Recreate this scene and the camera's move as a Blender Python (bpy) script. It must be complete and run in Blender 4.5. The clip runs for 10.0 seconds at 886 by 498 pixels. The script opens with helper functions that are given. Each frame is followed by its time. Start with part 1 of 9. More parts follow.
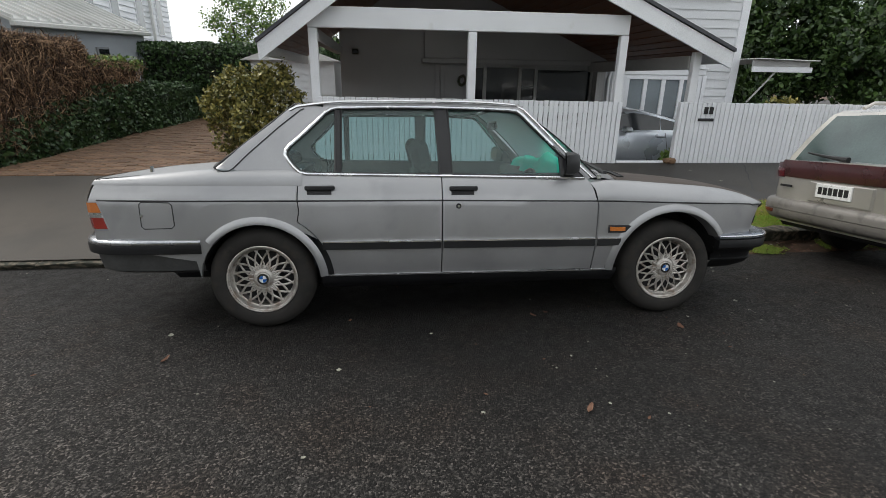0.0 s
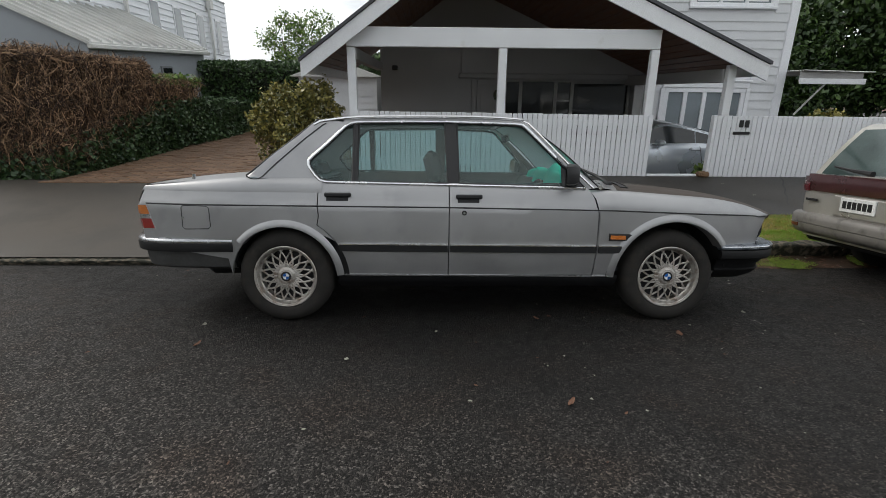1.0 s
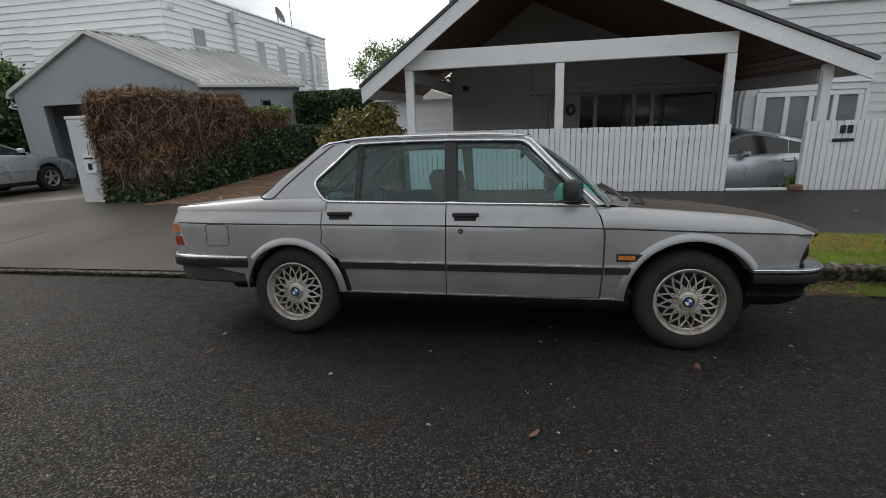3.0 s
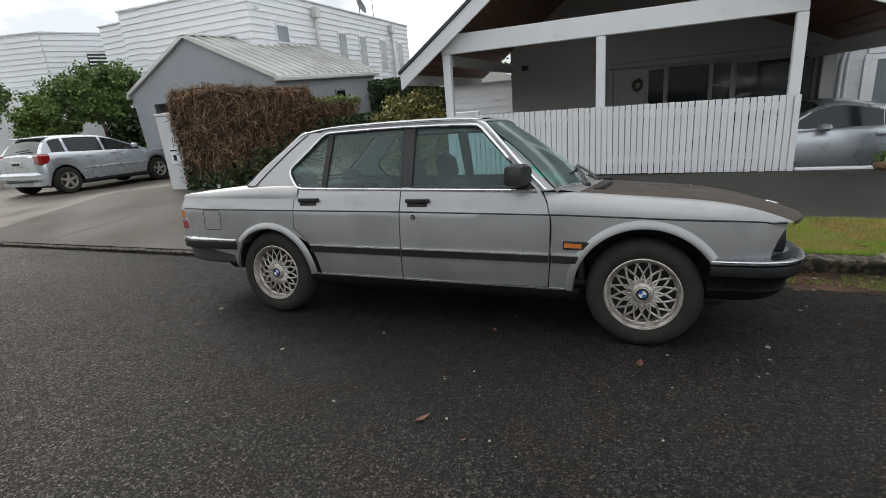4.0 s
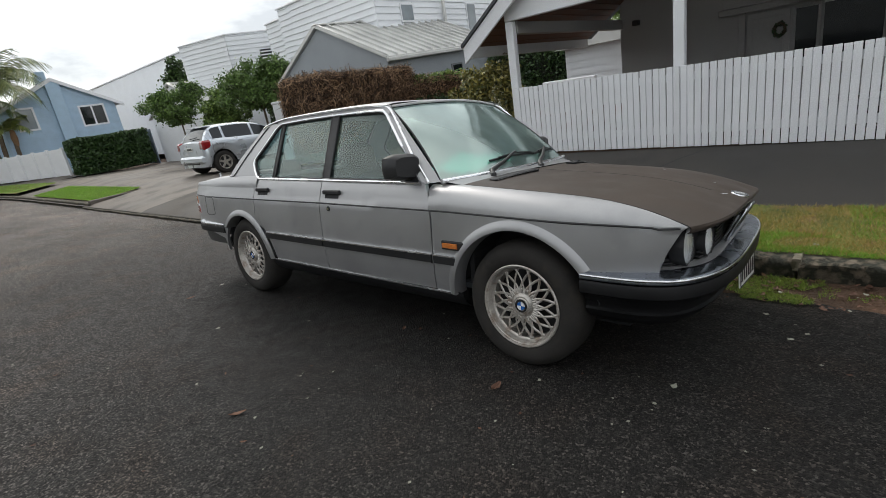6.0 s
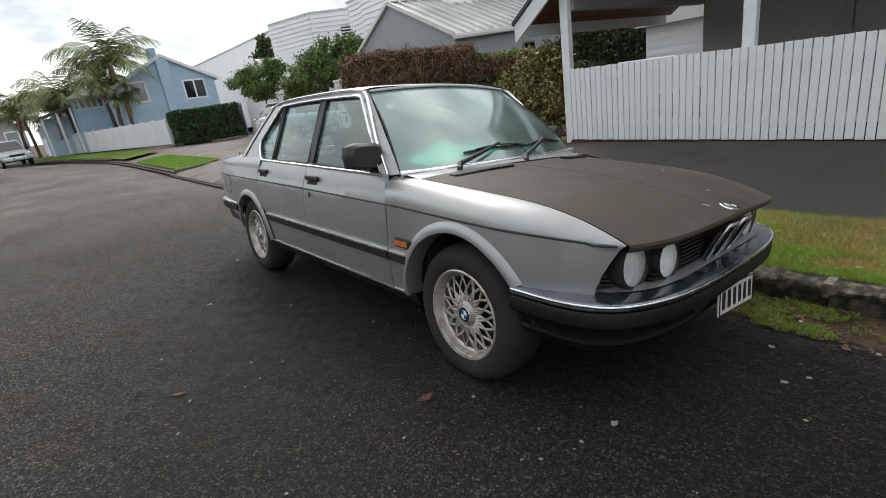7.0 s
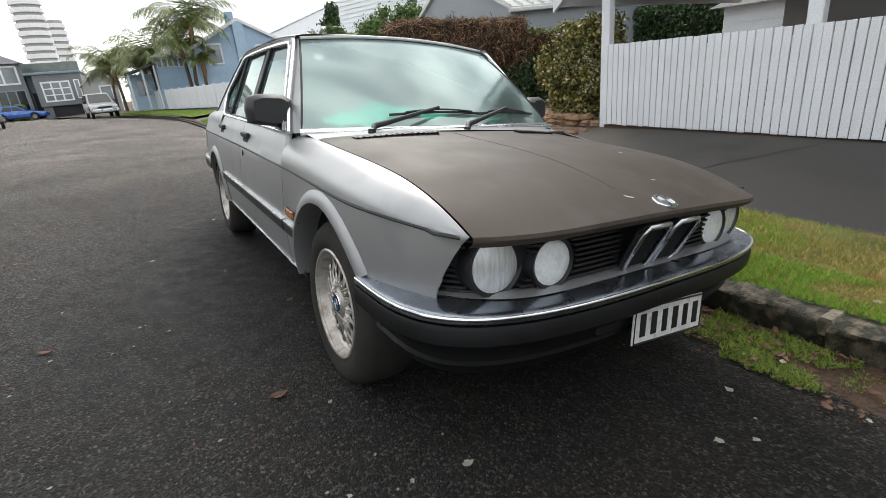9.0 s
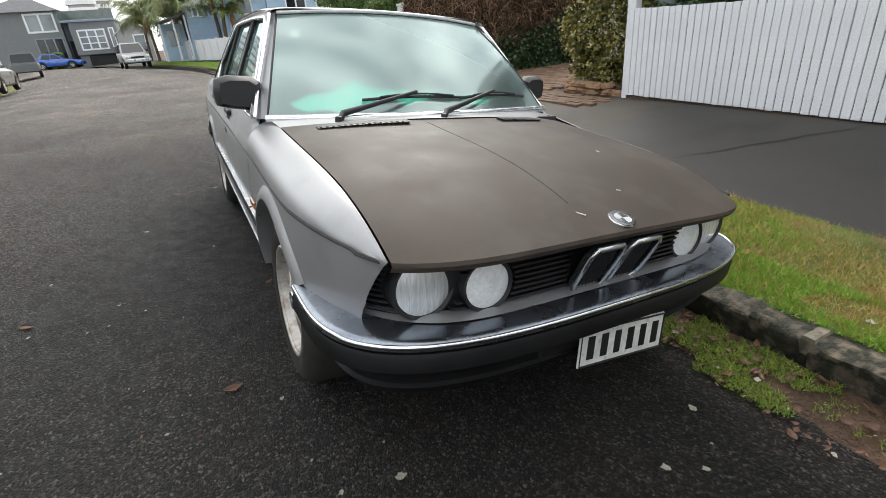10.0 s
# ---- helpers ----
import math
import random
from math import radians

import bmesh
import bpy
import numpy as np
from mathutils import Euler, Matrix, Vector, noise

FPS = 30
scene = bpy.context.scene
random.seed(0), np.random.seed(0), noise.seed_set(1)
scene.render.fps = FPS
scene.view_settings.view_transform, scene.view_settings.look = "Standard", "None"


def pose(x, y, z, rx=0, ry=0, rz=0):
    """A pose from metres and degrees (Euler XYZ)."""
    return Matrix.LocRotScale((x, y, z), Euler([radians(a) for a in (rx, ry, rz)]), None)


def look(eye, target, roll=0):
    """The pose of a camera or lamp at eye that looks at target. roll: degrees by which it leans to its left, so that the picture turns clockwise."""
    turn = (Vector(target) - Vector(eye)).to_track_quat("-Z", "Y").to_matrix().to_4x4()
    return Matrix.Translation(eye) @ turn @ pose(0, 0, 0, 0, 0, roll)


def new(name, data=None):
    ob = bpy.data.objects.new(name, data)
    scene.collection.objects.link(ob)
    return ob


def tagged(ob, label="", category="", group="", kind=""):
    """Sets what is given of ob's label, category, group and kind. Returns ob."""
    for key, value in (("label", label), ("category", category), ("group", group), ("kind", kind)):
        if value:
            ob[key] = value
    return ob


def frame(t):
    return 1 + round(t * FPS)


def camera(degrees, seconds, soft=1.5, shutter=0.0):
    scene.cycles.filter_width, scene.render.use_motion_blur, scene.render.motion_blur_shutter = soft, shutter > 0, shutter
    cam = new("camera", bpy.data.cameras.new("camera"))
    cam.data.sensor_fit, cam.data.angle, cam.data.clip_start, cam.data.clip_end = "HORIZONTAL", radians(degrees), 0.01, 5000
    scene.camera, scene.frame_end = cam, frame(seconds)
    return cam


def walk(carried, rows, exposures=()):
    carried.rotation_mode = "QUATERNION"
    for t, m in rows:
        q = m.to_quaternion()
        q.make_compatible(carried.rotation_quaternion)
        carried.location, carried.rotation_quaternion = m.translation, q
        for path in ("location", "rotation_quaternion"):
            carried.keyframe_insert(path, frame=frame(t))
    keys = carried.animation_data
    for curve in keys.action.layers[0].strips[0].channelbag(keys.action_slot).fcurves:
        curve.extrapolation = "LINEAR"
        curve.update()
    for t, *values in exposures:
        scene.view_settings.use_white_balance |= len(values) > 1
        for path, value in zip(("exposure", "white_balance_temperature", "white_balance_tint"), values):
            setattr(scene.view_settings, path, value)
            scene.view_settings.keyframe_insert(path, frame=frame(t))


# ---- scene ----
cam = camera(84.5, 10.0, soft=0.55)
PATH = [
    (0, (0.775, -2.882, 1.501), (0.995, -1.006, 0.842), 0.9),
    (0.5, (0.914, -3.042, 1.523), (1.027, -1.15, 0.887), 0.8),
    (1, (0.995, -3.129, 1.526), (1.039, -1.226, 0.912), 0.5),
    (1.5, (1.058, -3.16, 1.533), (1.057, -1.25, 0.941), -0.0),
    (2, (1.125, -3.166, 1.522), (1.067, -1.248, 0.957), -0.7),
    (2.5, (1.296, -3.113, 1.497), (1.124, -1.198, 0.949), -1.7),
    (3, (1.657, -3.046, 1.508), (1.303, -1.152, 0.972), -2.3),
    (3.2, (1.82, -3.017, 1.494), (1.383, -1.142, 0.953), -2.7),
    (4.3, (2.831, -2.737, 1.461), (1.985, -1.022, 0.873), -5.9),
    (4.5, (2.973, -2.675, 1.439), (2.049, -1.003, 0.847), -6.5),
    (5, (3.342, -2.491, 1.436), (2.263, -0.921, 0.829), -7.3),
    (5.2, (3.463, -2.348, 1.412), (2.34, -0.816, 0.788), -8.2),
    (6.3, (3.992, -1.677, 1.373), (2.626, -0.347, 0.768), -9.2),
    (6.5, (4.067, -1.572, 1.363), (2.651, -0.297, 0.755), -9.2),
    (7, (4.186, -1.258, 1.323), (2.68, -0.109, 0.682), -8.6),
    (7.5, (4.291, -0.979, 1.297), (2.722, 0.055, 0.613), -7.6),
    (8, (4.372, -0.721, 1.256), (2.737, 0.197, 0.56), -6.4),
    (8.5, (4.352, -0.558, 1.181), (2.721, 0.373, 0.492), -5.6),
    (9, (4.304, -0.478, 1.115), (2.674, 0.457, 0.431), -5.3),
    (9.5, (4.293, -0.392, 1.128), (2.659, 0.505, 0.403), -5.2),
    (10, (4.331, -0.183, 1.217), (2.694, 0.612, 0.387), -4.6),
]
walk(cam, [(t, look(eye, target, roll)) for t, eye, target, roll in PATH],
     [(0, 0.45), (1.5, 0.08), (2.5, -0.08), (3.2, 0.22), (4.5, 0.52), (5.2, 0.55), (6.3, 0.22), (6.5, 0.18), (7, 0.46), (8, 0.72), (10, 0.92)])

# ---- world and light ----
world = bpy.data.worlds.new("overcast_sky")
scene.world = world
world.use_nodes = True
wn, wl = world.node_tree.nodes, world.node_tree.links
wn.clear()
w_out = wn.new("ShaderNodeOutputWorld")
w_bg = wn.new("ShaderNodeBackground")
w_sky = wn.new("ShaderNodeTexSky")
w_sky.sky_type, w_sky.sun_disc = "NISHITA", False
SUN_EL, SUN_AZ = radians(38), radians(-62)
w_sky.sun_elevation, w_sky.sun_rotation = SUN_EL, SUN_AZ
w_co = wn.new("ShaderNodeTexCoord")
w_map = wn.new("ShaderNodeMapping")
w_map.inputs["Scale"].default_value = (1.3, 1.3, 3.4)
w_n = wn.new("ShaderNodeTexNoise")
w_n.inputs["Scale"].default_value, w_n.inputs["Detail"].default_value, w_n.inputs["Roughness"].default_value = 1.7, 7, 0.55
w_ramp = wn.new("ShaderNodeValToRGB")
w_ramp.color_ramp.elements[0].position, w_ramp.color_ramp.elements[0].color = 0.42, (3.3, 3.5, 3.7, 1)
w_ramp.color_ramp.elements[1].position, w_ramp.color_ramp.elements[1].color = 0.80, (12.8, 12.8, 12.2, 1)
w_mix = wn.new("ShaderNodeMixRGB")
w_mix.inputs[0].default_value = 0.92
wl.new(w_co.outputs["Generated"], w_map.inputs["Vector"])
wl.new(w_map.outputs["Vector"], w_n.inputs["Vector"])
wl.new(w_n.outputs["Fac"], w_ramp.inputs["Fac"])
wl.new(w_sky.outputs["Color"], w_mix.inputs[1])
wl.new(w_ramp.outputs["Color"], w_mix.inputs[2])
wl.new(w_mix.outputs["Color"], w_bg.inputs["Color"])
w_bg.inputs["Strength"].default_value = 0.165
wl.new(w_bg.outputs["Background"], w_out.inputs["Surface"])

sun = new("sun", bpy.data.lights.new("sun", "SUN"))
sun.data.energy, sun.data.angle, sun.data.color = 1.05, radians(25), (1.0, 0.95, 0.88)
sun_dir = Vector((math.sin(SUN_AZ) * math.cos(SUN_EL), math.cos(SUN_AZ) * math.cos(SUN_EL), math.sin(SUN_EL)))
sun.matrix_world = look(sun_dir * 60, (0, 0, 0))

# ---- materials ----
def nodes_of(name):
    m = bpy.data.materials.new(name)
    m.use_nodes = True
    n, l = m.node_tree.nodes, m.node_tree.links
    return m, n, l, n["Principled BSDF"]


def mat(name, col, rough=0.6, metal=0.0, vary=0.12, scale=3.0, fine=60.0, bump=0.1, dist=0.004, spread=0.0, coat=0.0, dark=None, dark_at=0.62, spec=0.5, stretch=(1, 1, 1), fine_vary=0.1, rough_vary=0.1):
    """Two scales of noise on colour and roughness, fine relief, and a random tone for each piece (spread)."""
    m, n, l, b = nodes_of(name)
    co = n.new("ShaderNodeTexCoord")
    mp = n.new("ShaderNodeMapping")
    mp.inputs["Scale"].default_value = stretch
    l.new(co.outputs["Object"], mp.inputs["Vector"])
    big, small = n.new("ShaderNodeTexNoise"), n.new("ShaderNodeTexNoise")
    big.inputs["Scale"].default_value, big.inputs["Detail"].default_value = scale, 5
    small.inputs["Scale"].default_value, small.inputs["Detail"].default_value = fine, 3
    for t in (big, small):
        l.new(mp.outputs["Vector"], t.inputs["Vector"])

    def scaled(socket, lo, hi):
        r = n.new("ShaderNodeMapRange")
        r.inputs["From Min"].default_value, r.inputs["From Max"].default_value = 0.3, 0.7
        r.inputs["To Min"].default_value, r.inputs["To Max"].default_value = lo, hi
        l.new(socket, r.inputs["Value"])
        return r.outputs["Result"]

    def mul(a, c):
        x = n.new("ShaderNodeMath")
        x.operation = "MULTIPLY"
        l.new(a, x.inputs[0])
        l.new(c, x.inputs[1])
        return x.outputs[0]

    tone = mul(scaled(big.outputs["Fac"], 1 - vary, 1 + vary), scaled(small.outputs["Fac"], 1 - fine_vary, 1 + fine_vary))
    if spread:
        info = n.new("ShaderNodeObjectInfo")
        r = n.new("ShaderNodeMapRange")
        r.inputs["To Min"].default_value, r.inputs["To Max"].default_value = 1 - spread, 1 + spread
        l.new(info.outputs["Random"], r.inputs["Value"])
        tone = mul(tone, r.outputs["Result"])
    hue = n.new("ShaderNodeMixRGB")
    hue.blend_type, hue.inputs[0].default_value = "MULTIPLY", 1.0
    hue.inputs[1].default_value = (*col, 1)
    l.new(tone, hue.inputs[2])
    colour = hue.outputs[0]
    if dark:
        st = n.new("ShaderNodeTexNoise")
        st.inputs["Scale"].default_value, st.inputs["Detail"].default_value = scale * 2.3, 6
        l.new(mp.outputs["Vector"], st.inputs["Vector"])
        rp = n.new("ShaderNodeMapRange")
        rp.inputs["From Min"].default_value, rp.inputs["From Max"].default_value = dark_at - 0.08, dark_at + 0.08
        l.new(st.outputs["Fac"], rp.inputs["Value"])
        mx = n.new("ShaderNodeMixRGB")
        l.new(rp.outputs["Result"], mx.inputs[0])
        l.new(colour, mx.inputs[1])
        mx.inputs[2].default_value = (*dark, 1)
        colour = mx.outputs[0]
    l.new(colour, b.inputs["Base Color"])
    l.new(scaled(big.outputs["Fac"], max(0.03, rough - rough_vary), min(1, rough + rough_vary)), b.inputs["Roughness"])
    b.inputs["Metallic"].default_value = metal
    b.inputs["Coat Weight"].default_value, b.inputs["Coat Roughness"].default_value = coat, 0.08
    b.inputs["Specular IOR Level"].default_value = spec
    if bump:
        bp = n.new("ShaderNodeBump")
        bp.inputs["Strength"].default_value, bp.inputs["Distance"].default_value = bump, dist
        l.new(small.outputs["Fac"], bp.inputs["Height"])
        l.new(bp.outputs["Normal"], b.inputs["Normal"])
    return m


def glass(name, tint, base=0.06, rough=0.02, power=4.0, sheen=(0.86, 0.95, 0.98), film=0.0):
    """Thin sheet glass: tinted, with gloss that grows at grazing angles; film: share of a dull, patchy film of dirt and mist."""
    m, n, l, b = nodes_of(name)
    n.remove(b)
    out = n["Material Output"]
    tr, gl, mx, lw = n.new("ShaderNodeBsdfRefraction" if film > 0.1 else "ShaderNodeBsdfTransparent"), n.new("ShaderNodeBsdfGlossy"), n.new("ShaderNodeMixShader"), n.new("ShaderNodeLayerWeight")
    lw.inputs["Blend"].default_value = 0.5
    pw, ma = n.new("ShaderNodeMath"), n.new("ShaderNodeMath")
    pw.operation, ma.operation = "POWER", "MULTIPLY_ADD"
    pw.inputs[1].default_value = power
    ma.inputs[1].default_value, ma.inputs[2].default_value = 1 - base, base
    tr.inputs["Color"].default_value = (*tint, 1)
    gl.inputs["Roughness"].default_value = rough
    gl.inputs["Color"].default_value = (*sheen, 1)
    l.new(lw.outputs["Facing"], pw.inputs[0])
    l.new(pw.outputs[0], ma.inputs[0])
    l.new(ma.outputs[0], mx.inputs[0])
    l.new(tr.outputs[0], mx.inputs[1])
    l.new(gl.outputs[0], mx.inputs[2])
    last = mx.outputs[0]
    if film:
        if film > 0.1:
            # misted: what lies behind is blurred a little
            tr.inputs["IOR"].default_value, tr.inputs["Roughness"].default_value = 1.12, 0.75
        co, ns, rg, df, fm = n.new("ShaderNodeTexCoord"), n.new("ShaderNodeTexNoise"), n.new("ShaderNodeMapRange"), n.new("ShaderNodeBsdfDiffuse"), n.new("ShaderNodeMixShader")
        ns.inputs["Scale"].default_value, ns.inputs["Detail"].default_value = 2.5, 5
        rg.inputs["From Min"].default_value, rg.inputs["From Max"].default_value = 0.3, 0.7
        rg.inputs["To Min"].default_value, rg.inputs["To Max"].default_value = film * 0.6, film * 1.4
        df.inputs["Color"].default_value = (0.50, 0.66, 0.63, 1)
        l.new(co.outputs["Object"], ns.inputs["Vector"])
        l.new(ns.outputs["Fac"], rg.inputs["Value"])
        l.new(rg.outputs["Result"], fm.inputs[0])
        l.new(last, fm.inputs[1])
        l.new(df.outputs[0], fm.inputs[2])
        last = fm.outputs[0]
    l.new(last, out.inputs["Surface"])
    return m


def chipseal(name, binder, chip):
    """Coarse stone chips in dark binder, damp over a part of the street and drier beyond; shade and sheen are painted
    into the tone.
    """
    m, n, l, b = nodes_of(name)
    co = n.new("ShaderNodeTexCoord")

    def noise_at(scale, detail):
        t = n.new("ShaderNodeTexNoise")
        t.inputs["Scale"].default_value, t.inputs["Detail"].default_value = scale, detail
        l.new(co.outputs["Object"], t.inputs["Vector"])
        return t.outputs["Fac"]

    def ranged(socket, f0, f1, t0, t1):
        r = n.new("ShaderNodeMapRange")
        for k, q in zip(("From Min", "From Max", "To Min", "To Max"), (f0, f1, t0, t1)):
            r.inputs[k].default_value = q
        l.new(socket, r.inputs["Value"])
        return r.outputs["Result"]

    def op(kind, a, c):
        x = n.new("ShaderNodeMath")
        x.operation = kind
        for i, q in enumerate((a, c)):
            if isinstance(q, (int, float)):
                x.inputs[i].default_value = q
            else:
                l.new(q, x.inputs[i])
        return x.outputs[0]

    v = n.new("ShaderNodeTexVoronoi")
    v.inputs["Scale"].default_value = 135
    v.distance = "MANHATTAN"
    warp, shift, moved = n.new("ShaderNodeTexNoise"), n.new("ShaderNodeVectorMath"), n.new("ShaderNodeVectorMath")
    warp.inputs["Scale"].default_value, warp.inputs["Detail"].default_value = 90, 2
    shift.operation, shift.inputs[3].default_value = "SCALE", 0.009
    l.new(co.outputs["Object"], warp.inputs["Vector"])
    l.new(warp.outputs["Color"], shift.inputs[0])
    l.new(co.outputs["Object"], moved.inputs[0])
    l.new(shift.outputs[0], moved.inputs[1])
    l.new(moved.outputs[0], v.inputs["Vector"])
    big, mid, rust, grit = noise_at(0.55, 6), noise_at(9, 5), noise_at(2.3, 6), noise_at(260, 3)
    sep, xyz = n.new("ShaderNodeSeparateColor"), n.new("ShaderNodeSeparateXYZ")
    l.new(v.outputs["Color"], sep.inputs[0])
    l.new(co.outputs["Object"], xyz.inputs[0])
    # damp stretch round the parked cars, their shade and the sky's sheen painted in, its edge ragged
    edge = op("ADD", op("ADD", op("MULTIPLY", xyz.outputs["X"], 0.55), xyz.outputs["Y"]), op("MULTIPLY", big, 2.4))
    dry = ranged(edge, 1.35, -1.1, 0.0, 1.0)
    rp = n.new("ShaderNodeValToRGB")
    e = rp.color_ramp.elements
    e[0].position, e[0].color = 0.0, (*[c * 0.4 for c in binder], 1)
    e[1].position, e[1].color = 1.0, (*chip, 1)
    for at, k in ((0.35, 0.65), (0.7, 1.85), (0.92, 4.7)):
        q = e.new(at)
        q.color = (*[c * k for c in binder], 1)
    l.new(sep.outputs[0], rp.inputs[0])
    # brightness along x painted in too: lighter past 1.2 and below -1.5
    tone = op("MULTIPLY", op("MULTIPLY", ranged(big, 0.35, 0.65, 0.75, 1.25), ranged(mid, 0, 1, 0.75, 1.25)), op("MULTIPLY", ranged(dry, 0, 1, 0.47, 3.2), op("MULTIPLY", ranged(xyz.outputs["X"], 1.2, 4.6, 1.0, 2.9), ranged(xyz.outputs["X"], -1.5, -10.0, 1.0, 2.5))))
    mx = n.new("ShaderNodeMixRGB")
    mx.blend_type, mx.inputs[0].default_value = "MULTIPLY", 1
    l.new(rp.outputs[0], mx.inputs[1])
    l.new(tone, mx.inputs[2])
    # leaf-stained reddish patches
    red = n.new("ShaderNodeMixRGB")
    red.blend_type, red.inputs[2].default_value = "MULTIPLY", (1.10, 0.98, 0.90, 1)
    l.new(ranged(rust, 0.48, 0.66, 0.0, 1.0), red.inputs[0])
    l.new(mx.outputs[0], red.inputs[1])
    l.new(red.outputs[0], b.inputs["Base Color"])
    l.new(op("ADD", ranged(mid, 0.2, 0.8, 0.5, 0.76), op("MULTIPLY", dry, 0.08)), b.inputs["Roughness"])
    l.new(ranged(dry, 0, 1, 0.26, 0.2), b.inputs["Specular IOR Level"])
    bp = n.new("ShaderNodeBump")
    bp.inputs["Strength"].default_value, bp.inputs["Distance"].default_value = 1.0, 0.010
    l.new(op("ADD", op("MULTIPLY", op("SUBTRACT", 1.0, v.outputs["Distance"]), 0.6), op("ADD", op("MULTIPLY", sep.outputs[1], 1.0), op("MULTIPLY", grit, 0.8))), bp.inputs["Height"])
    l.new(bp.outputs["Normal"], b.inputs["Normal"])
    return m


def leafmat(name, a, c, rough=0.45, low=0.0):
    """Leaves, each with its own tone between a and c."""
    m, n, l, b = nodes_of(name)
    g = n.new("ShaderNodeNewGeometry")
    rp = n.new("ShaderNodeValToRGB")
    rp.color_ramp.elements[0].color, rp.color_ramp.elements[1].color = (*a, 1), (*c, 1)
    rp.color_ramp.elements[0].position = low
    l.new(g.outputs["Random Per Island"], rp.inputs[0])
    l.new(rp.outputs[0], b.inputs["Base Color"])
    b.inputs["Roughness"].default_value = rough
    return m


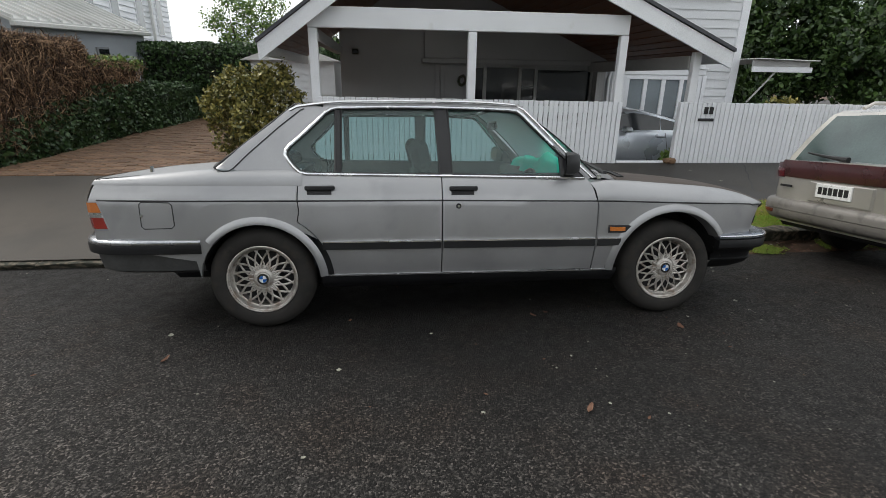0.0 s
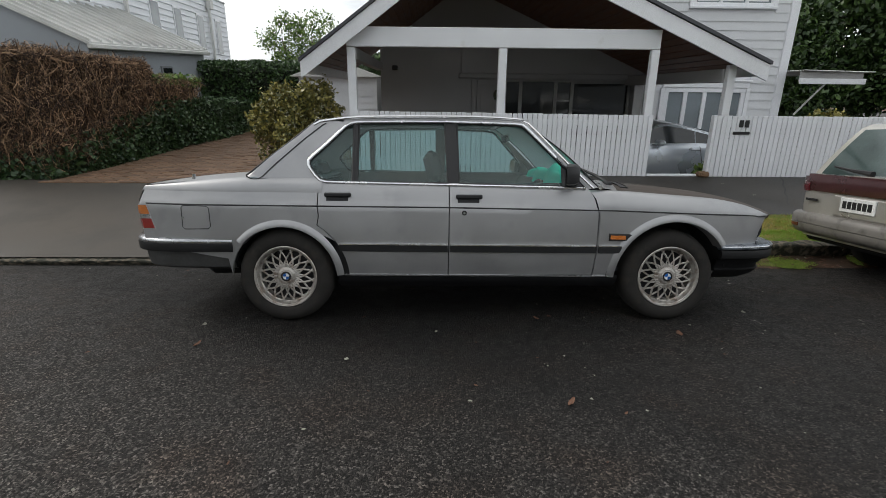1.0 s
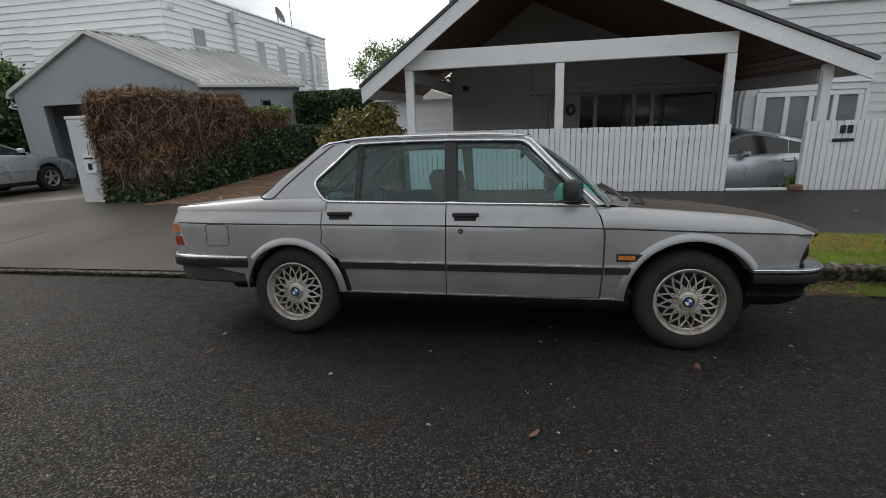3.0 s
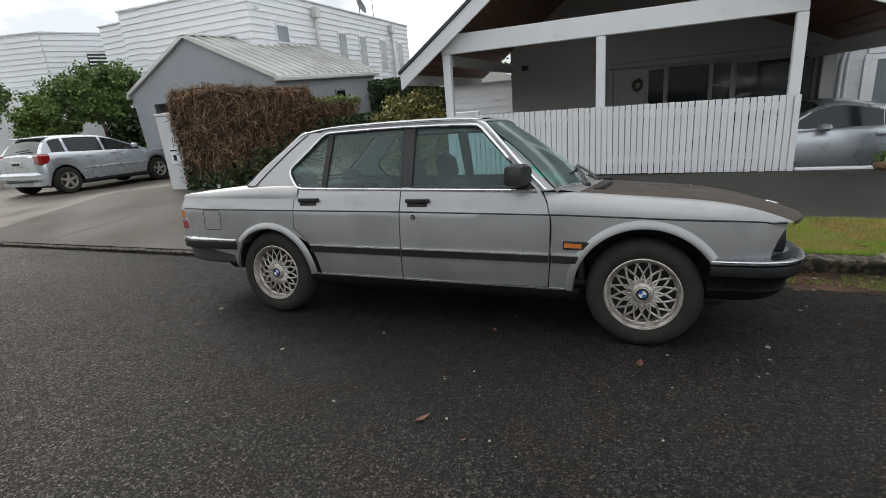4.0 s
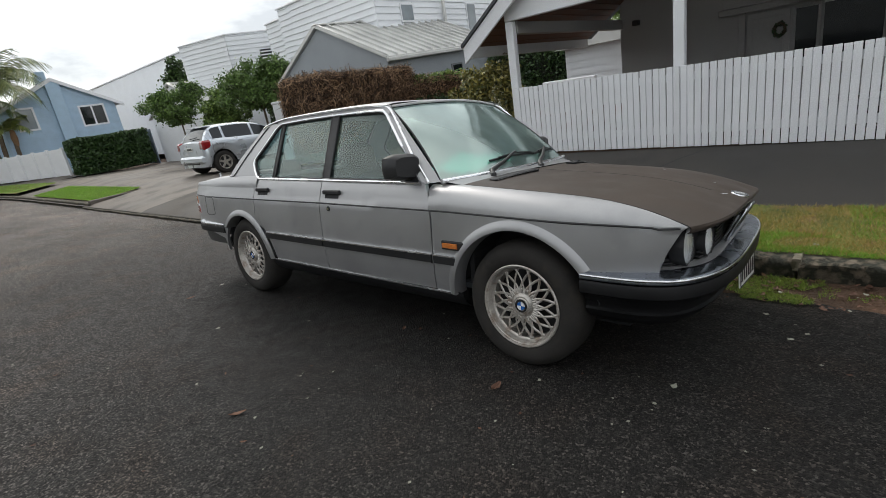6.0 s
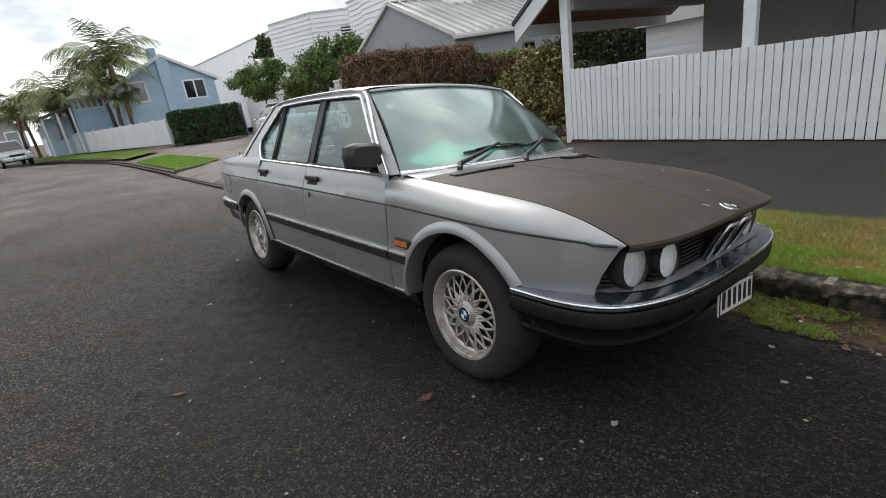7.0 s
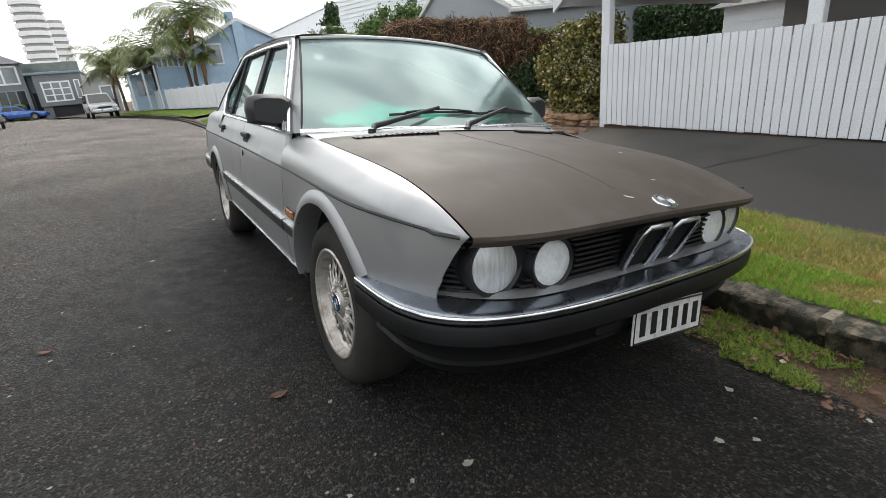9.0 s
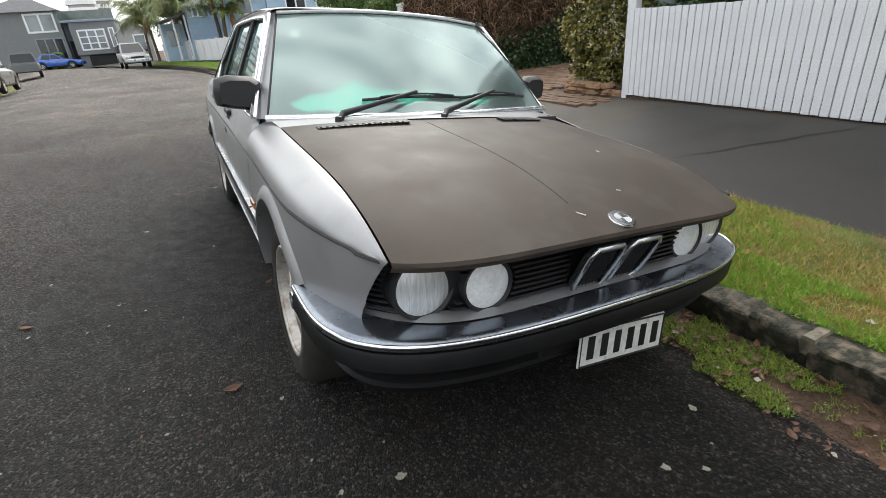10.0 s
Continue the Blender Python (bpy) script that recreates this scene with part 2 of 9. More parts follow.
M = dict(
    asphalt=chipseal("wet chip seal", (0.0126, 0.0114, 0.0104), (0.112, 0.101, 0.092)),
    crossing=mat("brown stained concrete", (0.052, 0.043, 0.034), 0.75, vary=0.3, scale=0.7, fine=90, bump=0.3, dark=(0.042, 0.035, 0.028), dark_at=0.57),
    path=mat("damp asphalt path", (0.036, 0.032, 0.028), 0.7, vary=0.3, scale=0.8, fine=120, bump=0.35, dist=0.004, dark=(0.03, 0.027, 0.025), dark_at=0.6),
    concrete=mat("weathered concrete", (0.130, 0.110, 0.091), 0.7, vary=0.3, scale=0.6, fine=70, bump=0.3, dark=(0.075, 0.064, 0.053), dark_at=0.55),
    kerb=mat("mossy bluestone kerb", (0.15, 0.122, 0.09), 0.9, vary=0.4, scale=6, fine=55, bump=1.0, dist=0.014, spread=0.15, dark=(0.032, 0.032, 0.022), dark_at=0.47),
    mortar=mat("pale old mortar", (0.21, 0.185, 0.14), 0.9, vary=0.3, scale=9, fine=60, bump=0.8, dist=0.01, dark=(0.09, 0.08, 0.05), dark_at=0.58),
    soil=mat("leaf-littered soil", (0.095, 0.056, 0.035), 0.95, vary=0.4, scale=5, fine=70, bump=1, dist=0.02),
    turf=mat("worn turf", (0.13, 0.16, 0.035), 0.95, vary=0.4, scale=2.5, fine=140, bump=1, dist=0.015, dark=(0.22, 0.14, 0.055), dark_at=0.55),
    grass=leafmat("grass blades", (0.20, 0.24, 0.03), (0.52, 0.34, 0.12), 0.6),
    gutterblade=leafmat("gutter grass blades", (0.09, 0.19, 0.018), (0.34, 0.40, 0.07), 0.6),
    freshgrass=leafmat("fresh grass blades", (0.10, 0.30, 0.015), (0.30, 0.48, 0.05), 0.6),
    paver=mat("worn clay paver", (0.165, 0.095, 0.056), 0.85, vary=0.25, scale=6, fine=90, bump=0.4, spread=0.3, dark=(0.09, 0.06, 0.035), dark_at=0.6),
    white=mat("white paint", (0.74, 0.75, 0.78), 0.5, vary=0.05, scale=2, fine=80, bump=0.03, spread=0.03, dark=(0.6, 0.6, 0.59), dark_at=0.72),
    board=mat("pale grey weatherboard paint", (0.62, 0.63, 0.65), 0.55, vary=0.05, scale=1.2, fine=60, bump=0.08, spread=0.03),
    whiteboard=mat("white weatherboard paint", (0.76, 0.78, 0.81), 0.5, vary=0.04, scale=1, fine=60, bump=0.06, spread=0.02),
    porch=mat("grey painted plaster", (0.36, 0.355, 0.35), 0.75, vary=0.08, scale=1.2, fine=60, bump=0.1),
    lockerred=mat("red enamelled steel", (0.33, 0.02, 0.018), 0.45, vary=0.1),
    stucco=mat("blue-grey plaster", (0.30, 0.325, 0.35), 0.8, vary=0.08, scale=0.7, fine=90, bump=0.25),
    roofmetal=mat("grey roofing sheet", (0.56, 0.56, 0.545), 0.4, metal=0.35, vary=0.12, scale=1.4, fine=50, bump=0.05),
    darkroof=mat("dark roofing", (0.05, 0.052, 0.06), 0.5, vary=0.2),
    soffit=mat("stained timber lining", (0.13, 0.055, 0.028), 0.5, vary=0.3, scale=2, fine=30, bump=0.2, stretch=(8, 1, 8)),
    # near-black: the shade of hollows and undersides put into the colour
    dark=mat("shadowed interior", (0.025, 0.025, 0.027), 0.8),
    black=mat("black plastic", (0.010, 0.010, 0.0115), 0.5, vary=0.15, fine=200, bump=0.12, dist=0.001),
    rubber=mat("tyre rubber", (0.027, 0.025, 0.0235), 0.85, spec=0.25, vary=0.25, scale=8, fine=120, bump=0.2, dist=0.002, dark=(0.034, 0.030, 0.026), dark_at=0.6),
    seal=mat("black rubber seal", (0.012, 0.012, 0.013), 0.55),
    silver=mat("aged silver metallic paint", (0.362, 0.361, 0.368), 0.42, metal=0.62, vary=0.09, scale=2.5, fine=900, bump=0.015, dist=0.0004, coat=0.15, dark=(0.32, 0.321, 0.328), dark_at=0.64, fine_vary=0.12),
    # grime plus the shade of the downward-facing valance, both in the colour
    grime=mat("grimy silver paint", (0.07, 0.07, 0.07), 0.6, metal=0.3, vary=0.25, scale=5),
    hood=mat("matt brown-black bonnet paint", (0.056, 0.042, 0.033), 0.58, spec=0.31, vary=0.18, scale=3, fine=260, bump=0.08, dist=0.0008, dark=(0.066, 0.052, 0.043), dark_at=0.58),
    chrome=mat("tarnished chrome", (0.72, 0.73, 0.75), 0.13, metal=1, vary=0.1, scale=8, fine=90, bump=0.02, dist=0.0006, rough_vary=0.06),
    brightwork=mat("bright trim", (0.82, 0.83, 0.85), 0.22, metal=0.9, vary=0.06, scale=8),
    alloy=mat("brake-dusted alloy", (0.49, 0.462, 0.43), 0.40, metal=0.62, vary=0.12, scale=9, fine=120, bump=0.05, dist=0.001, dark=(0.30, 0.245, 0.205), dark_at=0.58),
    lens=mat("frosted lamp lens", (0.78, 0.80, 0.81), 0.16, vary=0.08, scale=15, fine=90, bump=0.25, dist=0.003, coat=1),
    ribbed=mat("ribbed lamp glass over a bright reflector", (0.74, 0.76, 0.78), 0.12, metal=0.35, vary=0.22, scale=16, fine=60, bump=0.5, dist=0.004, coat=1, stretch=(1, 6, 0.5)),
    faded=mat("faded pale grey paint", (0.52, 0.52, 0.52), 0.45, metal=0.1, vary=0.1, scale=8),
    frame=mat("dull chrome frame", (0.46, 0.47, 0.49), 0.25, metal=0.95, vary=0.12, scale=9),
    # dark blue-grey base carries the bonnet and grille mirrored in the bumper
    oldchrome=mat("dull weathered chrome", (0.26, 0.285, 0.33), 0.26, metal=0.95, vary=0.2, scale=7, fine=90, bump=0.03, dist=0.0008, rough_vary=0.1),
    valance=mat("dusty black plastic", (0.010, 0.010, 0.0108), 0.5, vary=0.35, scale=4, spec=0.2),
    darkred=mat("dark red lens", (0.10, 0.008, 0.012), 0.15, coat=1),
    amber=mat("amber lens", (0.50, 0.15, 0.03), 0.2, coat=1, fine=150, bump=0.2, dist=0.002),
    red=mat("red lens", (0.26, 0.012, 0.016), 0.15, coat=1, fine=150, bump=0.2, dist=0.002),
    glass=glass("green tinted glass", (0.58, 0.76, 0.77), 0.055, power=3.0, sheen=(0.62, 0.68, 0.66), film=0.06),
    screen=glass("windscreen glass", (0.74, 0.92, 0.88), 0.24, rough=0.11, power=2.8, sheen=(0.80, 0.92, 0.89), film=0.17),
    pane=glass("window pane", (0.55, 0.58, 0.6)),
    seat=mat("dark grey velour", (0.022, 0.025, 0.03), 0.9, fine=200, bump=0.3),
    cloth=mat("turquoise cloth", (0.03, 0.62, 0.45), 0.8, vary=0.12, scale=9, fine=200, bump=0.2),
    plate=mat("white plate", (0.72, 0.72, 0.70), 0.45, vary=0.08, scale=14, dark=(0.3, 0.28, 0.24), dark_at=0.7),
    ink=mat("black lettering", (0.012, 0.012, 0.012), 0.5),
    blue=mat("blue enamel", (0.02, 0.12, 0.42), 0.25, coat=1),
    enamel=mat("white enamel", (0.75, 0.77, 0.8), 0.25, coat=1),
    bark=mat("bark", (0.10, 0.075, 0.05), 0.9, vary=0.3, scale=6, fine=40, bump=0.8, dist=0.02),
    twig=leafmat("dry twigs", (0.035, 0.020, 0.013), (0.52, 0.335, 0.20), 0.9, 0.38),
    ivy=leafmat("ivy leaves", (0.012, 0.032, 0.012), (0.06, 0.11, 0.035)),
    hedge=leafmat("hedge leaves", (0.012, 0.035, 0.010), (0.05, 0.10, 0.022)),
    variegated=leafmat("yellow-green leaves", (0.025, 0.042, 0.010), (0.36, 0.31, 0.085)),
    midtree=leafmat("mid green leaves", (0.032, 0.070, 0.016), (0.17, 0.27, 0.065)),
    tree=leafmat("tree leaves", (0.035, 0.085, 0.015), (0.24, 0.34, 0.08)),
    deeptree=leafmat("deep green leaves", (0.012, 0.032, 0.008), (0.06, 0.11, 0.022)),
    palm=leafmat("palm leaflets", (0.045, 0.085, 0.02), (0.27, 0.29, 0.09)),
    petal=leafmat("cream petals", (0.5, 0.5, 0.42), (0.7, 0.7, 0.6)),
    dryleaf=leafmat("fallen leaves", (0.055, 0.022, 0.013), (0.17, 0.085, 0.05), 0.7),
    # near-black hedge filling: the shade between twigs and leaves put into the colour
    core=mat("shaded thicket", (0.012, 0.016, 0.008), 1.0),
    lightblue=mat("pale blue weatherboard paint", (0.36, 0.49, 0.62), 0.55, vary=0.06, spread=0.03),
    bluegrey=mat("blue-grey boards", (0.20, 0.25, 0.31), 0.6),
    greyhouse=mat("grey cladding", (0.17, 0.18, 0.19), 0.7, vary=0.08),
    maroon=mat("maroon metallic paint", (0.075, 0.024, 0.026), 0.3, metal=0.4, coat=1),
    champagne=mat("champagne metallic paint", (0.44, 0.42, 0.385), 0.35, metal=0.55, coat=1, vary=0.08, fine=600, bump=0),
    coolsilver=mat("silver metallic paint", (0.55, 0.59, 0.64), 0.3, metal=0.6, coat=1, vary=0.05, fine=600, bump=0),
    carblue=mat("bright blue paint", (0.01, 0.09, 0.42), 0.25, coat=1),
    paleglass=mat("pale reflecting window", (0.17, 0.20, 0.22), 0.06, spec=1.0, vary=0.2, scale=1.3, bump=0),
    champagnebase=mat("taupe bumper paint", (0.20, 0.187, 0.172), 0.42, metal=0.3, coat=0.4, vary=0.12, scale=4, fine=300, bump=0.02, dist=0.001, dark=(0.10, 0.093, 0.083), dark_at=0.62),
    hatchglass=mat("green-grey tailgate glass", (0.055, 0.08, 0.076), 0.06, spec=1.0, vary=0.3, scale=2.2, bump=0),
    darkglass=mat("dark reflecting window", (0.012, 0.015, 0.017), 0.05, spec=0.7, bump=0),
    stone=mat("rusty stone", (0.20, 0.12, 0.07), 0.9, vary=0.3, scale=5, fine=40, bump=0.7, dist=0.02, spread=0.25),
    concretetower=mat("far white concrete", (0.82, 0.83, 0.84), 0.7),
    deadleaf=mat("dry palm skirt", (0.22, 0.13, 0.07), 0.9, vary=0.3),
)

# ---- mesh helpers ----
class Shape:
    """Vertices and faces gathered for one mesh."""

    def __init__(self):
        self.v, self.f = [], []

    def add(self, v, f):
        o = len(self.v)
        self.v += [tuple(p) for p in v]
        self.f += [tuple(i + o for i in q) for q in f]
        return self

    def box(self, x0, x1, y0, y1, z0, z1, c=0.0):
        if c <= 0:
            v = [(x, y, z) for x in (x0, x1) for y in (y0, y1) for z in (z0, z1)]
            return self.add(v, [(0, 1, 3, 2), (4, 6, 7, 5), (0, 4, 5, 1), (2, 3, 7, 6), (0, 2, 6, 4), (1, 5, 7, 3)])
        c = min(c, (x1 - x0) * 0.45, (y1 - y0) * 0.45, (z1 - z0) * 0.45)
        v, ix = [], {}
        for i in (0, 1):
            for j in (0, 1):
                for k in (0, 1):
                    p = ((x0, x1)[i], (y0, y1)[j], (z0, z1)[k])
                    q = ((x0 + c, x1 - c)[i], (y0 + c, y1 - c)[j], (z0 + c, z1 - c)[k])
                    for a in range(3):
                        ix[i, j, k, a] = len(v)
                        v.append(tuple(p[b] if b == a else q[b] for b in range(3)))
        f = []
        for a in range(3):
            b, d = (a + 1) % 3, (a + 2) % 3
            for s in (0, 1):
                ring = []
                for m, n in ((0, 0), (1, 0), (1, 1), (0, 1)):
                    t = [0, 0, 0]
                    t[a], t[b], t[d] = s, m, n
                    ring.append(ix[t[0], t[1], t[2], a])
                f.append(tuple(ring if s else ring[::-1]))
            for m in (0, 1):
                for n in (0, 1):
                    t0, t1 = [0, 0, 0], [0, 0, 0]
                    t0[b], t0[d], t1[b], t1[d] = m, n, m, n
                    t1[a] = 1
                    f.append((ix[(*t0, b)], ix[(*t1, b)], ix[(*t1, d)], ix[(*t0, d)]))
        for i in (0, 1):
            for j in (0, 1):
                for k in (0, 1):
                    f.append((ix[i, j, k, 0], ix[i, j, k, 1], ix[i, j, k, 2]))
        return self.add(v, f)

    def grid(self, fn, nu, nv, flip=False):
        """A sheet of fn(u, v), u and v from 0 to 1."""
        v = [fn(i / nu, j / nv) for i in range(nu + 1) for j in range(nv + 1)]
        f = []
        for i in range(nu):
            for j in range(nv):
                a = i * (nv + 1) + j
                q = (a, a + nv + 1, a + nv + 2, a + 1)
                f.append(q[::-1] if flip else q)
        return self.add(v, f)

    def tube(self, path, r, n=8, closed=False, caps=True, ry=None):
        pts = [Vector(p) for p in path]
        rs = r if isinstance(r, (list, tuple)) else [r] * len(pts)
        v, f = [], []
        side = None
        for i, p in enumerate(pts):
            a = pts[i - 1] if i or closed else p
            b = pts[(i + 1) % len(pts)] if i < len(pts) - 1 or closed else p
            d = (b - a).normalized()
            if side is None:
                side = d.cross(Vector((0, 0, 1)))
                if side.length < 0.05:
                    side = d.cross(Vector((0, 1, 0)))
            side = (side - d * side.dot(d)).normalized()
            up = side.cross(d)
            for k in range(n):
                t = 2 * math.pi * k / n
                v.append(p + side * (math.cos(t) * rs[i]) + up * (math.sin(t) * (ry or rs[i])))
        m = len(pts)
        for i in range(m if closed else m - 1):
            for k in range(n):
                a, b = i * n + k, i * n + (k + 1) % n
                c, d = ((i + 1) % m) * n + (k + 1) % n, ((i + 1) % m) * n + k
                f.append((a, b, c, d))
        if caps and not closed:
            f += [tuple(range(n))[::-1], tuple(range((m - 1) * n, m * n))]
        return self.add(v, f)

    def lathe(self, prof, n=48, axis="y", at=(0, 0, 0), caps=False):
        """prof: (radius, along the axis)."""
        v, f = [], []
        for r, h in prof:
            for k in range(n):
                t = 2 * math.pi * k / n
                c, s = r * math.cos(t), r * math.sin(t)
                p = {"x": (h, c, s), "y": (c, h, s), "z": (c, s, h)}[axis]
                v.append((p[0] + at[0], p[1] + at[1], p[2] + at[2]))
        for i in range(len(prof) - 1):
            for k in range(n):
                a, b = i * n + k, i * n + (k + 1) % n
                f.append((a, b, b + n, a + n))
        if caps:
            f += [tuple(range(n)), tuple(range((len(prof) - 1) * n, len(prof) * n))[::-1]]
        return self.add(v, f)

    def prism(self, outline, fn0, fn1):
        """A closed outline (list of 2D points) between two places fn0(p), fn1(p)."""
        n = len(outline)
        v = [fn0(p) for p in outline] + [fn1(p) for p in outline]
        f = [tuple(range(n)), tuple(range(n, 2 * n))[::-1]]
        f += [(i, (i + 1) % n, n + (i + 1) % n, n + i) for i in range(n)]
        return self.add(v, f)

    def mirrored(self):
        return Shape().add([(x, -y, z) for x, y, z in self.v], [q[::-1] for q in self.f])

    def mesh(self, name, material, smooth=None):
        me = bpy.data.meshes.new(name)
        me.from_pydata(self.v, [], self.f)
        me.materials.append(material)
        if smooth is not None:
            me.polygons.foreach_set("use_smooth", [True] * len(me.polygons))
            me.set_sharp_from_angle(angle=radians(smooth))
        me.update()
        return me


def part(name, shape, material, parent=None, label="", smooth=None):
    me = shape.mesh(name, material, smooth) if isinstance(shape, Shape) else shape
    ob = new(name, me)
    if parent:
        ob.parent = parent
    if label:
        tagged(ob, label)
    return ob


def thing(name, label, category, at=None, kind="", group=""):
    ob = new(name)
    if at is not None:
        ob.matrix_world = at
    return tagged(ob, label, category, group, kind)


def recalc(me):
    bm = bmesh.new()
    bm.from_mesh(me)
    bmesh.ops.recalc_face_normals(bm, faces=bm.faces)
    bm.to_mesh(me)
    bm.free()
    return me


def lerp(a, b, t):
    return a + (b - a) * t


def interp(x, xs, ys):
    return float(np.interp(x, xs, ys))


def smoothed(x, xs, ys):
    """Smooth curve through a few points (cosine-free Catmull-Rom)."""
    if x <= xs[0]:
        return ys[0]
    if x >= xs[-1]:
        return ys[-1]
    i = max(k for k in range(len(xs) - 1) if xs[k] <= x)
    h = xs[i + 1] - xs[i]
    t = (x - xs[i]) / h

    def slope(k):
        if k == 0:
            return (ys[1] - ys[0]) / (xs[1] - xs[0])
        if k == len(xs) - 1:
            return (ys[-1] - ys[-2]) / (xs[-1] - xs[-2])
        return (ys[k + 1] - ys[k - 1]) / (xs[k + 1] - xs[k - 1])

    a, b = slope(i) * h, slope(i + 1) * h
    return (2 * t**3 - 3 * t**2 + 1) * ys[i] + (t**3 - 2 * t**2 + t) * a + (3 * t**2 - 2 * t**3) * ys[i + 1] + (t**3 - t**2) * b


def leaves(points, size, rng, flat=0.0, aspect=1.7, up=0.0):
    """Small leaf quads, folded, at points (n x 3), in any direction."""
    n = len(points)
    d = rng.normal(size=(n, 3))
    d[:, 2] = d[:, 2] * (1 - flat) + up
    d /= np.linalg.norm(d, axis=1)[:, None]
    e = np.cross(d, rng.normal(size=(n, 3)))
    e /= np.linalg.norm(e, axis=1)[:, None]
    s = size * (0.6 + 0.8 * rng.random((n, 1)))
    a, b, c, q = points - d * s * aspect / 2, points + e * s / 2, points + d * s * aspect / 2, points - e * s / 2
    return np.stack([a, b, c, q], 1).reshape(-1, 3), np.arange(4 * n).reshape(-1, 4)


def quads(name, v, f, material):
    me = bpy.data.meshes.new(name)
    me.vertices.add(len(v))
    me.vertices.foreach_set("co", np.asarray(v, dtype=np.float32).ravel())
    me.loops.add(f.size)
    me.loops.foreach_set("vertex_index", f.astype(np.int32).ravel())
    me.polygons.add(len(f))
    me.polygons.foreach_set("loop_start", np.arange(0, f.size, f.shape[1], dtype=np.int32))
    me.materials.append(material)
    me.update(calc_edges=True)
    return me

# ---- ground ----
def bend(x):
    """Sideways drift of the street, which curves away in the distance."""
    d = max(0.0, -20 - x)
    return -0.006 * d * d if d < 30 else -0.006 * 900 - 0.36 * (d - 30)


def crown(v):
    return 0.112 - 0.0157 * (v + 2.7) ** 2


KERB, FAR_KERB, FY0 = 1.70, -7.1, 4.66
XS = [-150, -120, -100, -85, -72, -62, -56, -50, -46, -42, -38, -34, -30, -27, -24, -22, -20] + [-20 + 0.5 * i for i in range(1, 69)] + [20, 30, 45]


def sheet(name, xs, vs, z, material, bottom=None):
    """A ground strip: stations along the street, offsets across it, height z(x, v)."""
    s = Shape()
    v = [(x, o + bend(x), z(x, o)) for x in xs for o in vs]
    n = len(vs)
    s.add(v, [(i * n + j, (i + 1) * n + j, (i + 1) * n + j + 1, i * n + j + 1) for i in range(len(xs) - 1) for j in range(n - 1)])
    return s


ground = part("ground", Shape().grid(lambda u, v: (-600 + 1200 * u, -600 + 1200 * v, -0.42), 4, 4), M["soil"])
tagged(ground, "bare soil ground reaching to the horizon", "ground", kind="structure")
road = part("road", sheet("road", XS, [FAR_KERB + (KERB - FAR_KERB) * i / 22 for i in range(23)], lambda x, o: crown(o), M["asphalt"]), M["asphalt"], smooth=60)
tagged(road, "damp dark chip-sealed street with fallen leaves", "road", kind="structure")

DRIVE_L, DRIVE_R = -12.0, 0.6          # lowered kerb between these


def verge_z(x, o):
    return interp(o, [1.70, 1.87, 3.0, 4.66, 6, 14, 40], [0.02, 0.025, 0.08, 0.255, 0.30, 0.33, 0.4])


def crossing_z(x, o):
    t = min(1.0, max(0.0, (x + 1.0) / 1.6))
    sink = 0.11 * min(1.0, max(0.0, (-6.5 - x) / 2.5)) * min(1.0, max(0.0, (o - 1.8) / 2.3))
    sink += 0.10 * min(1.0, max(0.0, (-6.5 - x) / 2.5)) * min(1.0, max(0.0, (o - 4.5) / 3.0))
    return lerp(ramp_z(o), verge_z(x, o), t * t * (3 - 2 * t) if o > 2.9 else 0.0) - sink


def ramp_z(o):
    return interp(o, [1.62, 1.8, 4.1, 6.0, 14, 40], [-0.125, -0.07, 0.235, 0.20, 0.2, 0.3])


# grass strip, path, driveway crossing
seg = [x for x in XS if DRIVE_R <= x] 
seg[0] = DRIVE_R
berm = part("berm", sheet("berm", seg, [1.80, 1.87, 2.1, 2.4, 2.6, 2.81, 2.85], lambda x, o: verge_z(x, o) + 0.010 * math.sin(x * 3 + o * 5) * (1.88 < o < 2.7) - (0.012 if o < 1.85 or o > 2.83 else 0.0), M["turf"]), M["turf"], smooth=60)
tagged(berm, "worn green and brown grass strip beside the kerb", "grass", kind="structure")
path = part("pavement", sheet("pavement", seg, [2.80, 3.5, 4.0, 4.72], verge_z, M["path"]), M["path"], smooth=60)
tagged(path, "damp dark asphalt footpath", "pavement", kind="structure")
seg = [x for x in XS if -8 <= x <= DRIVE_R] + [DRIVE_R]
cross = part("driveway_crossing", sheet("driveway_crossing", seg, [1.66, 1.8, 2.4, 3.0, 3.5, 4.05, 4.8], crossing_z, M["crossing"]), M["crossing"], smooth=60)
tagged(cross, "dark stained concrete driveway crossing", "driveway", kind="structure")
seg = [-26, -24, -22, -20, -18, -16, -15, -14, -13, -12, -11, -10, -9, -8]
conc = part("concrete_driveway", sheet("concrete_driveway", seg, [1.66, 1.8, 2.4, 3.0, 4.05, 4.5, 6, 7.5, 9, 14], crossing_z, M["concrete"]), M["concrete"], smooth=60)
tagged(conc, "brown-grey concrete driveway with damp patches", "driveway", kind="structure")
apron = part("concrete_apron", sheet("concrete_apron", [-8, -7.5, -7, -6.5, -5.9], [4.8, 6, 7.5, 9, 14], crossing_z, M["concrete"]), M["concrete"], smooth=60)
tagged(apron, "brown-grey concrete apron beside the garage", "driveway", kind="structure")
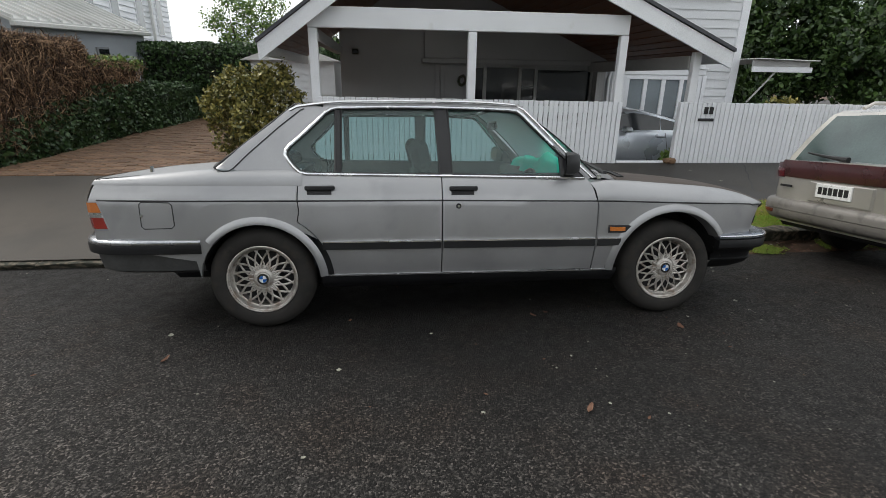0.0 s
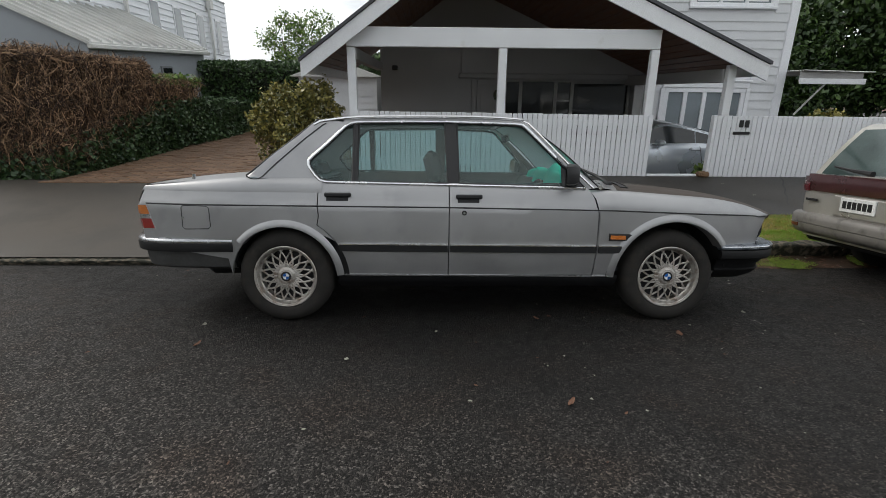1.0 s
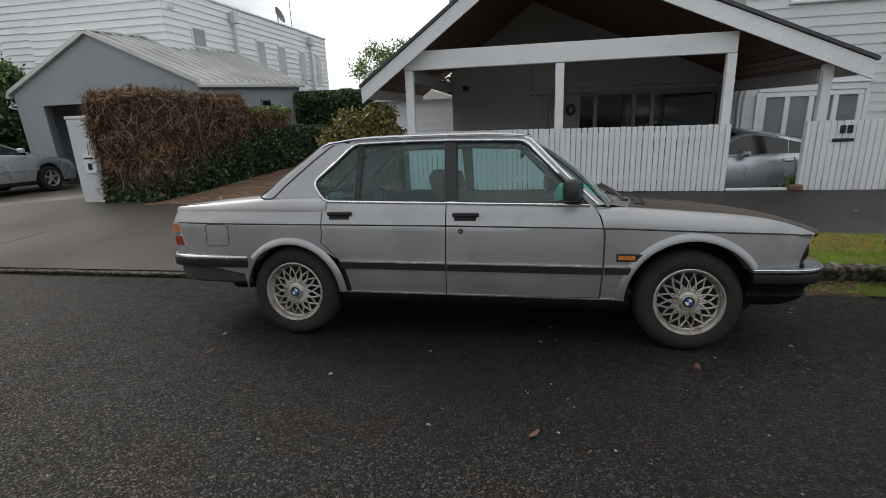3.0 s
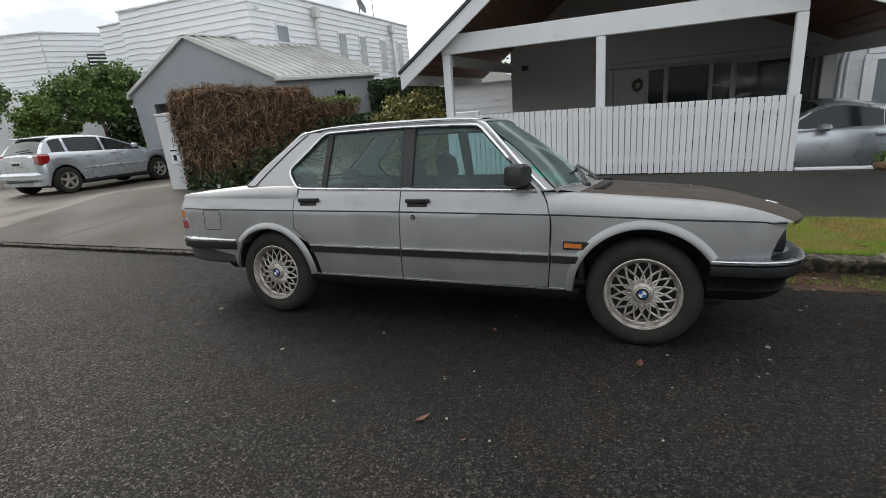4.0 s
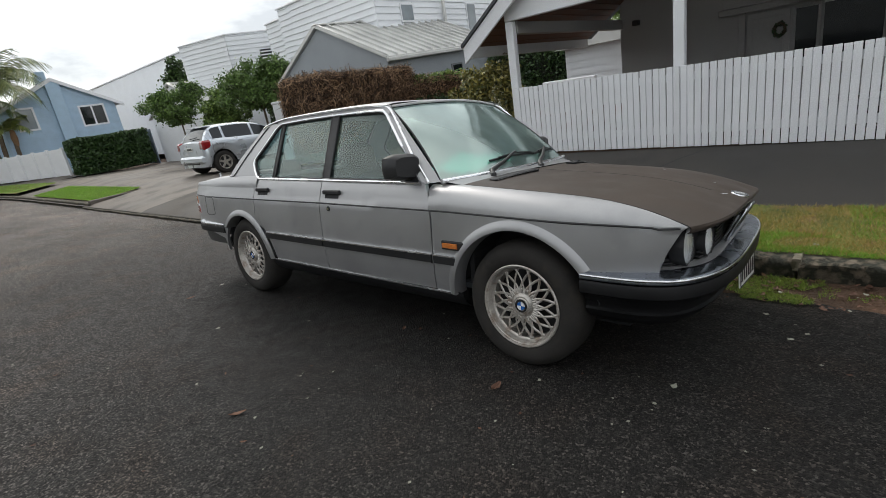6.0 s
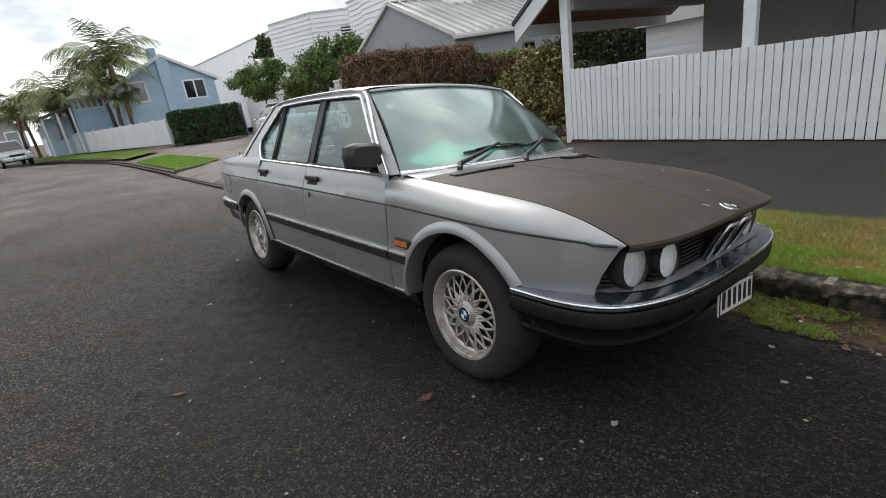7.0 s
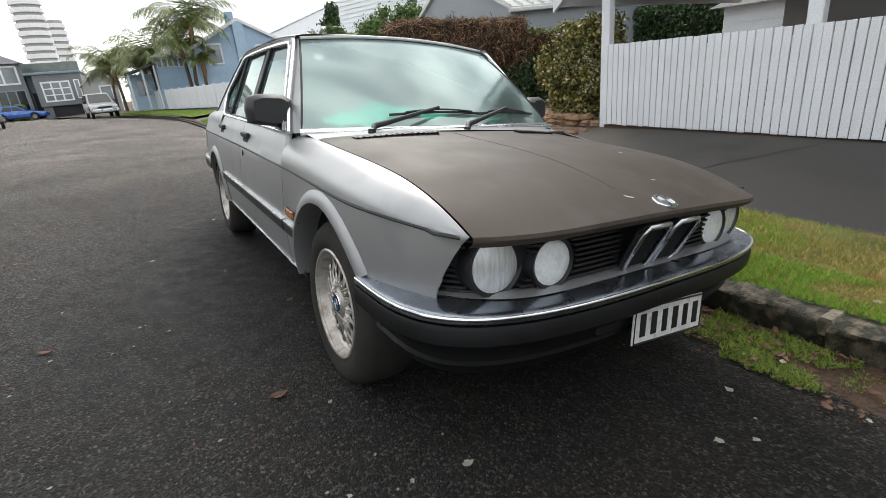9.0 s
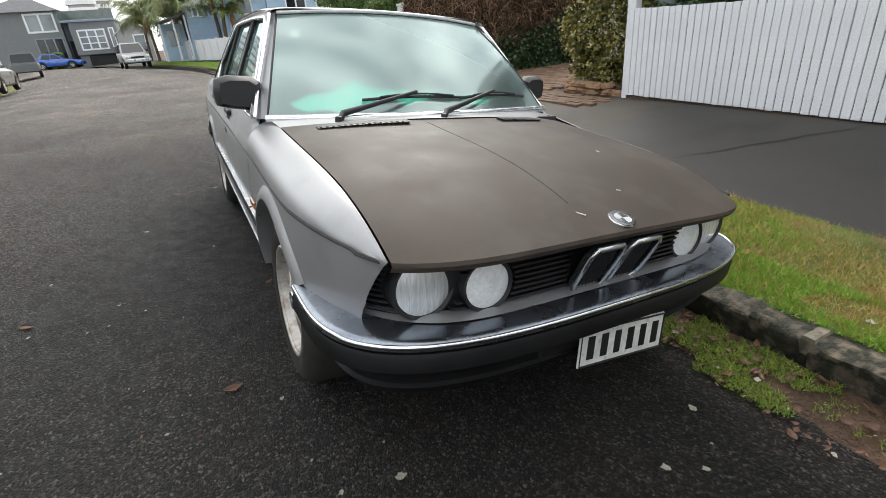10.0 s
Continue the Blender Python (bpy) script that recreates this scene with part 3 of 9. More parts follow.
yard = part("yard", Shape().add([(-26, 14, 0.19), (40, 14, 0.19), (40, 60, 0.3), (-26, 60, 0.3), (-0.2, 4.72, 0.245), (40, 4.72, 0.245), (-0.2, 5.0, -0.2), (40, 5.0, -0.2), (-0.2, 14, -0.2), (40, 14, -0.2)],
                                [(0, 1, 2, 3), (4, 5, 7, 6), (6, 7, 9, 8), (8, 9, 1, 0)]), M["path"])
tagged(yard, "dark sealed yard under the carport", "yard", kind="structure")
far_walk = part("far_footpath", sheet("far_footpath", [x for x in XS if x <= -27] + [-26] , [1.70, 2.2, 2.8, 4.2, 6], lambda x, o: interp(o, [1.7, 6], [0.02, 0.2]), M["concrete"]), M["concrete"], smooth=60)
tagged(far_walk, "pale concrete footpath along the far street", "pavement", kind="structure")
opp = part("opposite_verge", sheet("opposite_verge", XS, [-40, -20, -12, -9, -7.25, -7.1], lambda x, o: interp(o, [-40, -9, -7.25, -7.1], [0.1, 0.06, 0.0, -0.2]), M["turf"]), M["turf"], smooth=60)
tagged(opp, "grassed verge across the street", "grass", kind="structure")
edging = part("patch_edging", Shape().box(-12.15, -11.98, 1.72, 3.15, -0.1, 0.03, 0.02), M["concrete"])
tagged(edging, "concrete edging at the end of the lawn patch", "edging", kind="structure")
nib = part("gate_nib", Shape().box(4.46, 5.4, FY0 + 0.02, FY0 + 0.09, 0.1, 0.285, 0.01), M["white"])
tagged(nib, "low white concrete edge across the gateway", "edging", kind="structure")
# joints in the crossing
for a, b in (((-5.9, 1.7), (-4.6, 4.2)), ((-1.95, 1.75), (-1.95, 4.6)), ((1.6, 3.0), (2.4, 4.6)), ((5.7, 3.05), (6.6, 4.55))):
    s = Shape()
    z = crossing_z if a[0] < DRIVE_R else verge_z
    s.grid(lambda u, v: (lerp(a[0], b[0], u) + (v - 0.5) * 0.018 + 0.012 * math.sin(u * 23), lerp(a[1], b[1], u), z(0, lerp(a[1], b[1], u)) + 0.0045), 24, 1)
    tagged(part("pavement_joint", s, M["dark"]), "thin dark cracked joint in the footpath", "joint", kind="structure")

# kerb stones, one by one
rng = np.random.default_rng(4)
kerb = thing("kerb", "row of worn mossy bluestone kerb stones", "kerb", kind="structure")
kv = []
for i in range(5):
    sec = [(0.036, -0.24), (0.026, -0.13), (0.010, -0.065), (0.0, -0.034), (0.003, -0.012), (0.016, -0.002), (0.05, 0.002), (0.09, 0.003), (0.14, 0.0), (0.156, -0.012), (0.163, -0.05), (0.166, -0.24)]
    st = [-0.5, -0.485] + [-0.44 + 0.055 * k for k in range(17)] + [0.485, 0.5]
    v = []
    for k, x in enumerate(st):
        end = 0.014 if k in (0, len(st) - 1) else 0.0
        for y, z in sec:
            d = 0.015 * noise.noise((x * 4 + i * 9, y * 12, z * 12)) + 0.012 * noise.noise((x * 13 + i * 5, y * 30, z * 30))
            v.append((x, y + d + end * (0.083 - y) * 4 * 0.2, z + d - end * (z > -0.06)))
    m = len(sec)
    s = Shape().add(v, [(k * m + j, k * m + j + 1, (k + 1) * m + j + 1, (k + 1) * m + j) for k in range(len(st) - 1) for j in range(m - 1)] + [tuple(range(m)), tuple((len(st) - 1) * m + j for j in range(m))[::-1]])
    kv.append(recalc(s.mesh("kerb_stone", M["kerb"], 50)))
joint = Shape()
for k in range(7):
    a = k / 6
    joint.v += [(xx, 0.004 + 0.15 * a + 0.004 * noise.noise((k * 3.1, xx * 40, 2)), zz + 0.005 * noise.noise((k * 2.3, xx * 90, 7))) for xx, zz in ((-0.030, -0.02), (-0.022, 0.007), (0.020, 0.008), (0.030, -0.02))]
joint.v += [(xx, 0.008, -0.075) for xx in (-0.02, -0.014, 0.014, 0.02)]
joint.f += [(4 * k + j, 4 * k + j + 1, 4 * k + j + 5, 4 * k + j + 4) for k in range(6) for j in range(3)] + [(28 + j, 29 + j, 1 + j, j) for j in range(3)]
joint_mesh = recalc(joint.mesh("mortar_joint", M["mortar"], 50))
x, i = DRIVE_R + 0.05, 0
while x < 16:
    w = 0.80 + 0.24 * rng.random()
    jo = part("mortar_joint", joint_mesh, M["mortar"], kerb)
    jo.location = (x, KERB, 0.028)
    ob = part("kerb_stone", kv[i % 5], M["kerb"], kerb)
    ob.location, ob.scale = (x + w / 2, KERB + rng.normal() * 0.006, 0.028 + rng.normal() * 0.006), (w - 0.02, 1, 1)
    ob.rotation_euler = (rng.normal() * 0.02, rng.normal() * 0.008, rng.normal() * 0.012)
    x += w
    i += 1
x = DRIVE_L
while x > -50:
    ob = part("kerb_stone", kv[i % 5], M["kerb"], kerb)
    ob.location = (x - 0.5, KERB + bend(x - 0.5), -0.03)
    ob.rotation_euler = (0, 0, math.atan2(bend(x) - bend(x - 1), 1))
    x -= 1.0
    i += 1
x = DRIVE_R
while x > DRIVE_L:
    ob = part("kerb_stone", kv[i % 5], M["kerb"], kerb)
    ob.location, ob.scale = (x - 0.5, KERB - 0.1, -0.128 + rng.normal() * 0.004), (1, 1, 0.5)
    x -= 1.0
    i += 1

def gutter_z(y):
    """Soil and litter heaped against the kerb."""
    k = max(0.0, min(1.0, (y - 1.34) / 0.36))
    return crown(y) + 0.004 + 0.085 * k * k


# grass blades
def blades(name, label, n, x0, x1, v0, v1, z, material, h, seed, patch=0.0, ragged=0.0):
    r = np.random.default_rng(seed)
    px, pv = r.uniform(x0, x1, n), r.uniform(v0, v1, n)
    if patch:
        keep = np.array([noise.noise((a * 1.6, b * 2.2, seed)) + ragged * (0.8 * noise.noise((a * 6.0, b * 8.0, seed + 3)) + 0.5 * noise.noise((a * 19.0, b * 19.0, seed + 5)) - 0.9 * abs(2 * (b - v0) / (v1 - v0) - 1.25) ** 3) > patch for a, b in zip(px, pv)])
        px, pv = px[keep], pv[keep]
        n = len(px)
    base = np.stack([px, pv + np.array([bend(a) for a in px]), np.array([z(a, b) for a, b in zip(px, pv)])], 1)
    lean = r.normal(size=(n, 3)) * 0.7
    lean[:, 2] = 0.9
    lean /= np.linalg.norm(lean, axis=1)[:, None]
    wid = np.cross(lean, r.normal(size=(n, 3)))
    wid /= np.linalg.norm(wid, axis=1)[:, None]
    hh = h * (0.4 + 0.9 * r.random((n, 1)))
    v = np.stack([base - wid * 0.0021, base + wid * 0.0021, base + lean * hh], 1).reshape(-1, 3)
    ob = new(name, quads(name, v, np.arange(3 * n).reshape(-1, 3), material))
    return tagged(ob, label, "grass", kind="stuff")


bz = lambda x, o: verge_z(x, o) + 0.012 * math.sin(x * 3 + o * 5)
blades("berm_grass", "short worn yellow-green grass on the strip", 85000, 1.2, 9, 1.83, 2.82, bz, M["grass"], 0.035, 1)
blades("berm_edge_grass", "fresh green grass along the kerb edge", 60000, 1.2, 9, 1.81, 2.16, bz, M["freshgrass"], 0.034, 2, -0.3)
blades("berm_patch_grass", "fresh green patches in the worn grass strip", 40000, 1.2, 9, 2.1, 2.81, bz, M["freshgrass"], 0.034, 12, 0.05)
blades("gutter_grass", "green grass tufts growing in the gutter", 52000, 2.75, 7.5, 1.33, 1.70, lambda x, o: gutter_z(o) + 0.004, M["gutterblade"], 0.032, 3, 0.17, 0.9)
blades("gutter_moss", "thin mossy grass on the gutter's soil", 16000, 3.7, 7.5, 1.42, 1.70, lambda x, o: gutter_z(o) + 0.002, M["gutterblade"], 0.018, 8, -0.05, 0.5)
patch_turf = part("grass_patch", sheet("grass_patch", [-20, -19, -18, -17, -16, -15, -14, -13, -12.1], [1.87, 2.2, 2.6, 3.1], lambda x, o: interp(o, [1.87, 3.1], [-0.01, 0.07]), M["turf"]), M["turf"], smooth=60)
tagged(patch_turf, "bright green lawn patch between driveways", "grass", kind="structure")
blades("patch_grass", "bright green lawn blades", 30000, -20, -12.1, 1.87, 3.1, lambda x, o: interp(o, [1.87, 3.1], [-0.01, 0.07]), M["freshgrass"], 0.06, 5)
far_turf = part("far_grass", sheet("far_grass", [-46, -42, -38, -35, -32, -30, -28, -26, -24, -23], [1.87, 2.4, 3.4], lambda x, o: interp(o, [1.87, 3.4], [0.06, 0.16]), M["turf"]), M["turf"], smooth=60)
tagged(far_turf, "green grass strip along the far kerb", "grass", kind="structure")
blades("far_blades", "green grass on the far strip", 20000, -46, -23, 1.87, 3.4, lambda x, o: interp(o, [1.87, 3.4], [0.06, 0.16]), M["freshgrass"], 0.09, 6)
def litter_edge(x):
    return 1.44 + 0.09 * noise.noise((x * 1.3, 0.0, 5.0)) + 0.07 * noise.noise((x * 5.0, 0.0, 9.0)) + 0.03 * noise.noise((x * 17.0, 0.0, 4.0))


def litter(u, v):
    x = lerp(2.5, 8.5, u)
    y = lerp(litter_edge(x), 1.71, v)
    return (x, y, gutter_z(y) - 0.034 * (1 - v) ** 2.5 + 0.014 * noise.noise((x * 9, y * 9, 1.0)) * min(1.0, 3 * v))


litter_bed = part("gutter_litter", Shape().grid(litter, 200, 10), M["soil"], smooth=60)
tagged(litter_bed, "damp soil and rotting leaves along the gutter", "soil", kind="structure")

# fallen leaves and pale bits on the road
leaf_shapes = []
for i in range(4):
    r2 = np.random.default_rng(20 + i)
    s = Shape()
    w = 0.32 + 0.12 * i
    curl = 0.12 + 0.1 * r2.random()
    s.grid(lambda u, v: ((u - 0.5), (v - 0.5) * w * (math.sin(math.pi * min(1, u * 0.92 + 0.06)) ** 0.8 + 0.25 * noise.noise((u * 5, v * 3, i * 7.0))), curl * ((2 * u - 1) ** 2 * 0.5 + abs(2 * v - 1) * 0.4 + 0.6 * noise.noise((u * 3, v * 3, i * 3.0 + 1)))), 7, 4)
    leaf_shapes.append(s)
leaf_mesh = [s.mesh("fallen_leaf", M["dryleaf"], 40) for s in leaf_shapes]
rosettes = []
for i in range(2):
    r2 = np.random.default_rng(60 + i)
    s = Shape()
    rim = [(0.5 * r2.uniform(0.45, 1.0) * math.cos(j * 0.45), 0.5 * r2.uniform(0.45, 1.0) * math.sin(j * 0.45), 0.03 + 0.12 * r2.random()) for j in range(14)]
    s.add([(0, 0, 0.03)] + rim, [(0, j + 1, (j + 1) % 14 + 1) for j in range(14)])
    rosettes.append(s)
bit_mesh = [s.mesh("lichen_scrap", mat("bleached lichen", (0.30, 0.30, 0.245), 0.9)) for s in rosettes]


def drop_leaf(x, y, size, pale, turn, z=None):
    ob = new("lichen_scrap" if pale else "fallen_leaf", (bit_mesh if pale else leaf_mesh)[int(turn * 7) % (2 if pale else 4)])
    ob.matrix_world = pose(x, y, (crown(y - bend(x)) if z is None else z) + 0.004, 0, 0, turn * 57) @ Matrix.Diagonal((size, size, size, 1)) @ Matrix.Scale(0.72 if pale else 1.0, 4)
    tagged(ob, "ragged pale scrap of lichen on the road" if pale else "brown fallen leaf lying on the road", "leaf", group="fallen leaves")


for x, y, size, pale in ((1.68, -1.09, 0.08, 0), (0.5, -0.63, 0.05, 1), (1.73, -0.005, 0.05, 0), (3.296, 0.119, 0.055, 1), (3.70, 0.97, 0.04, 1), (3.64, 0.86, 0.05, 1),
                         (3.49, 1.185, 0.05, 1), (-0.45, -0.42, 0.07, 0), (-0.55, -0.1, 0.06, 1), (1.79, -1.06, 0.03, 1), (2.62, -0.28, 0.07, 0), (3.78, 0.62, 0.03, 1)):
    drop_leaf(x, y, size, pale, x * 3.1 + y)
r3 = np.random.default_rng(11)
for i in range(150):
    x, y = r3.uniform(-4, 6), -3.2 + 4.8 * r3.random() ** 0.6
    drop_leaf(x, y, 0.012 + 0.022 * r3.random(), r3.random() < 0.75, r3.random() * 6)
for i in range(90):
    x, y = r3.uniform(1.2, 4.8), r3.uniform(-1.7, 1.4)
    drop_leaf(x, y, 0.010 + 0.018 * r3.random() ** 2, r3.random() < 0.7, r3.random() * 6)
for i in range(300):
    x, y = r3.uniform(2.9, 6.0), 1.69 - 0.34 * r3.random() ** 1.3
    drop_leaf(x, y, 0.016 + 0.042 * r3.random() ** 1.6, r3.random() < 0.08, r3.random() * 6, gutter_z(y) + 0.012)
for i in range(14):
    x, y = r3.uniform(2.2, 7), r3.uniform(1.95, 4.5)
    drop_leaf(x, y, 0.03 + 0.05 * r3.random(), r3.random() < 0.4, r3.random() * 6, verge_z(0, y) + 0.012)

# ---- the house with the carport ----
FY = 4.66          # street face of the fence
HY = 8.85          # house wall


def lapboards(name, parent, length, z0, z1, pitch, material, holes=(), thick=0.026, top=None):
    """Overlapping boards along local x, facing local -y, cut round the holes (x0, x1, z0, z1); top(z): the stretch of wall at a height."""
    z = z0
    while z < z1 - 0.02:
        h = min(pitch, z1 - z)
        spans = [(0.0, length)] if top is None else [top(z + h / 2)]
        for a, b, c, d in holes:
            if c < z + h - 0.02 and d > z + 0.02:
                nxt = []
                for p, q in spans:
                    if b <= p or a >= q:
                        nxt.append((p, q))
                        continue
                    if a > p:
                        nxt.append((p, a))
                    if b < q:
                        nxt.append((b, q))
                spans = nxt
        for p, q in spans:
            if q - p < 0.03:
                continue
            s = Shape().add([(p, -thick, z), (q, -thick, z), (q, -0.004, z + h + 0.012), (p, -0.004, z + h + 0.012), (p, 0, z), (q, 0, z), (q, 0, z + h + 0.012), (p, 0, z + h + 0.012)],
                            [(0, 1, 2, 3), (1, 0, 4, 5), (0, 3, 7, 4), (1, 5, 6, 2), (3, 2, 6, 7)])
            part(name, s, material, parent)
        z += pitch


def casement(parent, x0, x1, z0, z1, y, cols, frame_mat, pane_mat, t=0.05, rows=1, depth=0.05, name="window", proud=0.03):
    """A framed window in a wall facing -y, with its panes, as a part of a house."""
    w = part(name, Shape().box(x0, x1, y - proud, y + depth, z0, z0 + t, 0.006), frame_mat, parent)
    part("head", Shape().box(x0, x1, y - proud, y + depth, z1 - t, z1, 0.006), frame_mat, w)
    for i in range(cols + 1):
        a = lerp(x0, x1 - t, i / cols)
        part("mullion", Shape().box(a, a + t, y - proud + 0.002, y + depth, z0 + t - 0.003, z1 - t + 0.003, 0.006), frame_mat, w)
    for j in range(1, rows):
        b = lerp(z0, z1 - t, j / rows)
        part("transom", Shape().box(x0 + t - 0.002, x1 - t + 0.002, y - proud + 0.004, y + depth, b, b + t * 0.7, 0.006), frame_mat, w)
    for i in range(cols):
        a, b = lerp(x0, x1 - t, i / cols) + t, lerp(x0, x1 - t, (i + 1) / cols)
        part("pane", Shape().box(a - 0.004, b + 0.004, y + 0.008, y + 0.014, z0 + t - 0.004, z1 - t + 0.004), pane_mat, w)
    return w


house = thing("house", "pale grey weatherboard house with a gabled open carport", "house")
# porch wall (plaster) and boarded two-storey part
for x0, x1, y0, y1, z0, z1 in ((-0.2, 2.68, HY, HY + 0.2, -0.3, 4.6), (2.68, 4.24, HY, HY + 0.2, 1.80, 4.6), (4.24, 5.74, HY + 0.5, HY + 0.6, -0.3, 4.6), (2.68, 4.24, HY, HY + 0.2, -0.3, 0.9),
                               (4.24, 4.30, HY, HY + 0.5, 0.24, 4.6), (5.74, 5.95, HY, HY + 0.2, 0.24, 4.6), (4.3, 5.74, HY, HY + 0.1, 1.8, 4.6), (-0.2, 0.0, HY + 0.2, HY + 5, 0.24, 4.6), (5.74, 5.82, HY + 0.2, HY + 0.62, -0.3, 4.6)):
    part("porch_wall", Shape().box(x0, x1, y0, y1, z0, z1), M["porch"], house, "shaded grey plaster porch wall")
part("lintel", Shape().box(1.6, 5.95, HY - 0.14, HY - 0.002, 1.83, 1.93, 0.01).box(1.66, 5.9, HY - 0.10, HY - 0.003, 1.935, 2.6, 0.01), M["porch"], house)
casement(house, 2.68, 3.07, 0.9, 1.80, HY + 0.035, 1, M["porch"], M["darkglass"], 0.05)
casement(house, 3.07, 3.885, 0.9, 1.80, HY + 0.04, 1, M["porch"], M["darkglass"], 0.035)
casement(house, 3.885, 4.30, 0.9, 1.80, HY + 0.035, 1, M["porch"], M["darkglass"], 0.045, rows=2)
casement(house, 4.3, 5.73, 0.25, 1.80, HY + 0.22, 1, M["porch"], M["darkglass"], 0.07, name="sliding_door")
part("pilaster", Shape().box(1.90, 2.01, HY - 0.05, HY - 0.002, 0.25, 1.83, 0.01), M["porch"], house)
part("door_jamb", Shape().box(5.72, 5.81, HY - 0.06, HY - 0.004, 0.25, 1.83, 0.008), M["porch"], house)
part("front_door", Shape().box(2.03, 2.66, HY - 0.03, HY - 0.004, 0.25, 1.8, 0.01).box(2.12, 2.57, HY - 0.04, HY - 0.028, 0.9, 1.7, 0.01), M["porch"], house)
part("wall_lamp", Shape().box(0.07, 0.20, HY - 0.12, HY - 0.002, 1.99, 2.09, 0.015), M["black"], house)
# boarded wing
WX0, WX1 = 5.95, 9.25
wing = part("boarded_wall", Shape().box(WX0, WX1, HY + 0.02, HY + 0.2, -0.3, 6.4).box(WX1 - 0.2, WX1, HY + 0.2, HY + 8, 0.2, 6.4).box(-0.2, WX0, HY + 0.25, HY + 0.45, 4.6, 6.4), M["board"], house, "pale grey weatherboards")
FD = (6.40, 8.45, 0.0, 1.72)
UW = (6.75, 8.75, 3.35, 4.6)
boards_at = new("board_cladding")
boards_at.parent = house
boards_at.matrix_world = pose(WX0, HY + 0.02, 0)
tagged(boards_at, "pale grey lapped weatherboards")
lapboards("weatherboard", boards_at, WX1 - WX0 - 0.17, 0.25, 6.4, 0.19, M["board"], [(FD[0] - WX0 - 0.02, FD[1] - WX0 + 0.02, 0, 1.86), (UW[0] - WX0, UW[1] - WX0, UW[2], UW[3])])
side_at = new("side_cladding")
side_at.parent = house
side_at.matrix_world = pose(WX1, HY + 0.2, 0, 0, 0, 90)
lapboards("weatherboard", side_at, 7.8, 0.25, 6.4, 0.19, M["board"])
part("corner_board", Shape().box(WX1 - 0.17, WX1 + 0.03, HY - 0.03, HY + 0.02, 0.24, 6.4, 0.008).box(WX1 + 0.002, WX1 + 0.028, HY + 0.02, HY + 0.2, 0.24, 6.4), M["white"], house)
part("downpipe", Shape().tube([(6.02, HY - 0.05, 0.3), (6.02, HY - 0.05, 1.55), (6.06, HY - 0.05, 1.75), (6.16, HY - 0.05, 1.84)], 0.035, 10), M["board"], house, smooth=40)
part("downpipe", Shape().tube([(6.11, HY - 0.05, 0.3), (6.11, HY - 0.05, 1.5), (6.14, HY - 0.05, 1.7), (6.24, HY - 0.05, 1.8)], 0.03, 10), M["board"], house, smooth=40)
fd = casement(house, FD[0] + 0.06, FD[1] - 0.06, -0.15, 1.66, HY - 0.0, 4, M["white"], M["paleglass"], 0.10, name="french_door")
part("door_trim", Shape().box(FD[0], FD[1], HY - 0.05, HY + 0.02, 1.665, 1.80, 0.008).box(FD[0] - 0.03, FD[1] + 0.03, HY - 0.09, HY + 0.02, 1.803, 1.84, 0.006).box(FD[0] - 0.04, FD[0] + 0.055, HY - 0.045, HY + 0.02, 0.25, 1.66, 0.006).box(FD[1] - 0.055, FD[1] + 0.04, HY - 0.045, HY + 0.02, 0.25, 1.66, 0.006), M["white"], house)
uw = casement(house, UW[0] + 0.08, UW[1] - 0.08, UW[2] + 0.06, UW[3], HY - 0.0, 3, M["white"], M["paleglass"], 0.07, name="upper_window")
part("window_sill", Shape().box(UW[0], UW[1], HY - 0.08, HY + 0.02, UW[2], UW[2] + 0.06, 0.01).box(UW[0], UW[0] + 0.08, HY - 0.04, HY + 0.02, UW[2] + 0.062, UW[3], 0.006).box(UW[1] - 0.08, UW[1], HY - 0.04, HY + 0.02, UW[2] + 0.062, UW[3], 0.006), M["white"], house)
for i in range(3):
    x0 = lerp(UW[0] + 0.15, UW[1] - 0.15, i / 3)
    for j in range(6):
        part("louvre", Shape().box(x0 + 0.03, x0 + 0.5, HY - 0.012, HY + 0.004, UW[2] + 0.16 + j * 0.07, UW[2] + 0.2 + j * 0.07, 0.003), M["white"], uw)

# carport roof: two slopes, barge boards, beam, posts, timber lining
AX, AZ = 1.66, 3.80
SIDES = ((-1, 0.72, 2.60), (1, 0.425, 4.36))          # side, slope, run to the eave


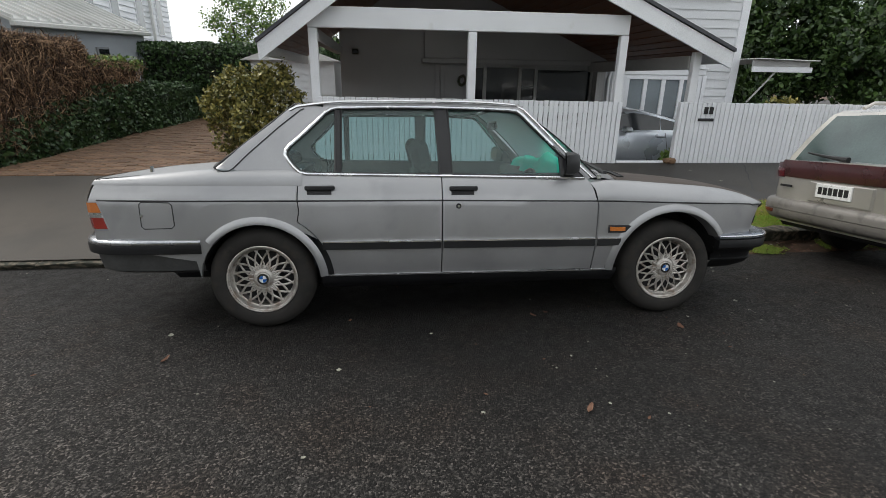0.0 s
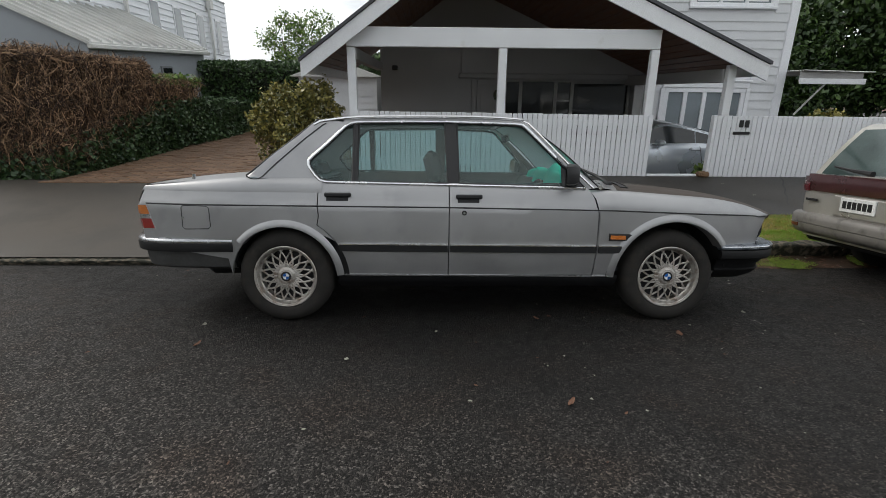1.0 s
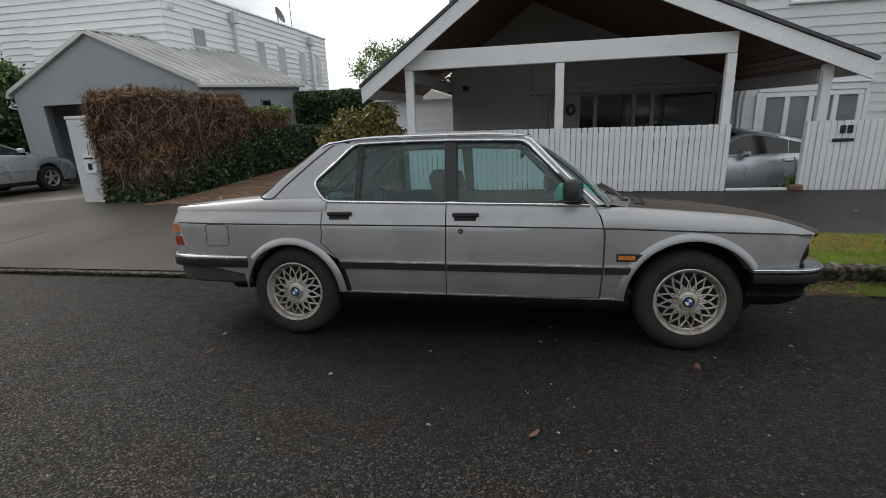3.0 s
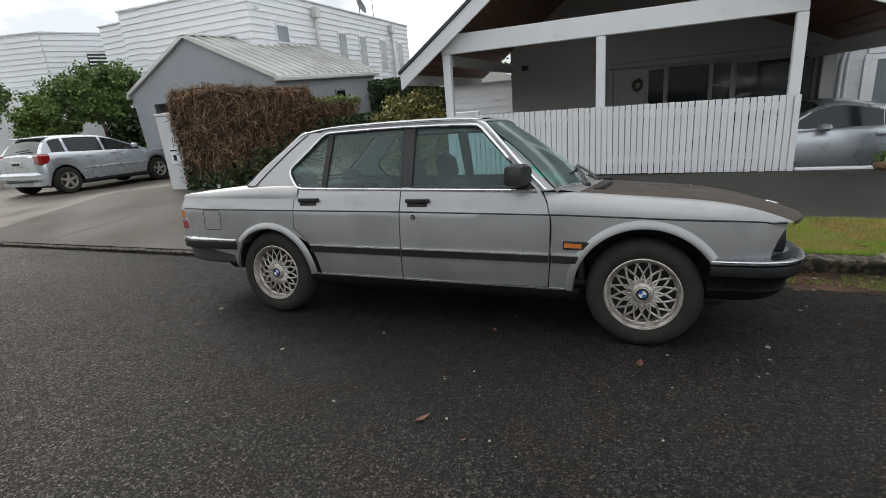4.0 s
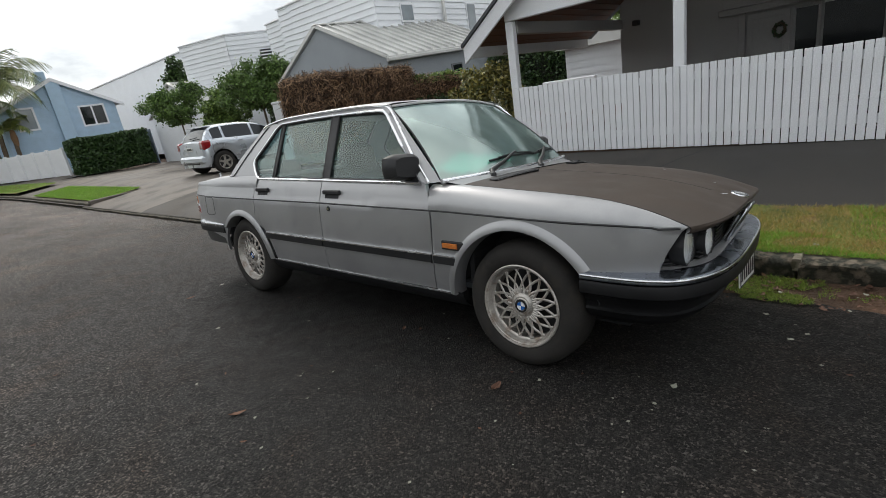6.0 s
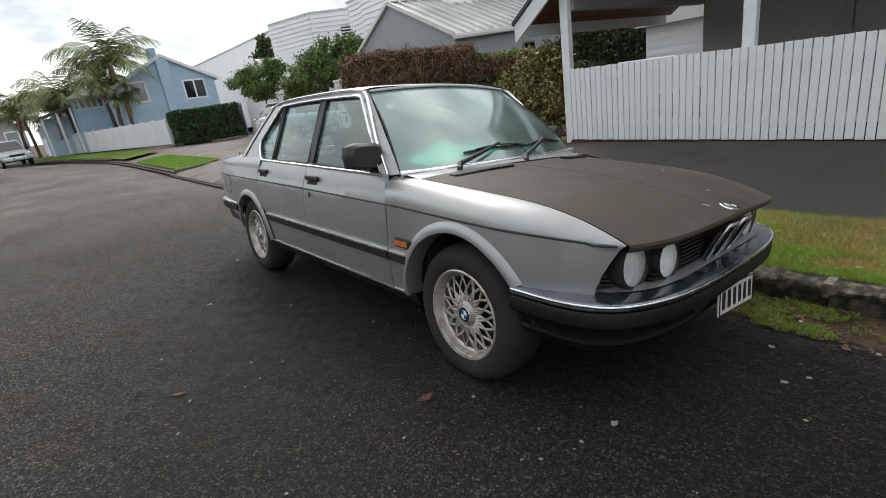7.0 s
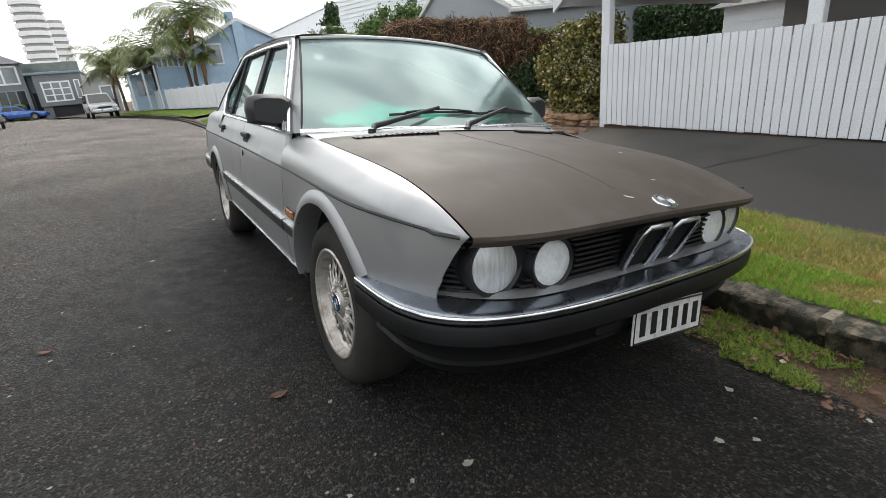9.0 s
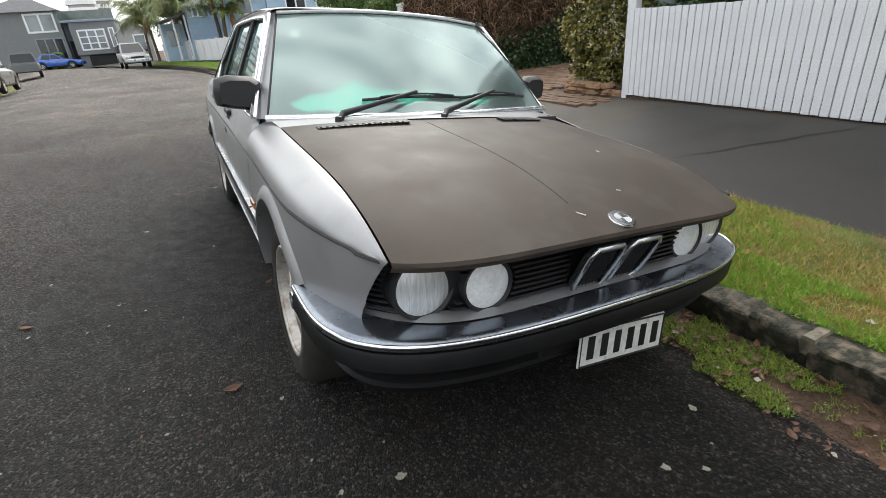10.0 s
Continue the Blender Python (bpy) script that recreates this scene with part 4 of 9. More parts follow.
CY0, CY1 = 4.52, HY
for sgn, SL, EAVE in SIDES:
    roof_z = lambda d: AZ - SL * d
    s = Shape()
    p = [(AX, CY0 - 0.03), (AX + sgn * (EAVE + 0.02), CY0 - 0.03), (AX + sgn * (EAVE + 0.02), CY1 + 0.3), (AX, CY1 + 0.3)]
    s.prism(p, lambda q: (q[0], q[1], roof_z(abs(q[0] - AX)) + 0.012), lambda q: (q[0], q[1], roof_z(abs(q[0] - AX)) + 0.06))
    part("roof_slope", recalc(s.mesh("roof_slope", M["darkroof"])), M["darkroof"], house, "dark thin roof sheeting")
    s = Shape()
    p = [(AX + sgn * 0.002, CY0 + 0.045), (AX + sgn * (EAVE - 0.03), CY0 + 0.045), (AX + sgn * (EAVE - 0.03), CY1), (AX + sgn * 0.002, CY1)]
    s.prism(p, lambda q: (q[0], q[1], roof_z(abs(q[0] - AX)) - 0.03), lambda q: (q[0], q[1], roof_z(abs(q[0] - AX)) + 0.008))
    lining = part("timber_lining", recalc(s.mesh("timber_lining", M["soffit"])), M["soffit"], house, "brown stained timber lining boards")
    for k in range(1, 24):
        d = EAVE * k / 24
        s = Shape().box(AX + sgn * d - 0.007, AX + sgn * d + 0.007, CY0 + 0.06, CY1 - 0.01, roof_z(d) - 0.04, roof_z(d) - 0.026)
        part("lining_joint", s, M["soffit"], lining)
    s = Shape()
    q = [(0.0, 0.0), (EAVE, -SL * EAVE), (EAVE, -SL * EAVE - 0.23), (EAVE - 0.22, -SL * (EAVE - 0.22) - 0.23), (0.0, -0.23)]
    s.prism(q, lambda a: (AX + sgn * a[0], CY0, AZ + a[1]), lambda a: (AX + sgn * a[0], CY0 + 0.04, AZ + a[1]))
    part("barge_board", recalc(s.mesh("barge_board", M["white"])), M["white"], house, "white painted barge board")
    s = Shape().box(AX + sgn * (EAVE - 0.02) - 0.02, AX + sgn * (EAVE - 0.02) + 0.02, CY0 + 0.045, CY1, roof_z(EAVE) - 0.16, roof_z(EAVE) - 0.0, 0.005)
    part("fascia", s, M["white"], house)
part("beam", Shape().box(-0.29, 4.42, 4.70, 4.80, 2.155, 2.43, 0.008), M["white"], house, "white painted front beam")
# side beams in the porch wall's grey, darker than the front beam
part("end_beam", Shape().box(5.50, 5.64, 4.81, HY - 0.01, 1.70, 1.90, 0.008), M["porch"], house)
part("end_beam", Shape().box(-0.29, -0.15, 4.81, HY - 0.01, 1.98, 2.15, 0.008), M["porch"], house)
for x, z in ((-0.285, 2.15), (1.99, 2.15), (4.30, 2.15), (5.52, 1.95)):
    part("post", Shape().box(x, x + 0.125, 4.70, 4.80, -0.2, z, 0.008), M["white"], house, "white square timber post")
# small lean-to roof on the far side
s = Shape().grid(lambda u, v: (WX1 + 0.03 + u * 1.62, HY - 0.6 + v * 2.72, 2.05 - 0.03 * u + 0.012 * math.sin(v * math.pi * 68)), 2, 136)
part("lean_to_beam", Shape().box(WX1 + 0.05, WX1 + 1.5, HY - 0.475, HY - 0.43, 1.80, 2.02, 0.006), M["porch"], house)
part("lean_to_roof", s, M["roofmetal"], house, "corrugated grey lean-to roof", 60)
part("lean_to_fascia", Shape().box(WX1 + 0.03, WX1 + 1.55, HY - 0.52, HY - 0.48, 1.76, 1.88, 0.006), M["white"], house)
part("lean_to_brace", Shape().tube([(WX1 + 0.08, HY - 0.46, 1.08), (WX1 + 0.66, HY - 0.46, 1.77)], 0.022, 6), M["porch"], house)
# wreath on the porch door
wr = thing("wreath", "small dark round wreath hung on the porch door", "wreath", pose(2.52, HY - 0.06, 1.47))
ring = Shape().tube([(0.075 * math.cos(2 * math.pi * k / 24), -0.012, 0.10 * math.sin(2 * math.pi * k / 24)) for k in range(24)], 0.022, 7, closed=True)
part("ring", ring, M["bark"], wr)
rr = np.random.default_rng(3)
ang = rr.random(260) * 2 * math.pi
pts = np.stack([0.075 * np.cos(ang), -0.012 + rr.normal(size=260) * 0.014, 0.10 * np.sin(ang)], 1) + rr.normal(size=(260, 3)) * 0.012
lv, lf = leaves(pts, 0.03, rr)
part("foliage", quads("foliage", lv, lf, M["ivy"]), None, wr)

# picket fence with its gate gap and number
def fence(name, label, x0, x1, z0, z1, drop):
    f = thing(name, label, "fence", kind="structure")
    w, gap = 0.0700, 0.0095
    n = int(round((x1 - x0) / (w + gap)))
    board = Shape().box(-w / 2, w / 2, 0, 0.02, 0, z1 - z0, 0.004).mesh("board", M["white"])
    for i in range(n):
        x = x0 + (i + 0.5) * (x1 - x0) / n
        ob = part("board", board, None, f)
        rnd = random.Random(i)
        ob.location = (x, FY + rnd.uniform(-0.002, 0.002), z0 - drop * (x - x0) + rnd.uniform(-0.004, 0.004))
        ob.rotation_euler = (0, rnd.uniform(-0.004, 0.004), 0)
    for z in (0.16, 0.78):
        part("rail", Shape().add([(x0, FY + 0.022, z0 + z), (x1, FY + 0.022, z0 + z - drop * (x1 - x0)), (x1, FY + 0.022, z0 + z + 0.09 - drop * (x1 - x0)), (x0, FY + 0.022, z0 + z + 0.09),
                                  (x0, FY + 0.06, z0 + z), (x1, FY + 0.06, z0 + z - drop * (x1 - x0)), (x1, FY + 0.06, z0 + z + 0.09 - drop * (x1 - x0)), (x0, FY + 0.06, z0 + z + 0.09)],
                                 [(0, 1, 2, 3), (4, 7, 6, 5), (0, 4, 5, 1), (3, 2, 6, 7), (0, 3, 7, 4), (1, 5, 6, 2)]), M["white"], f)
    return f


fence("fence_1", "white painted vertical board fence", -0.2145, 4.44, 0.285, 1.235, 0.007)
fence("fence_2", "white painted vertical board fence with a house number", 5.45, 12.0, 0.25, 1.205, 0.002)
part("gate_post", Shape().box(5.40, 5.449, FY - 0.002, FY + 0.10, 0.25, 1.21, 0.006), M["white"], bpy.data.objects["fence_2"])
part("letter_slot", Shape().box(5.727, 5.993, FY - 0.018, FY - 0.001, 0.92, 0.965, 0.005), M["black"], bpy.data.objects["fence_2"], "black letter slot")
for k in range(2):
    s = Shape().box(5.805 + 0.09 * k, 5.875 + 0.09 * k, FY - 0.014, FY - 0.003, 1.03, 1.14, 0.006)
    part("number_bar", s, M["black"], bpy.data.objects["fence_2"], "dark raised house number, drawn as a bar")
# plinth under the fence
plinth = part("plinth", Shape().box(-0.2, 4.44, FY + 0.025, FY + 0.12, 0.15, 0.275, 0.01).box(5.45, 12, FY + 0.025, FY + 0.12, 0.15, 0.24, 0.01), M["soil"])
tagged(plinth, "dark low strip under the fence", "plinth", kind="structure")
# low rock edging by the bush
rocks = thing("rock_edging", "low edging of rusty brown stones at the foot of the bush", "rocks")
for i in range(14):
    r = random.Random(i)
    s = Shape().box(-0.085, 0.085, -0.07, 0.07, -0.045, 0.045, 0.028)
    s.v = [(x + r.uniform(-.02, .02), y + r.uniform(-.02, .02), z + r.uniform(-.012, .012)) for x, y, z in s.v]
    ob = part("rock", s, M["stone"], rocks)
    ob.matrix_world = pose(-1.30 + 0.13 * (i % 8) + 0.07 * (i // 8), 4.76 + r.uniform(-.03, .03), 0.265 + 0.08 * (i // 8), 0, 0, r.uniform(-14, 14))
rest = thing("rock_edging", "few loose brown stones by the gate", "rocks")
for i in range(3):
    r = random.Random(i + 50)
    s = Shape().box(-0.07, 0.07, -0.06, 0.06, -0.04, 0.05, 0.025)
    ob = part("rock", s, M["stone"], rest)
    ob.matrix_world = pose(5.34 + 0.05 * i, 4.68 + r.uniform(-.04, .04), 0.285, r.uniform(-20, 20), 0, r.uniform(-40, 40))

# plain unseen wall behind the camera, added to block low sky and darken reflections
part("wall_south", recalc(Shape().prism([(-38, -0.4), (45, -0.4), (45, 3.7), (-6, 3.7), (-6, 7.4), (-38, 7.4)], lambda p: (p[0], -13.4, p[1]), lambda p: (p[0], -13.0, p[1])).mesh("wall_south", M["greyhouse"])), None)
tagged(bpy.data.objects["wall_south"], "plain grey wall closing the far side of the street", "wall", kind="structure")

# ---- neighbouring buildings ----
def gable_house(root, w, d, eave, apex, wall_mat, roof_mat, over=0.25, thick=0.08):
    """Gabled block: local x across the gable (centred), y back from the gable face, z up."""
    s = Shape()
    o = [(-w / 2, -0.3), (w / 2, -0.3), (w / 2, eave), (0, apex), (-w / 2, eave)]
    s.prism(o, lambda p: (p[0], 0, p[1]), lambda p: (p[0], d, p[1]))
    part("wall", recalc(s.mesh("wall", wall_mat)), None, root)
    k = (apex - eave) / (w / 2)
    for sgn in (-1, 1):
        s = Shape()
        q = [(0, 0.02), (w / 2 + over, 0.02 - k * (w / 2 + over)), (w / 2 + over, 0.02 + thick - k * (w / 2 + over)), (0, 0.02 + thick)]
        s.prism(q, lambda p: (sgn * p[0], -over * 0.5, apex + p[1]), lambda p: (sgn * p[0], d + over * 0.5, apex + p[1]))
        part("roof", recalc(s.mesh("roof", roof_mat)), None, root)
    return k


gar = thing("garage", "blue-grey plastered gabled garage with a pale standing-seam roof", "garage", pose(-9.27, 8.5, 0.15, 2.2, 0, -4))
GW, GE, GA, GD = 5.9, 2.30, 3.60, 4.8
gable = [(-GW / 2, 1.96), (GW / 2, 1.96), (GW / 2, GE), (0, GA), (-GW / 2, GE)]
part("wall", recalc(Shape().prism(gable, lambda p: (p[0], 0, p[1]), lambda p: (p[0], 0.15, p[1])).mesh("wall", M["stucco"])), None, gar)
part("wall", recalc(Shape().prism(gable, lambda p: (p[0], GD - 0.15, p[1]), lambda p: (p[0], GD, p[1])).mesh("wall", M["stucco"])), None, gar)
for x0, x1, y0, y1, z1 in ((-GW / 2, -2.0, 0, 0.15, 1.96), (0.5, GW / 2, 0, 0.15, 1.96), (-GW / 2, GW / 2, GD - 0.15, GD, 1.96), (GW / 2 - 0.15, GW / 2, 0.15, GD - 0.15, GE), (-GW / 2, -GW / 2 + 0.15, 0.15, GD - 0.15, GE)):
    part("wall", Shape().box(x0, x1, y0, y1, -0.3, z1), M["stucco"], gar)
part("floor_slab", Shape().box(-GW / 2 + 0.15, GW / 2 - 0.15, 0.0, GD - 0.15, -0.3, 0.04), M["path"], gar)
part("door_frame", Shape().box(-2.07, -2.0, -0.03, 0.17, 0.0, 2.03, 0.006).box(-2.0, 0.5, -0.03, 0.17, 1.96, 2.03, 0.006).box(0.5, 0.57, -0.03, 0.17, 0.0, 2.03, 0.006), M["stucco"], gar, "blue-grey frame of the open garage doorway")
part("side_door", Shape().box(-1.15, -0.35, 0.9, 0.95, 0.05, 1.25, 0.01).box(-1.10, -0.40, 0.89, 0.905, 0.12, 1.18, 0.006), M["bluegrey"], gar, "pale panel standing inside the garage")
gk = (GA - GE) / (GW / 2)
for sgn in (-1, 1):
    s = Shape()
    e = GW / 2 + 0.12
    q = [(0, 0.015), (e, 0.015 - gk * e), (e, 0.075 - gk * e), (0, 0.075)]
    s.prism(q, lambda p: (sgn * p[0], -0.1, GA + p[1]), lambda p: (sgn * p[0], GD + 0.1, GA + p[1]))
    slope = part("roof", recalc(s.mesh("roof", M["roofmetal"])), None, gar, "pale grey standing-seam roof")
    for j in range(15):
        y = -0.08 + j * 0.345
        s = Shape().prism([(0, 0.077), (e, 0.077 - gk * e), (e, 0.135 - gk * e), (0, 0.135)], lambda p: (sgn * p[0], y, GA + p[1]), lambda p: (sgn * p[0], y + 0.045, GA + p[1]))
        part("seam", recalc(s.mesh("seam", M["roofmetal"])), None, slope)
    part("gutter", Shape().box(sgn * e - 0.06, sgn * e + 0.06, -0.1, GD + 0.1, GA - gk * e - 0.06, GA - gk * e + 0.04, 0.015), M["roofmetal"], gar)
part("ridge_cap", Shape().box(-0.12, 0.12, -0.11, GD + 0.11, GA + 0.06, GA + 0.11, 0.02), M["roofmetal"], gar)
gw = part("window", Shape().box(GW / 2 - 0.02, GW / 2 + 0.04, 2.48, 2.98, 1.2, 1.86, 0.01), M["greyhouse"], gar)
part("pane", Shape().box(GW / 2 + 0.03, GW / 2 + 0.045, 2.53, 2.93, 1.25, 1.81), M["darkglass"], gw)
locker = thing("wall_locker", "red metal locker hanging in the open garage", "locker")
part("body", Shape().box(-10.95, -10.55, 9.5, 9.75, 1.62, 1.95, 0.015), M["lockerred"], locker)
part("door", Shape().box(-10.93, -10.57, 9.485, 9.502, 1.64, 1.93, 0.008), M["lockerred"], locker)
for i, (x, lean_y, m) in enumerate(((-10.72, 3, "stone"), (-10.60, -4, "dark"), (-10.50, 5, "stone"))):
    tool = thing("garden_tool", "long-handled garden tool leaning inside the garage", "tool", pose(x, 9.25, 0.22, 0, lean_y, 0), group="garage tools")
    part("handle", Shape().tube([(0, 0, 0.1), (0.005, 0.1, 0.75), (0, 0.2, 1.4)], 0.016, 8), M[m], tool)
    part("head", Shape().box(-0.09, 0.09, -0.03, 0.03, -0.02, 0.14, 0.02), M["dark"], tool)

# white boarded house behind
big = thing("white_house", "tall white weatherboard house of flat-roofed blocks with narrow windows", "house")


def boarded_block(x0, x1, y0, y1, z0, z1, pitch, front=True, right=True, fh=(), rh=(), m="whiteboard"):
    part("block", Shape().box(x0 + 0.02, x1 - 0.02, y0 + 0.02, y1, z0, z1), M[m], big)
    if front:
        a = new("front_boards")
        a.parent, a.matrix_world = big, pose(x0, y0 + 0.02, 0)
        lapboards("weatherboard", a, x1 - x0, z0, z1, pitch, M[m], fh, 0.04)
    if right:
        a = new("side_boards")
        a.parent, a.matrix_world = big, pose(x1 - 0.02, y0, 0, 0, 0, 90)
        lapboards("weatherboard", a, y1 - y0, z0, z1, pitch, M[m], rh, 0.04)
    part("parapet_cap", Shape().box(x0 - 0.05, x1 + 0.05, y0 - 0.05, y1 + 0.02, z1, z1 + 0.06, 0.01), M["white"], big)


side_holes = [(1.1, 1.75, 3.72, 4.32), (4.75, 5.35, 3.3, 4.4), (6.35, 6.95, 3.15, 4.4), (8.2, 8.8, 3.05, 4.4), (9.95, 10.5, 3.0, 4.4)]
boarded_block(-12.9, -8.4, 10.1, 21.4, 2.2, 5.2, 0.2, rh=side_holes)
for a, b, c, d in side_holes:
    w = part("window", Shape().box(-8.43, -8.36, 10.1 + a, 10.1 + b, c, d, 0.01), M["white"], big)
    part("pane", Shape().box(-8.37, -8.352, 10.15 + a, 10.05 + b, c + 0.06, d - 0.06), M["paleglass"], w)
for y in (13.4, 19.4):
    part("downpipe", Shape().box(-8.34, -8.24, y - 0.05, y + 0.05, 2.3, 4.8, 0.01).box(-8.34, -8.16, y - 0.14, y + 0.14, 4.7, 5.05, 0.01), M["roofmetal"], big)
dish = part("satellite_dish", Shape().grid(lambda u, v: (-8.6 - 0.3 * u * math.cos(v * 6.2832) * 0.4 + 0.12 * u * u, 17.2 + 0.3 * u * math.sin(v * 6.2832), 5.62 + 0.3 * u * math.cos(v * 6.2832)), 5, 20).tube([(-8.6, 17.2, 5.25), (-8.6, 17.2, 5.6)], 0.02), M["greyhouse"], big, "grey satellite dish")
part("aerial", Shape().tube([(-8.6, 18.4, 5.25), (-8.6, 18.4, 6.5)], 0.015), M["greyhouse"], big)
part("security_light", Shape().box(-8.38, -8.25, 10.35, 10.45, 4.62, 4.74, 0.02), M["white"], big)
boarded_block(-14.87, -12.94, 10.9, 16, 1.0, 5.45, 0.2)
boarded_block(-16.4, -14.9, 11.2, 17, 1.0, 5.17, 0.2)
# angled far block: two boarded faces that meet at a corner
AL, AC, AR = Vector((-21.9, 9.75, 0)), Vector((-18.95, 10.6, 0)), Vector((-17.6, 13.2, 0))
o = [AL, AC, AR, Vector((-15.3, 13.4, 0)), Vector((-15.3, 19, 0)), Vector((-23.5, 19, 0))]
part("block", recalc(Shape().prism(o, lambda q: (q[0], q[1], 0.2), lambda q: (q[0], q[1], 5.25)).mesh("block", M["whiteboard"])), None, big)
for nm, q0, q1, holes in (("front_boards", AL, AC, ()), ("side_boards", AC, AR, [(1.35, 2.75, 3.75, 4.5)])):
    a = new(nm)
    d = q1 - q0
    a.parent, a.matrix_world = big, Matrix.Translation(q0 + Vector((d.y, -d.x, 0)).normalized() * 0.01) @ pose(0, 0, 0, 0, 0, math.degrees(math.atan2(d.y, d.x)))
    lapboards("weatherboard", a, d.length, 2.0, 5.25, 0.2, M["whiteboard"], holes, 0.04)
    part("parapet_cap", Shape().box(-0.03, d.length + 0.03, -0.06, 0.1, 5.25, 5.31, 0.01), M["white"], a)
lv_root = part("louvred_window", Shape().box(1.36, 2.74, -0.03, 0.01, 3.76, 4.49, 0.01), M["dark"], a, "dark louvred opening")
for j in range(5):
    part("louvre", Shape().box(1.38, 2.72, -0.07, -0.025, 3.80 + j * 0.14, 3.86 + j * 0.14, 0.01), M["white"], lv_root)

# plain white neighbours
wg = thing("white_garage", "small white rendered gabled outbuilding with a dark sliding door", "outbuilding", pose(-22.5, 9.0, 0.1))
gable_house(wg, 6.6, 5, 2.25, 3.6, M["whiteboard"], M["roofmetal"])
part("dark_gate", Shape().box(-4.9, -3.35, -0.35, -0.28, -0.1, 1.75, 0.01), M["bluegrey"], wg, "blue-grey gate")
ww = thing("white_block", "large smooth white rendered building", "building", pose(-36, 14, 0))
part("wall", Shape().box(-21, 7, 0, 9, 0, 6.4), M["whiteboard"], ww)
part("coping", Shape().box(-21.1, 7.1, -0.1, 9.1, 6.402, 6.5, 0.02), M["white"], ww)

# pale blue house
bh = thing("blue_house", "pale blue weatherboard house with white trim and a chimney", "house", pose(-33.0, 6.75, 0.15, 0, 0, 90))
k = gable_house(bh, 5.9, 9, 3.78, 5.33, M["lightblue"], M["roofmetal"], 0.4, 0.1)
ba = new("front_boards")
ba.parent, ba.matrix_basis = bh, pose(-2.95, 0, 0)
lapboards("weatherboard", ba, 5.9, 0.1, 5.25, 0.2, M["lightblue"], [(0.72, 1.68, 2.65, 3.95), (3.85, 5.25, 2.5, 3.75)], 0.03, top=lambda z: (0.0, 5.9) if z < 3.7 else ((z - 3.7) / k + 0.05, 5.9 - (z - 3.7) / k - 0.05))
casement(bh, -2.25, -1.25, 2.65, 3.95, -0.01, 1, M["white"], M["paleglass"], 0.1)
casement(bh, 0.9, 2.32, 2.5, 3.75, -0.01, 2, M["white"], M["darkglass"], 0.1, rows=1)
part("chimney", Shape().box(-0.35, 0.35, -0.25, 0.2, 0.1, 5.2, 0.02).box(-0.55, -0.05, 0.2, 0.75, 5.0, 5.85, 0.02), M["lightblue"], bh)
part("barge_board", Shape().prism([(0, 5.41), (3.4, 5.41 - k * 3.4), (3.4, 5.23 - k * 3.4), (0, 5.23)], lambda p: (p[0], -0.28, p[1]), lambda p: (p[0], -0.24, p[1])).prism([(0, 5.41), (-3.4, 5.41 - k * 3.4), (-3.4, 5.23 - k * 3.4), (0, 5.23)], lambda p: (p[0], -0.28, p[1]), lambda p: (p[0], -0.24, p[1])), M["white"], bh)
bw = thing("blue_house_wing", "low pale blue wing with a row of small white windows", "house", pose(-38.5, 2.9, 0.3, 0, 0, 90))
part("wall", Shape().box(-1.25, 4.2, 0, 8, 0, 3.55), M["lightblue"], bw)
wa = new("front_boards")
wa.parent, wa.matrix_basis = bw, pose(-1.25, 0, 0)
lapboards("weatherboard", wa, 5.4, 0.1, 2.7, 0.2, M["lightblue"], (), 0.03)
part("roof", Shape().prism([(-1.6, 3.5), (4.4, 3.5), (1.9, 4.9)], lambda p: (p[0], -0.4, p[1]), lambda p: (p[0], 8, p[1])), M["roofmetal"], bw)
for j in range(6):
    casement(bw, -1.12 + 0.36 * j, -0.78 + 0.36 * j, 2.78, 3.42, -0.02, 1, M["white"], M["paleglass"], 0.05)
ver = part("verandah_roof", Shape().prism([(-3.3, 2.55), (-1.27, 3.15), (-1.27, 3.05), (-3.3, 2.45)], lambda p: (p[0], -0.6, p[1]), lambda p: (p[0], 3, p[1])), M["darkroof"], bw, "dark sloping verandah roof")
part("back_wall", Shape().box(-3.2, -1.27, 1.6, 1.8, 0, 2.5), M["lightblue"], ver)
part("window", Shape().box(-2.7, -1.9, 1.55, 1.6, 1.0, 2.1, 0.01), M["paleglass"], ver)
for xx in (-3.1, -2.2, -1.4):
    part("post", Shape().box(xx - 0.06, xx + 0.06, -0.5, -0.38, 0, lerp(2.45, 3.0, (xx + 3.3) / 2.0), 0.01), M["board"], ver)
# panelled white fence along the bend
pf = thing("panel_fence", "white panelled fence along the bend of the street", "fence", kind="structure")
fa, fb = Vector((-27.0, 4.8, 0)), Vector((-46.0, -0.4, 0))
fdv = (fb - fa).normalized()
n = 14
for i in range(n):
    ob = part("panel", Shape().box(0.06, (fb - fa).length / n - 0.06, -0.03, 0.03, 0.02, 1.36, 0.01), M["white"] if i != 8 else M["lightblue"], pf)
    ob.matrix_basis = pose(*(fa + (fb - fa) * (i / n)), 0, 0, math.degrees(math.atan2(fdv.y, fdv.x))) @ Matrix.Translation((0, 0, 0.2))
    ob = part("post", Shape().box(-0.06, 0.06, -0.06, 0.06, 0, 1.42, 0.01), M["white"], pf)
    ob.matrix_basis = pose(*(fa + (fb - fa) * (i / n)), 0, 0, math.degrees(math.atan2(fdv.y, fdv.x))) @ Matrix.Translation((0, 0, 0.2))

